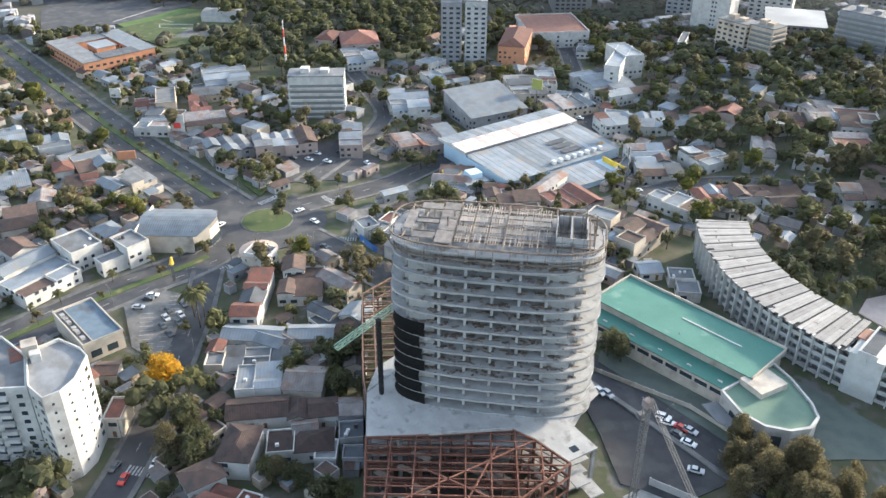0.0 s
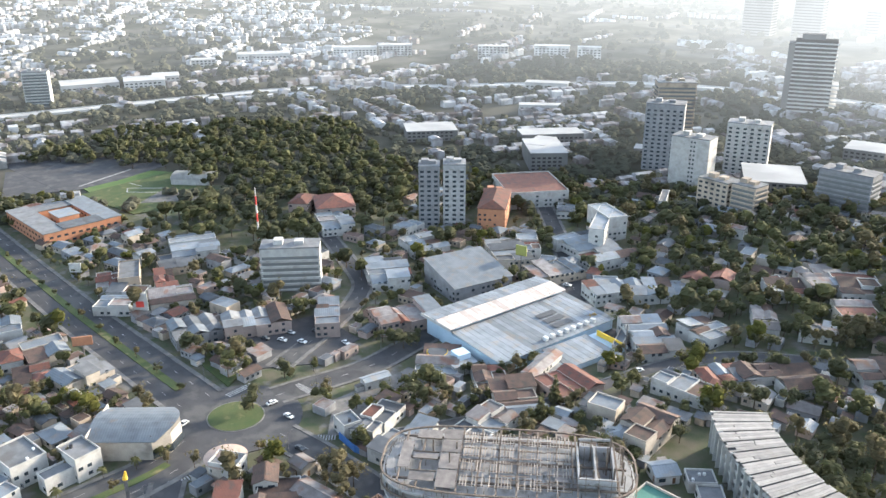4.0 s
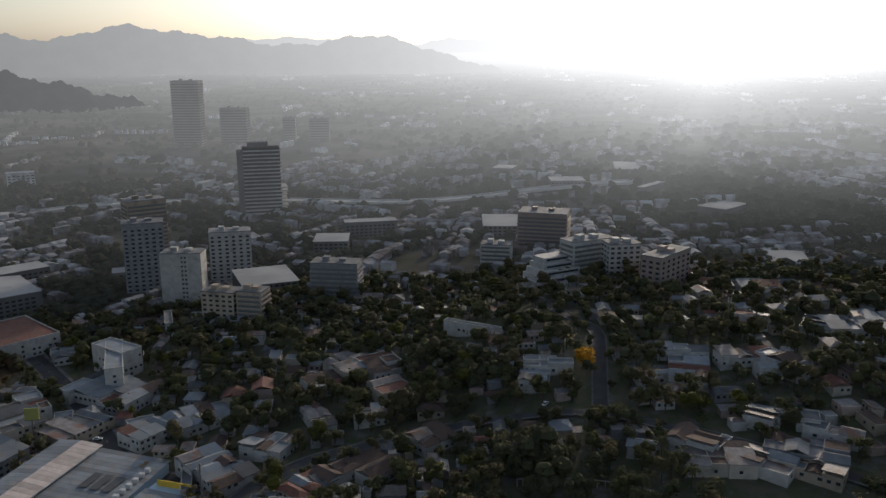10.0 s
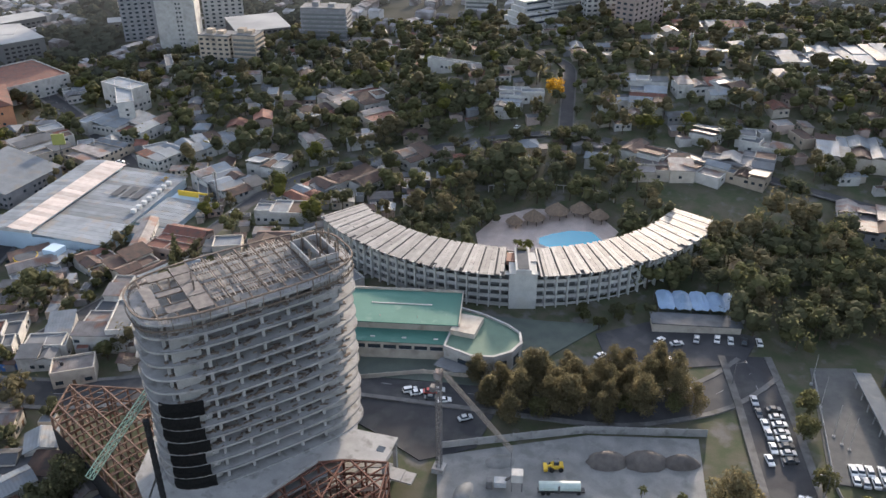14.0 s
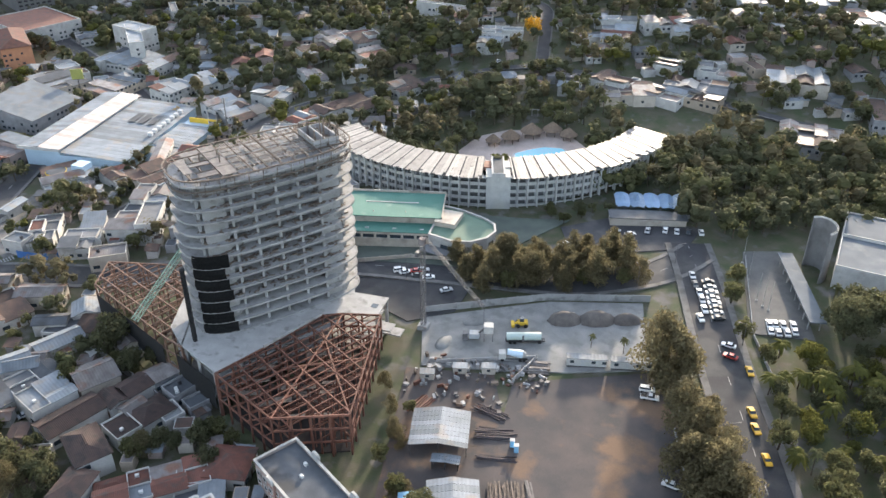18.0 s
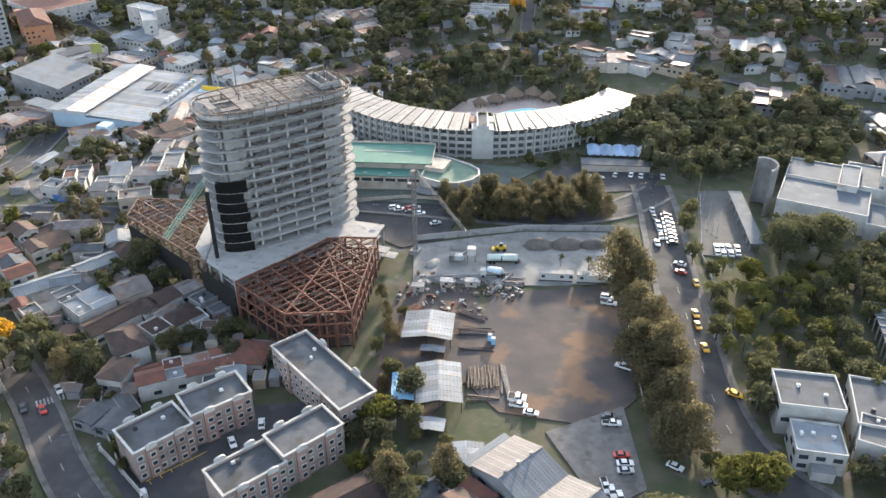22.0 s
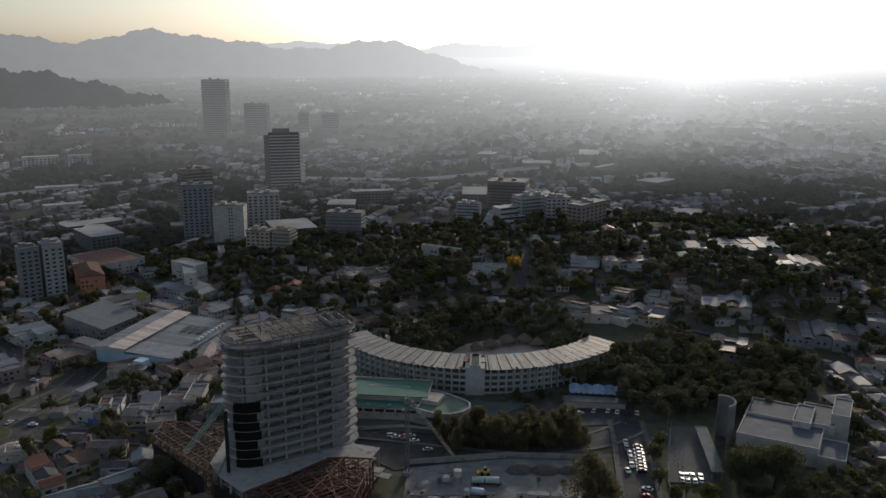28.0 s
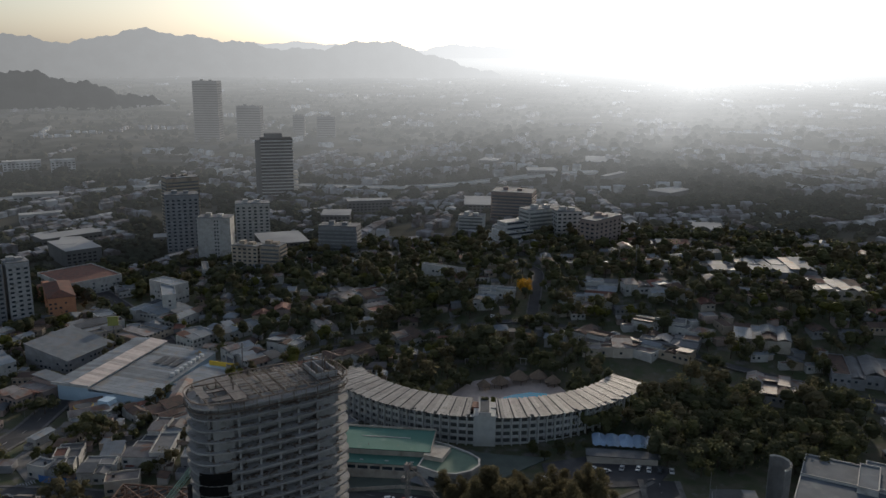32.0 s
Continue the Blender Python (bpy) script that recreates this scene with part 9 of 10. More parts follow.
CARS = {
    "white": vehicle("car", "white saloon car parked beside the street", paint("white_car_paint", (0.7, 0.7, 0.69))),
    "silver": vehicle("car", "silver saloon car parked beside the street", paint("silver_car_paint", (0.42, 0.43, 0.44))),
    "dark": vehicle("car", "dark grey saloon car parked beside the street", paint("dark_car_paint", (0.06, 0.065, 0.07))),
    "red": vehicle("car", "red saloon car parked beside the street", paint("red_car_paint", (0.45, 0.04, 0.03))),
    "taxi": vehicle("taxi", "yellow taxi waiting at the kerb", paint("taxi_yellow_paint", (0.72, 0.42, 0.03))),
    "pickup": vehicle("pickup_truck", "white pickup truck parked on the yard", paint("white_truck_paint", (0.7, 0.7, 0.69)), "pickup"),
    "suv": vehicle("van", "white estate van parked on asphalt", paint("white_van_paint", (0.68, 0.68, 0.67)), "suv"),
}
USED = set()


def car(kind, x, y, rot):
    m = pose(x, y, ground_height(x, y) - 0.04, 0, 0, rot)
    if kind not in USED:
        USED.add(kind)
        CARS[kind].matrix_basis = m
        return
    copy_thing(CARS[kind], m)


# parked and waiting cars: kind, x, y, turn
car("taxi", 109.8, 32.7, -75)
car("taxi", 111.0, 15.1, -70)
car("taxi", 112.2, 8.9, -70)
car("taxi", 115.2, -1.7, -72)
car("taxi", 124.2, -19.9, -20)
car("white", 103.4, 43.3, 170)
car("red", 104.2, 38.2, 165)
car("white", 92.8, 69.0, -75)
car("silver", 93.9, 65.1, -75)
car("white", 95.1, 59.9, -75)
car("dark", 91.0, 73.2, -75)
car("silver", 89.6, 78.5, -75)
car("dark", 94.9, 76.3, 20)
car("silver", 95.8, 73.2, 20)
car("white", 96.6, 70.2, 20)
car("silver", 97.2, 67.1, 20)
car("white", 97.8, 64.5, 20)
car("dark", 98.4, 61.9, 20)
car("silver", 98.9, 59.3, 20)
car("dark", 99.5, 56.5, 20)
car("white", 114.6, 57.8, 100)
car("white", 116.3, 58.3, 100)
car("white", 118.6, 58.6, 100)
car("white", 121.6, 59.2, 100)
car("white", 115.1, 54.4, 100)
car("silver", 117.3, 54.1, 100)
car("white", 119.8, 54.8, 100)
car("white", 122.0, 56.1, 100)
car("suv", 83.0, 15.9, 5)
car("pickup", 84.1, 12.8, 5)
car("pickup", 93.6, -17.8, 170)
car("pickup", 67.5, -40.1, 12)
car("white", 94.3, 54.9, -70)
car("white", 60.1, 99.9, 60)
car("silver", 65.5, 99.7, 30)
car("white", 81.5, 106.3, 95)
car("white", 90.1, 108.0, 100)
car("white", 43.6, 85.9, 60)
car("silver", 62.8, 90.6, 20)
car("silver", 71.2, 104.1, 90)
car("white", 77.4, 106.0, 90)
car("dark", 85.6, 107.1, 90)
car("white", -24.5, 44.0, 0)
car("silver", -22.5, 45.3, 0)
car("suv", -6.7, 52.0, 35)
car("white", -4.4, 51.6, 35)
car("red", -0.9, 53.3, 20)
car("dark", 0.4, 50.9, 20)
car("white", 4.4, 51.0, 25)
car("silver", 1.1, 54.6, 20)
car("silver", 12.7, 45.8, 40)
car("pickup", 67.4, -39.1, 5)
car("pickup", 68.6, -42.5, 5)
car("white", 72.6, -44.4, 5)
car("dark", 93.0, -39.6, 15)
car("pickup", 94.1, -42.2, 15)
car("red", 98.4, -52.9, 20)
car("white", 99.7, -55.5, 20)
car("silver", 100.2, -57.9, 20)
car("white", 111.7, -52.8, -15)
car("pickup", 96.3, -64.5, -65)
car("white", 98.1, -65.7, -65)
car("white", 100.3, -67.0, -65)
car("dark", 120.1, -55.7, 30)
car("taxi", 124.7, -20.5, -10)
car("red", 162.8, -53.8, 80)
car("white", -20.4, -108.9, -38)
car("taxi", 0.5, -118.8, -35)
car("silver", 7.8, -119.1, -38)
car("red", -2.0, -114.3, -30)
car("silver", 23.5, -126.5, -40)
car("suv", -11.7, -101.0, -45)
car("white", -0.8, -77.7, -45)
car("white", 3.1, -69.0, 120)
car("dark", -64.0, -85.0, -40)
car("white", -79.1, -83.9, 130)
car("silver", -138.0, -64.8, 60)
car("dark", -141.8, -60.8, 60)
car("white", -143.2, -59.0, 60)
car("dark", -122.8, -59.9, 10)
car("silver", -126.9, -57.9, 10)
car("dark", -131.3, -56.1, 10)
car("dark", -122.2, -54.8, 10)
car("silver", -126.5, -53.1, 10)
car("dark", -132.3, -50.8, 10)
car("dark", -117.2, -58.9, 10)
car("silver", -79.9, -46.4, 60)
car("white", -77.9, -43.2, 60)
car("silver", -76.8, -41.2, 60)
car("white", -168.5, 10.6, 20)
car("white", -180.6, 8.5, 100)
car("white", -182.9, -24.2, -60)
car("dark", -146.7, 6.5, 20)
car("red", -58.4, -83.7, -35)
car("white", -60.2, -75.2, -35)
car("white", -229.5, 30.9, 30)
car("white", -223.9, 37.9, 30)
car("silver", -234.5, 36.7, 30)
car("white", -214.4, 54.4, 10)
car("dark", -230.8, 47.4, 30)
car("dark", -234.5, 24.9, 30)
car("white", -221.7, 65.5, 60)
car("silver", -235.2, 57.6, 60)
car("white", -120.6, 101.3, 80)
car("white", -124.6, 141.8, 80)
car("dark", -117.6, 113.8, 80)
car("white", -163.6, 94.5, 50)
car("silver", -163.9, 89.1, 50)
car("white", -164.1, 100.5, 50)
car("dark", -168.5, 86.6, 50)
car("white", -215.9, 179.0, 30)
car("white", 54.6, 242.9, 0)
car("white", -26.2, 239.0, 80)

# ---- building site ----
def at(x, y, rot=0.0, lift=0.0):
    return pose(x, y, ground_height(x, y) + lift, 0, 0, rot)


CRANE = surface("grey_galvanised_steel", (0.16, 0.155, 0.155), (0.12, 0.115, 0.115), 1.0, 0.6, 0.05, metal=0.2)
crane = thing("tower_crane", at(12.2, 25.5), "grey lattice luffing crane with its jib lowered", "crane")
part("footing", box(-1.6, -1.6, -0.5, 1.6, 1.6, 1.2), CONCRETE_PALE, crane)
lattice(crane, (0, 0, 1.2), (0, 0, 33.0), 1.25, CRANE, 20)
lattice(crane, (0.4, 0.2, 33.0), (18.5, 4.5, 8.5), 0.85, CRANE, 18)
part("cabin", box(-1.0, -1.0, 30.5, 0.9, 0.9, 32.6, 0.1), SHEET_OLD, crane)
part("winch", box(-2.2, -0.9, 26.0, -0.9, 0.9, 27.6, 0.1), CRANE, crane)
part("hoist_rope", rod((18.4, 4.5, 8.5), (18.4, 4.5, 2.5), 0.06), STEEL_DARK, crane)


def shed(x, y, w, d, h, rot, label, material=SHEET_WHITE, rise=1.2, n=8):
    ob = thing("site_shed", at(x, y, rot), label, "shed")
    TAKEN.append((x, y, max(w, d) / 2))
    for s in (-1, 1):
        step = d / n
        for k in range(n):
            bm = bmesh.new()
            y0, y1 = -d / 2 + k * step, -d / 2 + (k + 1) * step - 0.05
            v = [bm.verts.new(p) for p in ((0, y0, h + rise), (s * w / 2, y0, h), (s * w / 2, y1, h), (0, y1, h + rise))]
            u = [bm.verts.new(p.co + Vector((0, 0, 0.08))) for p in v]
            bm.faces.new(u)
            bm.faces.new(v[::-1])
            for i in range(4):
                bm.faces.new((v[i], v[(i + 1) % 4], u[(i + 1) % 4], u[i]))
            bmesh.ops.recalc_face_normals(bm, faces=bm.faces)
            part("roof_sheet", bm, material, ob)
    for px in (-w / 2 + 0.4, 0, w / 2 - 0.4):
        for py in (-d / 2 + 0.4, 0, d / 2 - 0.4):
            part("post", bar((px, py, -0.3), (px, py, h + (rise if px == 0 else 0)), 0.22), STEEL_DARK, ob)
    part("back_wall", box(-w / 2 + 0.3, d / 2 - 0.3, -0.3, w / 2 - 0.3, d / 2 - 0.15, h), SHEET_OLD, ob)
    return ob


shed(33.5, -18.6, 15.5, 14.0, 3.6, 14, "open site shed with a pale pitched sheet roof")
shed(38.2, -27.8, 7.5, 3.2, 2.6, 10, "small lean-to shed with a rusty pale roof", SHEET, 0.3, 3)
shed(45.5, -43.0, 13.0, 17.5, 3.6, 20, "open site shed under a white ribbed roof")
TARP = surface("blue_tarpaulin", (0.2, 0.42, 0.62), (0.25, 0.48, 0.68), 1.5, 0.5, 0.15)
shed(36.0, -46.5, 6.5, 12.0, 3.0, 20, "site shelter covered with a pale blue tarpaulin", TARP, 0.5, 3)
shed(48.5, -58.5, 8.0, 5.0, 2.8, 12, "cream sheet-roofed store hut", SHEET_WHITE, 0.4, 3)
shed(61.0, -65.5, 9.0, 7.0, 2.8, 18, "small white sheet-roofed workshop", SHEET_WHITE, 0.6, 3)


def cabin(x, y, l, rot, label):
    ob = thing("site_trailer", at(x, y, rot), label, "trailer", "site trailers")
    part("body", box(-l / 2, -1.25, 0.5, l / 2, 1.25, 3.1, 0.06), WHITE_PAINT, ob)
    part("roof", box(-l / 2 - 0.1, -1.35, 3.1, l / 2 + 0.1, 1.35, 3.2), SHEET_WHITE, ob)
    for k in range(4):
        if k != 1:
            part("window", box(-l / 2 + 1.0 + k * 3.1, -1.29, 1.5, -l / 2 + 2.2 + k * 3.1, -1.24, 2.5), WINDOW_DARK, ob)
    part("door", box(-l / 2 + 4.2, -1.29, 0.55, -l / 2 + 5.1, -1.24, 2.6), surface("grey_steel_door", (0.4, 0.4, 0.4), (0.35, 0.35, 0.35), 0.5, 0.5, 0.0), ob)
    part("skirting", box(-l / 2 + 0.3, -1.1, -0.3, l / 2 - 0.3, 1.1, 0.5), STEEL_DARK, ob)


cabin(64.5, 22.0, 11.6, 14, "white site office trailer with small windows")
cabin(77.0, 24.4, 11.6, 14, "long cream site office trailer")
tanker = thing("tank_trailer", at(44.5, 27.2, 19), "pale green cylindrical cement tank trailer", "trailer")
part("tank", rod((-5.5, 0, 2.2), (5.0, 0, 2.2), 1.25, 1.25, 16), surface("pale_green_tank_paint", (0.5, 0.58, 0.54), (0.42, 0.5, 0.46), 2.0, 0.5, 0.05), tanker)
part("chassis", box(-5.8, -0.8, 0.6, 6.2, 0.8, 1.0), STEEL_DARK, tanker)
part("ladder", box(-0.8, -1.35, 0.8, -0.3, -1.25, 3.4), CRANE, tanker)
for x in (-4.4, -3.1, 4.6):
    for y in (-0.95, 0.95):
        part("wheel", rod((x, y - 0.15, 0.5), (x, y + 0.15, 0.5), 0.5, 0.5, 12), TYRE, tanker)
mixer = thing("concrete_mixer_truck", at(45.0, 18.6, 17), "white truck with a pale blue mixing drum", "truck")
part("drum", rod((-3.4, 0, 2.9), (1.0, 0, 2.1), 0.9, 1.25, 14), surface("pale_blue_drum_paint", (0.5, 0.6, 0.68), (0.45, 0.55, 0.63), 2.0, 0.5, 0.05), mixer)
part("drum_front", rod((1.0, 0, 2.1), (2.0, 0, 1.9), 1.25, 0.6, 14), WHITE_PAINT, mixer)
part("cab", box(-6.0, -1.15, 0.7, -3.9, 1.15, 2.9, 0.12), WHITE_PAINT, mixer)
part("windscreen", box(-6.05, -1.0, 1.8, -5.95, 1.0, 2.6), WINDOW_DARK, mixer)
part("chassis", box(-5.5, -0.7, 0.5, 2.6, 0.7, 0.95), STEEL_DARK, mixer)
for x in (-4.9, 0.4, 1.6):
    for y in (-1.0, 1.0):
        part("wheel", rod((x, y - 0.15, 0.5), (x, y + 0.15, 0.5), 0.5, 0.5, 12), TYRE, mixer)
plant_ob = thing("batching_plant", at(32.5, 25.0, 15), "small concrete batching plant with a white hopper", "batching plant")
part("hopper", box(-0.4, -1.4, 3.0, 2.6, 1.4, 5.6, 0.15), WHITE_PAINT, plant_ob)
for x, y in ((-0.2, -1.2), (2.4, -1.2), (-0.2, 1.2), (2.4, 1.2)):
    part("leg", bar((x, y, -0.2), (x, y, 3.0), 0.25), CRANE, plant_ob)
part("bin", box(-4.8, -1.2, 0.8, -1.6, 1.2, 2.6, 0.1), surface("dull_grey_plant_paint", (0.36, 0.38, 0.39), (0.3, 0.31, 0.32), 1.5, 0.6, 0.05), plant_ob)
part("conveyor", bar((-2.0, 0, 2.4), (0.6, 0, 4.6), 0.7, 0.3), STEEL_DARK, plant_ob)
part("control_box", box(-6.8, -0.9, 0, -5.2, 0.9, 2.4, 0.05), CRANE, plant_ob)
loader = thing("wheel_loader", at(41.5, 34.8, 200), "yellow wheel loader on pale gravel", "loader")
part("body", box(-2.0, -1.0, 0.7, 1.2, 1.0, 1.9, 0.12), YELLOW_PAINT, loader)
part("cab", box(-0.8, -0.8, 1.9, 0.6, 0.8, 3.1, 0.1), WINDOW_DARK, loader)
part("bucket", box(2.2, -1.3, 0.2, 3.2, 1.3, 1.2, 0.1), YELLOW_PAINT, loader)
part("arm", bar((0.8, 0, 1.6), (2.4, 0, 0.8), 0.5), YELLOW_PAINT, loader)
for x in (-1.3, 1.1):
    for y in (-1.1, 1.1):
        part("wheel", rod((x, y - 0.2, 0.65), (x, y + 0.2, 0.65), 0.65, 0.65, 12), TYRE, loader)


def heap(x, y, r, h, label, material, rot=0, seed=0):
    q = random.Random(seed)
    bm = bmesh.new()
    rings = []
    for f, z in ((1.0, -0.4), (0.95, 0.05), (0.68, 0.55), (0.36, 0.88), (0.05, 1.0)):
        rings.append([bm.verts.new((r * f * math.cos(k * math.tau / 18) * q.uniform(0.88, 1.1), r * 0.6 * f * math.sin(k * math.tau / 18) * q.uniform(0.88, 1.1), h * z)) for k in range(18)])
    for a, b in zip(rings, rings[1:]):
        for k in range(18):
            bm.faces.new((a[k], a[(k + 1) % 18], b[(k + 1) % 18], b[k]))
    bm.faces.new(rings[-1])
    ob = tagged(part("gravel_mound", bm, material), label, "gravel_mound")
    ob.matrix_world = at(x, y, rot)
    for p in ob.data.polygons:
        p.use_smooth = True


DARK_SAND = surface("dark_wet_sand", (0.13, 0.115, 0.105), (0.09, 0.08, 0.075), 2.0, 0.95, 0.4)
for k, (x, y, r, h) in enumerate(((54, 41.5, 6.0, 3.2), (63.5, 44.5, 6.5, 3.4), (72.5, 47.0, 5.0, 2.8))):
    heap(x, y, r, h, "dark heap of sand behind low block walls", DARK_SAND, 18, k)
heap(27, 33, 4.5, 1.2, "pale heap of crushed gravel", GRAVEL, 30, 7)
heap(21, 20, 4.0, 0.9, "pale heap of crushed gravel", GRAVEL, 80, 8)


def stack(name, label, x, y, rot, count, l, w, material, seed, gap=0.35, spread=4.0):
    """Long pieces of building material laid side by side, each its own part."""
    q = random.Random(seed)
    ob = thing(name, at(x, y, rot), label, "building material")
    for k in range(count):
        o, a, ll = -spread / 2 + spread * k / max(1, count - 1), q.uniform(-0.05, 0.05), l * q.uniform(0.7, 1.0)
        z = 0.1 + (k % 3) * gap * 0.6
        part("bar", bar((-ll / 2, o - a * ll, z), (ll / 2, o + a * ll, z), w, w * 0.7), material, ob)


REBAR = surface("rusty_rebar", (0.1, 0.075, 0.07), (0.06, 0.055, 0.06), 0.5, 0.8, 0.2, vary=0.2)
stack("rebar_bundle", "dark bundles of steel bars on earth", 47.2, -13.2, 14, 14, 12, 0.3, REBAR, 1, 0.3, 4.0)
stack("rebar_bundle", "dark bundles of steel bars on earth", 43.6, -5.5, -16, 10, 11, 0.3, REBAR, 2, 0.3, 3.0)
stack("rebar_bundle", "dark bundles of steel bars on earth", 50.0, -21.5, 12, 8, 12, 0.3, REBAR, 3, 0.3, 1.6)
stack("timber_stack", "weathered scaffold timber laid in rows", 56.0, -33.5, 108, 26, 11, 0.35, SCAFFOLD, 4, 0.4, 9.0)
stack("plank_row", "long grey planks laid on bare earth", 62.0, -33.0, 112, 4, 14, 0.5, BOARD, 5, 0.3, 1.6)
stack("plank_row", "long grey planks laid on bare earth", 58.5, -42.0, 15, 4, 10, 0.4, SCAFFOLD, 6, 0.3, 1.4)
stack("panel_stack", "pale stacked formwork panels", 51.5, 16.4, 15, 7, 8, 0.9, BOARD, 7, 0.5, 5.0)
stack("steel_beams", "rust-red steel beams stacked for use", 24, -8, 75, 8, 9, 0.4, STEEL_RED, 8, 0.4, 4.0)
q = random.Random(99)
clutter = tagged(new("site_clutter"), "scattered boxes, pallets and scrap on bare earth", "site clutter")
for k in range(120):
    x, y = (q.uniform(16, 48), q.uniform(-6, 14)) if k < 85 else (q.uniform(40, 56), q.uniform(6, 16))
    w, d, h = q.uniform(0.4, 2.2), q.uniform(0.3, 1.2), q.uniform(0.2, 1.3)
    ob = part("scrap_piece", box(-w / 2, -d / 2, -0.1, w / 2, d / 2, h, 0.03), q.choice((SCAFFOLD, BOARD, WHITE_PAINT, CONCRETE, STEEL_RED, CRANE, SHEET_OLD)), clutter)
    ob.matrix_basis = at(x, y, q.uniform(0, 180), 0.02)
for k, (x, y) in enumerate(((52.6, -16.1), (54.1, -17.6))):
    ob = thing("portable_toilet", at(x, y, 15), "blue plastic portable toilet on the site", "toilet", "portable toilets")
    part("cabin", box(-0.6, -0.6, 0, 0.6, 0.6, 2.2, 0.05), TARP, ob)
    part("roof", box(-0.65, -0.65, 2.2, 0.65, 0.65, 2.35, 0.04), WHITE_PAINT, ob)
for x, y in ((21.7, 3.4), (38.1, 10.7), (30, 8.5)):
    ob = thing("site_hut", at(x, y, 15), "small white site hut with a flat roof", "hut", "site huts")
    part("wall", box(-2.0, -1.2, 0, 2.0, 1.2, 2.3), CREAM, ob)
    part("roof", box(-2.2, -1.4, 2.3, 2.2, 1.4, 2.42), SHEET_WHITE, ob)
    part("window", box(-0.5, -1.24, 1.0, 0.5, -1.19, 1.8), WINDOW_DARK, ob)


def wall_run(line, h, material, label, thick=0.22, name="garden_wall"):
    """A garden wall along a line, in panels between piers."""
    ob = thing(name, pose(0, 0, 0), label, "wall")
    for (ax, ay), (bx, by) in zip(line, line[1:]):
        n = max(1, int(math.hypot(bx - ax, by - ay) / 5))
        for k in range(n):
            x0, y0, x1, y1 = ax + (bx - ax) * k / n, ay + (by - ay) * k / n, ax + (bx - ax) * (k + 1) / n, ay + (by - ay) * (k + 1) / n
            z0, z1 = ground_height(x0, y0), ground_height(x1, y1)
            part("panel", bar((x0, y0, z0 + h / 2 - 0.25), (x1, y1, z1 + h / 2 - 0.25), thick, h + 0.5), material, ob)
            part("pier", bar((x0, y0, z0 - 0.4), (x0, y0, z0 + h + 0.2), thick * 1.6), material, ob)


BRICK_RED = surface("red_brick_wall", (0.3, 0.15, 0.1), (0.24, 0.12, 0.085), 1.5, 0.9, 0.2)
wall_run([(-24, -35), (-6, -44), (16, -47), (22, -50)], 2.4, CONCRETE_PALE, "pale concrete wall below the steel skeleton")
wall_run([(-92, -12), (-54, -26), (-30, -37)], 2.6, CONCRETE, "grey block wall along the back gardens")
wall_run([(-50, -68), (-40, -82), (-22, -96)], 2.2, WHITE_PAINT, "white garden wall beside the side street")
wall_run([(-82, -85), (-66, -98), (-40, -122), (-20, -133)], 2.2, BRICK_RED, "reddish brick garden wall beside the street")
wall_run([(-36, 47), (-6, 61), (22, 66), (36, 72)], 1.4, CREAM, "low cream wall in front of the annex")
wall_run([(46, 8), (50, 20), (22, 10)], 1.6, CONCRETE, "low concrete block wall on the site")
wall_run([(10, 33), (46, 51), (78, 60)], 2.2, CONCRETE_PALE, "pale site wall along the street")
wall_run([(-146, 21), (-136, 22), (-129, 26)], 2.4, BLUE_PAINT, "bright blue painted wall of a corner yard")
wall_run([(92, 2), (98, -20), (102, -34)], 1.0, CONCRETE, "low concrete kerb wall beside the trees")
wall_run([(106, 96), (110, 52), (120, 20)], 0.8, CONCRETE, "low concrete wall along the plaza")

# ---- tent, museum, pylon ----
tent = thing("pavilion_tent", at(70, 121.5, 14), "pale blue peaked tent roof on slim poles", "tent")
TENT = surface("pale_blue_tent_cloth", (0.36, 0.5, 0.68), (0.42, 0.56, 0.72), 3.0, 0.6, 0.05)
for k in range(5):
    x0 = -14 + k * 5.6
    bm = bmesh.new()
    top = bm.verts.new((x0 + 2.8, 0, 6.4))
    ring = []
    for i in range(12):
        a = i * math.tau / 12
        ring.append(bm.verts.new((x0 + 2.8 + 2.8 * max(-1, min(1, 1.4 * math.cos(a))), 6.0 * max(-1, min(1, 1.4 * math.sin(a))), 3.6 + 0.3 * math.cos(4 * a))))
    mid = [bm.verts.new(v.co * 0.5 + top.co * 0.5 - Vector((0, 0, 0.55))) for v in ring]
    for i in range(12):
        j = (i + 1) % 12
        bm.faces.new((ring[i], ring[j], mid[j], mid[i]))
        bm.faces.new((mid[i], mid[j], top))
    bmesh.ops.solidify(bm, geom=list(bm.faces), thickness=0.06)
    part("tent_peak", bm, TENT, tent)
    for y in (-5.6, 5.6):
        part("pole", rod((x0, y, -0.3), (x0, y, 3.8), 0.1), CRANE, tent)
part("low_wall", box(-14, -6.6, -0.5, 14, -6.2, 1.2), CONCRETE_PALE, tent)
hall = thing("pavilion_hall", at(70, 111, 14), "low dark-roofed hall in front of the tent", "hall")
part("wall", box(-14, -3, -0.5, 14, 3, 2.8), CREAM, hall)
part("roof", box(-14.5, -3.5, 2.8, 14.5, 3.5, 3.1), FLAT_GREY, hall)

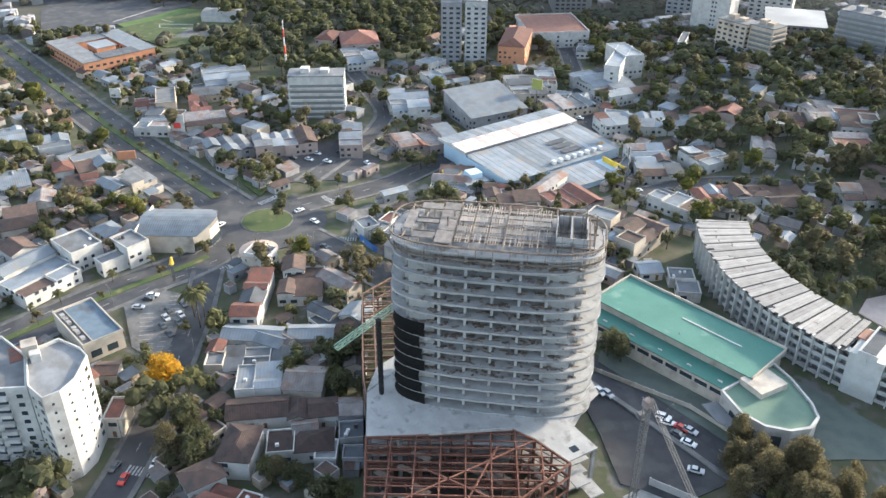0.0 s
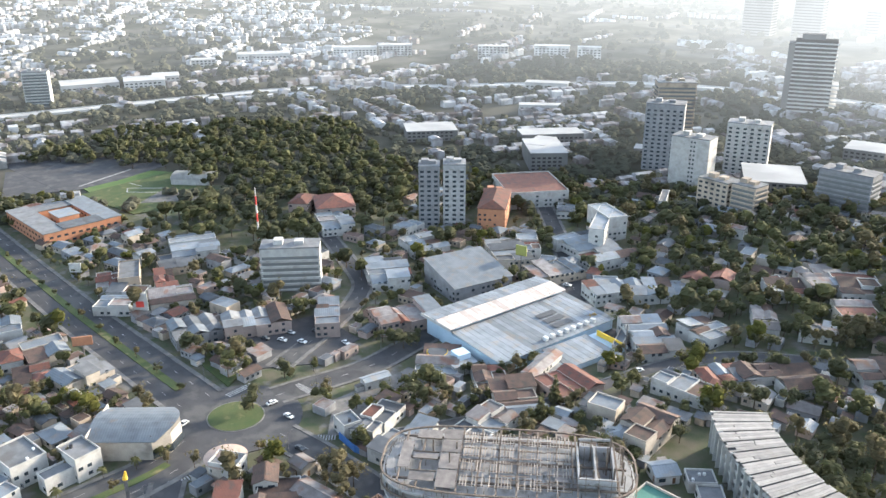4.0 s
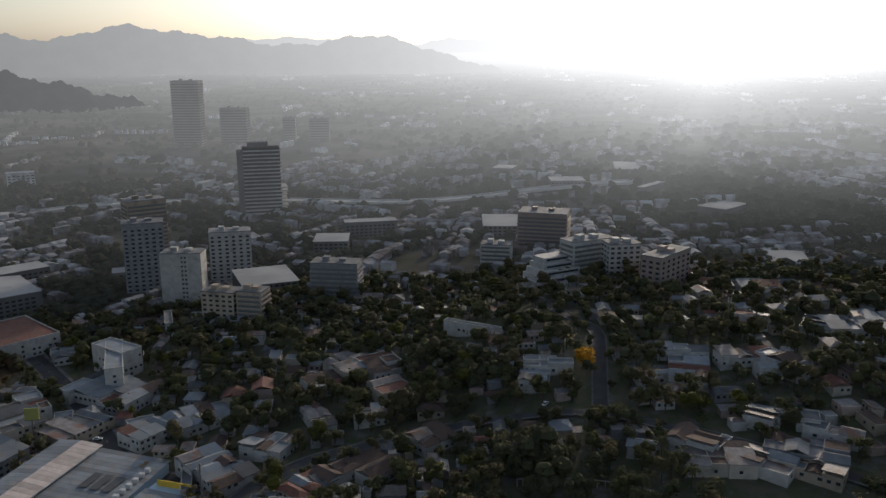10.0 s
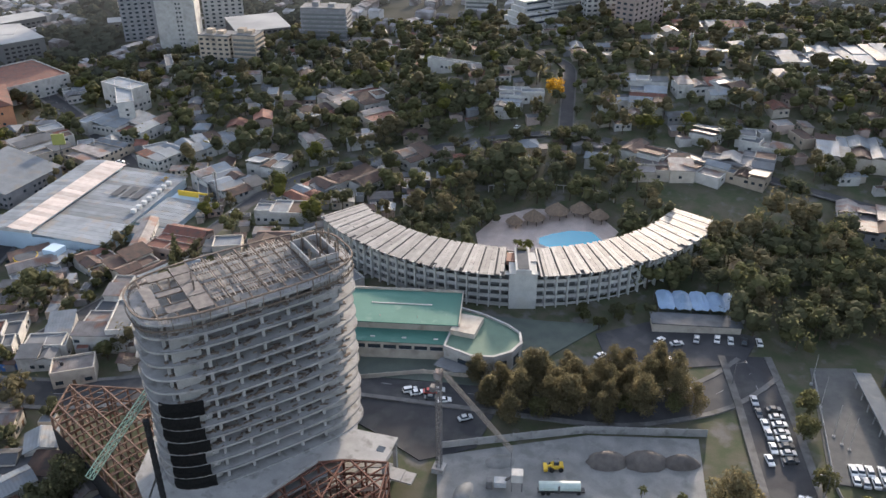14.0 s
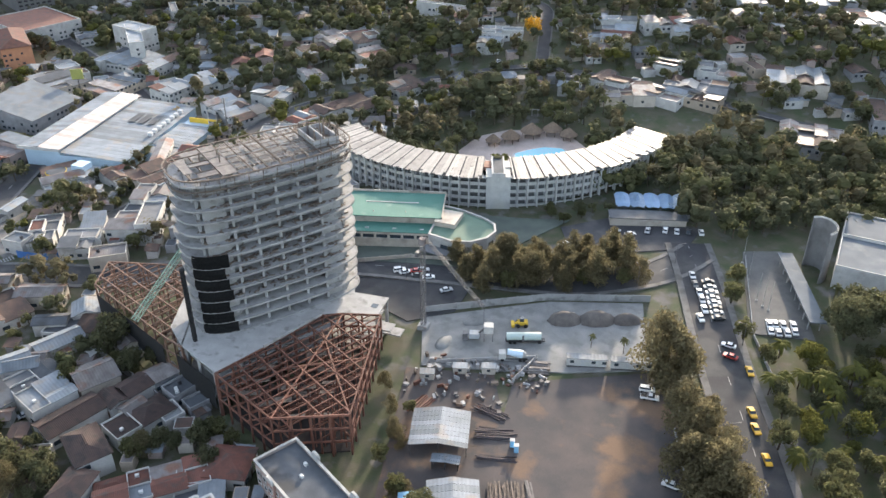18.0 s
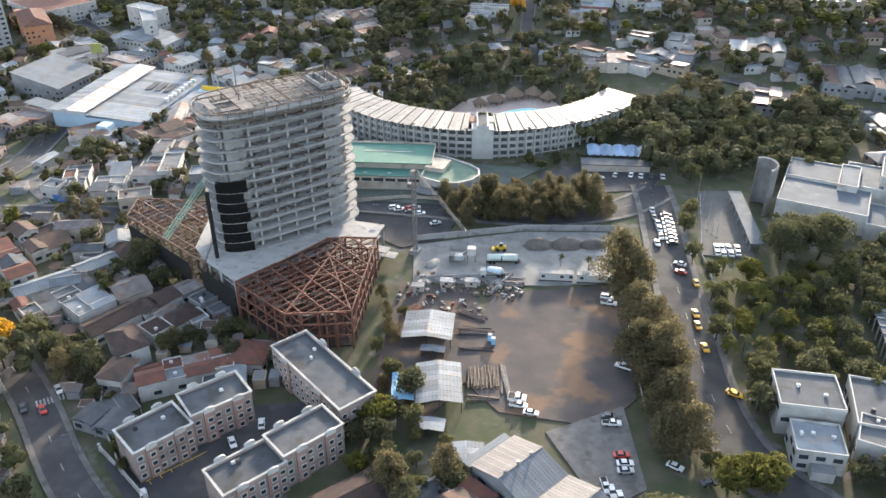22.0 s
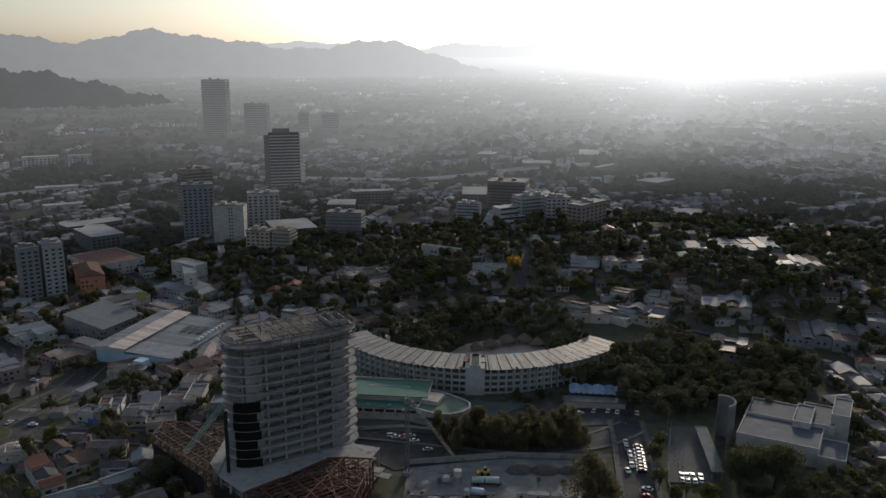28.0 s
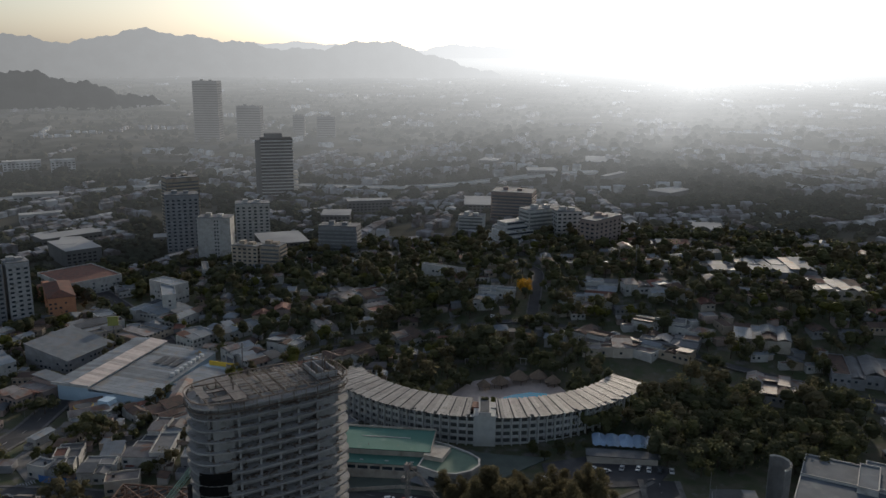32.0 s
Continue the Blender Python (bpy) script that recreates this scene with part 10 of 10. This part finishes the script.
museum = thing("museum_hall", at(153, 105, -8), "large flat-roofed pale blue museum building of stepped halls", "museum")
TAKEN.append((153, 105, 26))
MUSEUM_ROOF = surface("pale_blue_grey_roof", (0.105, 0.125, 0.147), (0.08, 0.096, 0.113), 6.0, 0.85, 0.05, spots=(0.13, 0.145, 0.16), spot_at=0.62)
for x0, y0, x1, y1, h in ((-17, -22, 14, 0, 7.4), (-17, 0, 4, 18, 7.9), (4, 0, 18, 22, 8.6), (2, -4, 9, 16, 9.6), (14, -24, 24, -6, 5.5), (16, 4, 23, 24, 12.5)):
    part("hall", box(x0, y0, -2, x1, y1, h), WHITE_PAINT, museum)
    part("roof", box(x0 + 0.3, y0 + 0.3, h, x1 - 0.3, y1 - 0.3, h + 0.12), MUSEUM_ROOF, museum)
    bm = bmesh.new()
    add_ring(bm, [(x0 - 0.05, y0 - 0.05), (x1 + 0.05, y0 - 0.05), (x1 + 0.05, y1 + 0.05), (x0 - 0.05, y1 + 0.05)], [(x0 + 0.28, y0 + 0.28), (x1 - 0.28, y0 + 0.28), (x1 - 0.28, y1 - 0.28), (x0 + 0.28, y1 - 0.28)], h, h + 0.6)
    part("parapet", bm, WHITE_PAINT, museum)
for k in range(7):
    part("window", box(15.9, 6 + k * 2.4, 9.0, 16.02, 7.2 + k * 2.4, 10.2), WINDOW_DARK, museum)
pylon = thing("curved_pylon", at(128, 95, 0), "tall curved dark grey concrete pylon", "pylon")
outer = [(5.0 * math.cos(radians(a)) - 1.0, 6.5 * math.sin(radians(a)) - 3) for a in range(-60, 121, 15)]
inner = [(4.4 * math.cos(radians(a)) - 1.0, 5.9 * math.sin(radians(a)) - 3) for a in range(120, -61, -15)]
part("shell", prism(outer + inner, -1, 18.3), surface("dark_weathered_concrete", (0.2, 0.195, 0.19), (0.15, 0.145, 0.14), 3.0, 0.85, 0.2), pylon)
bm = bmesh.new()
add_ring(bm, [(x * 1.01, y * 1.01) for x, y in outer + inner], [(x * 0.995, y * 0.995) for x, y in outer + inner], 18.3, 18.7)
part("rim", bm, WHITE_PAINT, pylon)
canopy = thing("long_canopy", at(123.2, 77, 103.5), "long flat pale blue canopy roof on columns", "canopy")
part("roof", box(-20.5, -2.5, 3.6, 20.5, 2.5, 4.0), MUSEUM_ROOF, canopy)
for k in range(8):
    part("column", rod((-18 + k * 5.1, -1.8, -0.5), (-18 + k * 5.1, -1.8, 3.6), 0.2), CONCRETE, canopy)
    part("column", rod((-18 + k * 5.1, 1.8, -0.5), (-18 + k * 5.1, 1.8, 3.6), 0.2), CONCRETE, canopy)
for x, y in ((105.2, 92.2), (107.5, 82), (110.5, 70.4), (112.4, 67.7), (114.2, 66.1)):
    ob = thing("flagpole", at(x, y), "tall bare white flagpole on the plaza", "flagpole", "flagpoles")
    part("pole", rod((0, 0, -0.5), (0, 0, 11.0), 0.09, 0.05), WHITE_PAINT, ob)
    part("foot", box(-0.4, -0.4, -0.3, 0.4, 0.4, 0.3), CONCRETE, ob)

# ---- boards, masts, lamps ----
def billboard(x, y, rot, w, h, top, face, label, pole_r=0.35):
    ob = thing("billboard", at(x, y, rot), label, "billboard")
    part("pole", rod((0, 0, -0.5), (0, 0, top - h / 2), pole_r, pole_r * 0.8, 8), CRANE, ob)
    part("panel", box(-w / 2, -0.35, top - h, w / 2, 0.35, top), face, ob)
    part("frame", box(-w / 2 - 0.15, -0.25, top - h - 0.2, w / 2 + 0.15, 0.25, top - h), STEEL_DARK, ob)
    return ob


LIME_PANEL = surface("yellow_green_panel", (0.27, 0.28, 0.07), (0.23, 0.24, 0.07), 3.0, 0.5, 0.0)
billboard(-240, 167, 30, 6, 5.5, 16.5, LIME_PANEL, "yellow-green billboard on a tall pole")
red_board = billboard(-286, -17, 62, 7, 9, 12.5, WHITE_PAINT, "white billboard with a red shape on it")
part("red_mark", prism([(-1.8, -0.36), (1.8, -0.36), (1.8, -0.4), (-1.8, -0.4)][::-1], 5.5, 8.5), RED_PAINT, red_board)
billboard(-350, -36, 60, 6, 5, 10, WHITE_PAINT, "plain white billboard beside the avenue")
billboard(-262, -46, 75, 8, 4, 8, ORANGE_WALL, "rust-orange billboard above low roofs")
gold_sign = thing("street_sculpture", at(-150, -50), "tall grey pylon sign with a golden curved top", "sign")
part("shaft", bar((0, 0, -0.5), (0, 0, 7.0), 1.1, 0.6), CRANE, gold_sign)
part("curved_top", rod((0, 0, 7.0), (0.4, 0.3, 10.0), 0.9, 0.25, 8), YELLOW_PAINT, gold_sign)
mast = thing("radio_mast", at(-350, 62), "red and white lattice radio mast", "mast")
for k in range(7):
    part("section", rod((0, 0, k * 5.0 - 0.5), (0, 0, k * 5.0 + 4.5), 0.75 - k * 0.06, 0.7 - k * 0.06, 4), RED_PAINT if k % 2 else WHITE_PAINT, mast)
for x, y in ((-130, 139), (44, 320)):
    ob = thing("antenna_mast", at(x, y), "slim grey antenna mast with panels", "mast")
    part("pole", rod((0, 0, -0.5), (0, 0, 20), 0.4, 0.2, 8), CRANE, ob)
    for k in range(3):
        a = k * math.tau / 3
        part("antenna", box(0.7 * math.cos(a) - 0.2, 0.7 * math.sin(a) - 0.2, 17.5, 0.7 * math.cos(a) + 0.2, 0.7 * math.sin(a) + 0.2, 20), WHITE_PAINT, ob)


def street_lamp(x, y, rot, first=[]):
    if not first:
        ob = thing("street_lamp", pose(0, 0, 0), "grey street lamp with a single arm", "street lamp", "street lamps")
        part("pole", rod((0, 0, -0.4), (0, 0, 8.0), 0.11, 0.07), CRANE, ob)
        part("arm", rod((0, 0, 7.9), (2.2, 0, 8.4), 0.06, 0.05), CRANE, ob)
        part("head", box(1.9, -0.15, 8.33, 2.7, 0.15, 8.5, 0.03), CRANE, ob)
        first.append(ob)
        ob.matrix_basis = at(x, y, rot)
        return
    copy_thing(first[0], at(x, y, rot))


for name_sides, half in ROADS[:6]:
    for k, (x, y, nx, ny) in enumerate(name_sides[2::6]):
        if math.hypot(x - 60, y + 60) < 300:
            s = 1 if k % 2 else -1
            street_lamp(x + nx * s * (half - 1.2), y + ny * s * (half - 1.2), math.degrees(math.atan2(-ny * s, -nx * s)))

# shade sails in the gardens
SAIL = surface("white_sail_cloth", (0.7, 0.7, 0.68), (0.62, 0.62, 0.6), 1.0, 0.7, 0.05)
for x, y, r, rot in ((-78, -20, 2.6, 20), (-70, -34, 3.2, 50), (-72, -29, 2.2, 0)):
    ob = thing("shade_sail", at(x, y, rot), "white star-shaped shade sail over a garden", "shade sail", "shade sails")
    bm = bmesh.new()
    c = bm.verts.new((0, 0, 3.6))
    ring = [bm.verts.new((r * (1 if k % 2 == 0 else 0.45) * math.cos(k * math.pi / 4), r * (1 if k % 2 == 0 else 0.45) * math.sin(k * math.pi / 4), 3.2 + (0.5 if k % 4 == 0 else 0))) for k in range(8)]
    for k in range(8):
        bm.faces.new((c, ring[k], ring[(k + 1) % 8]))
    bmesh.ops.solidify(bm, geom=list(bm.faces), thickness=0.04)
    part("cloth", bm, SAIL, ob)
    for k in (0, 2, 4, 6):
        part("post", rod((r * math.cos(k * math.pi / 4), r * math.sin(k * math.pi / 4), -0.3), (r * math.cos(k * math.pi / 4), r * math.sin(k * math.pi / 4), 3.4), 0.06), CRANE, ob)

# ---- the apartments' court ----
patch("apartment_court", [(-30, -94), (-11, -106), (5, -110), (9, -102), (3, -84), (22, -68), (12, -56), (-2, -62), (-8, -76), (-18, -88)], ASPHALT, "dark asphalt court with yellow parking bays between apartments", "car park", -0.12)
bm = bmesh.new()
for k in range(9):
    x, y = -14.5 + k * 1.6, -95.5 + k * 2.45
    z = ground_height(x, y) - 0.1
    add_bar(bm, (x, y, z), (x + 4.0, y - 2.6, z), 0.16, 0.03)
add_bar(bm, (-15.0, -96.2, ground_height(-15, -96.2) - 0.1), (-1.6, -75.6, ground_height(-1.6, -75.6) - 0.1), 0.16, 0.03)
tagged(part("bay_marking", bm, YELLOW_PAINT), "yellow parking bay lines on the court", "bay marking", kind="structure")
court_wall = thing("garden_wall", pose(0, 0, 0), "white plastered wall with posts along the apartments' court", "wall")
ends = [(-33, -91), (-22, -96), (-11, -101.5), (0, -107.5), (11, -113)]
for (ax, ay), (bx, by) in zip(ends, ends[1:]):
    z = ground_height(ax, ay)
    part("panel", bar((ax, ay, z + 0.9), (bx, by, z + 0.9), 0.22, 2.3), WHITE_PAINT, court_wall)
for ax, ay in ends:
    z = ground_height(ax, ay)
    part("post", box(ax - 0.3, ay - 0.3, z - 1, ax + 0.3, ay + 0.3, z + 2.5), WHITE_PAINT, court_wall)
z = ground_height(3, -106.5)
hut = thing("guard_hut", pose(3, -106.5, z, 0, 0, 60), "small guard hut under a red tile roof", "guard hut")
part("wall", box(-1.2, -1.2, -0.6, 1.2, 1.2, 2.4), PINKISH, hut)
bm = bmesh.new()
add_roof(bm, "p", 2.4, 2.4, 2.4, 0.7)
part("roof", bm, TILE_RED, hut)
part("window", box(-0.7, -1.25, 1.0, 0.7, -1.15, 1.9), WINDOW_DARK, hut)
z = ground_height(-38.5, -80)
carport = thing("carport", pose(-38.5, -79, z, 0, 0, 60), "low carport under a grey slab roof", "carport")
part("roof", box(-7, -5, 2.5, 7, 5, 2.75), FLAT_GREY, carport)
for x in (-6.6, -2.2, 2.2, 6.6):
    for y in (-4.6, 4.6):
        part("post", box(x - 0.12, y - 0.12, -0.8, x + 0.12, y + 0.12, 2.5), CONCRETE, carport)
    part("rib", box(x - 0.08, -4.9, 2.752, x + 0.08, 4.9, 2.85), CONCRETE_PALE, carport)
plant("dark", -171.5, 2.0, 0.75)
plant("green", -183, -3.5, 0.6)
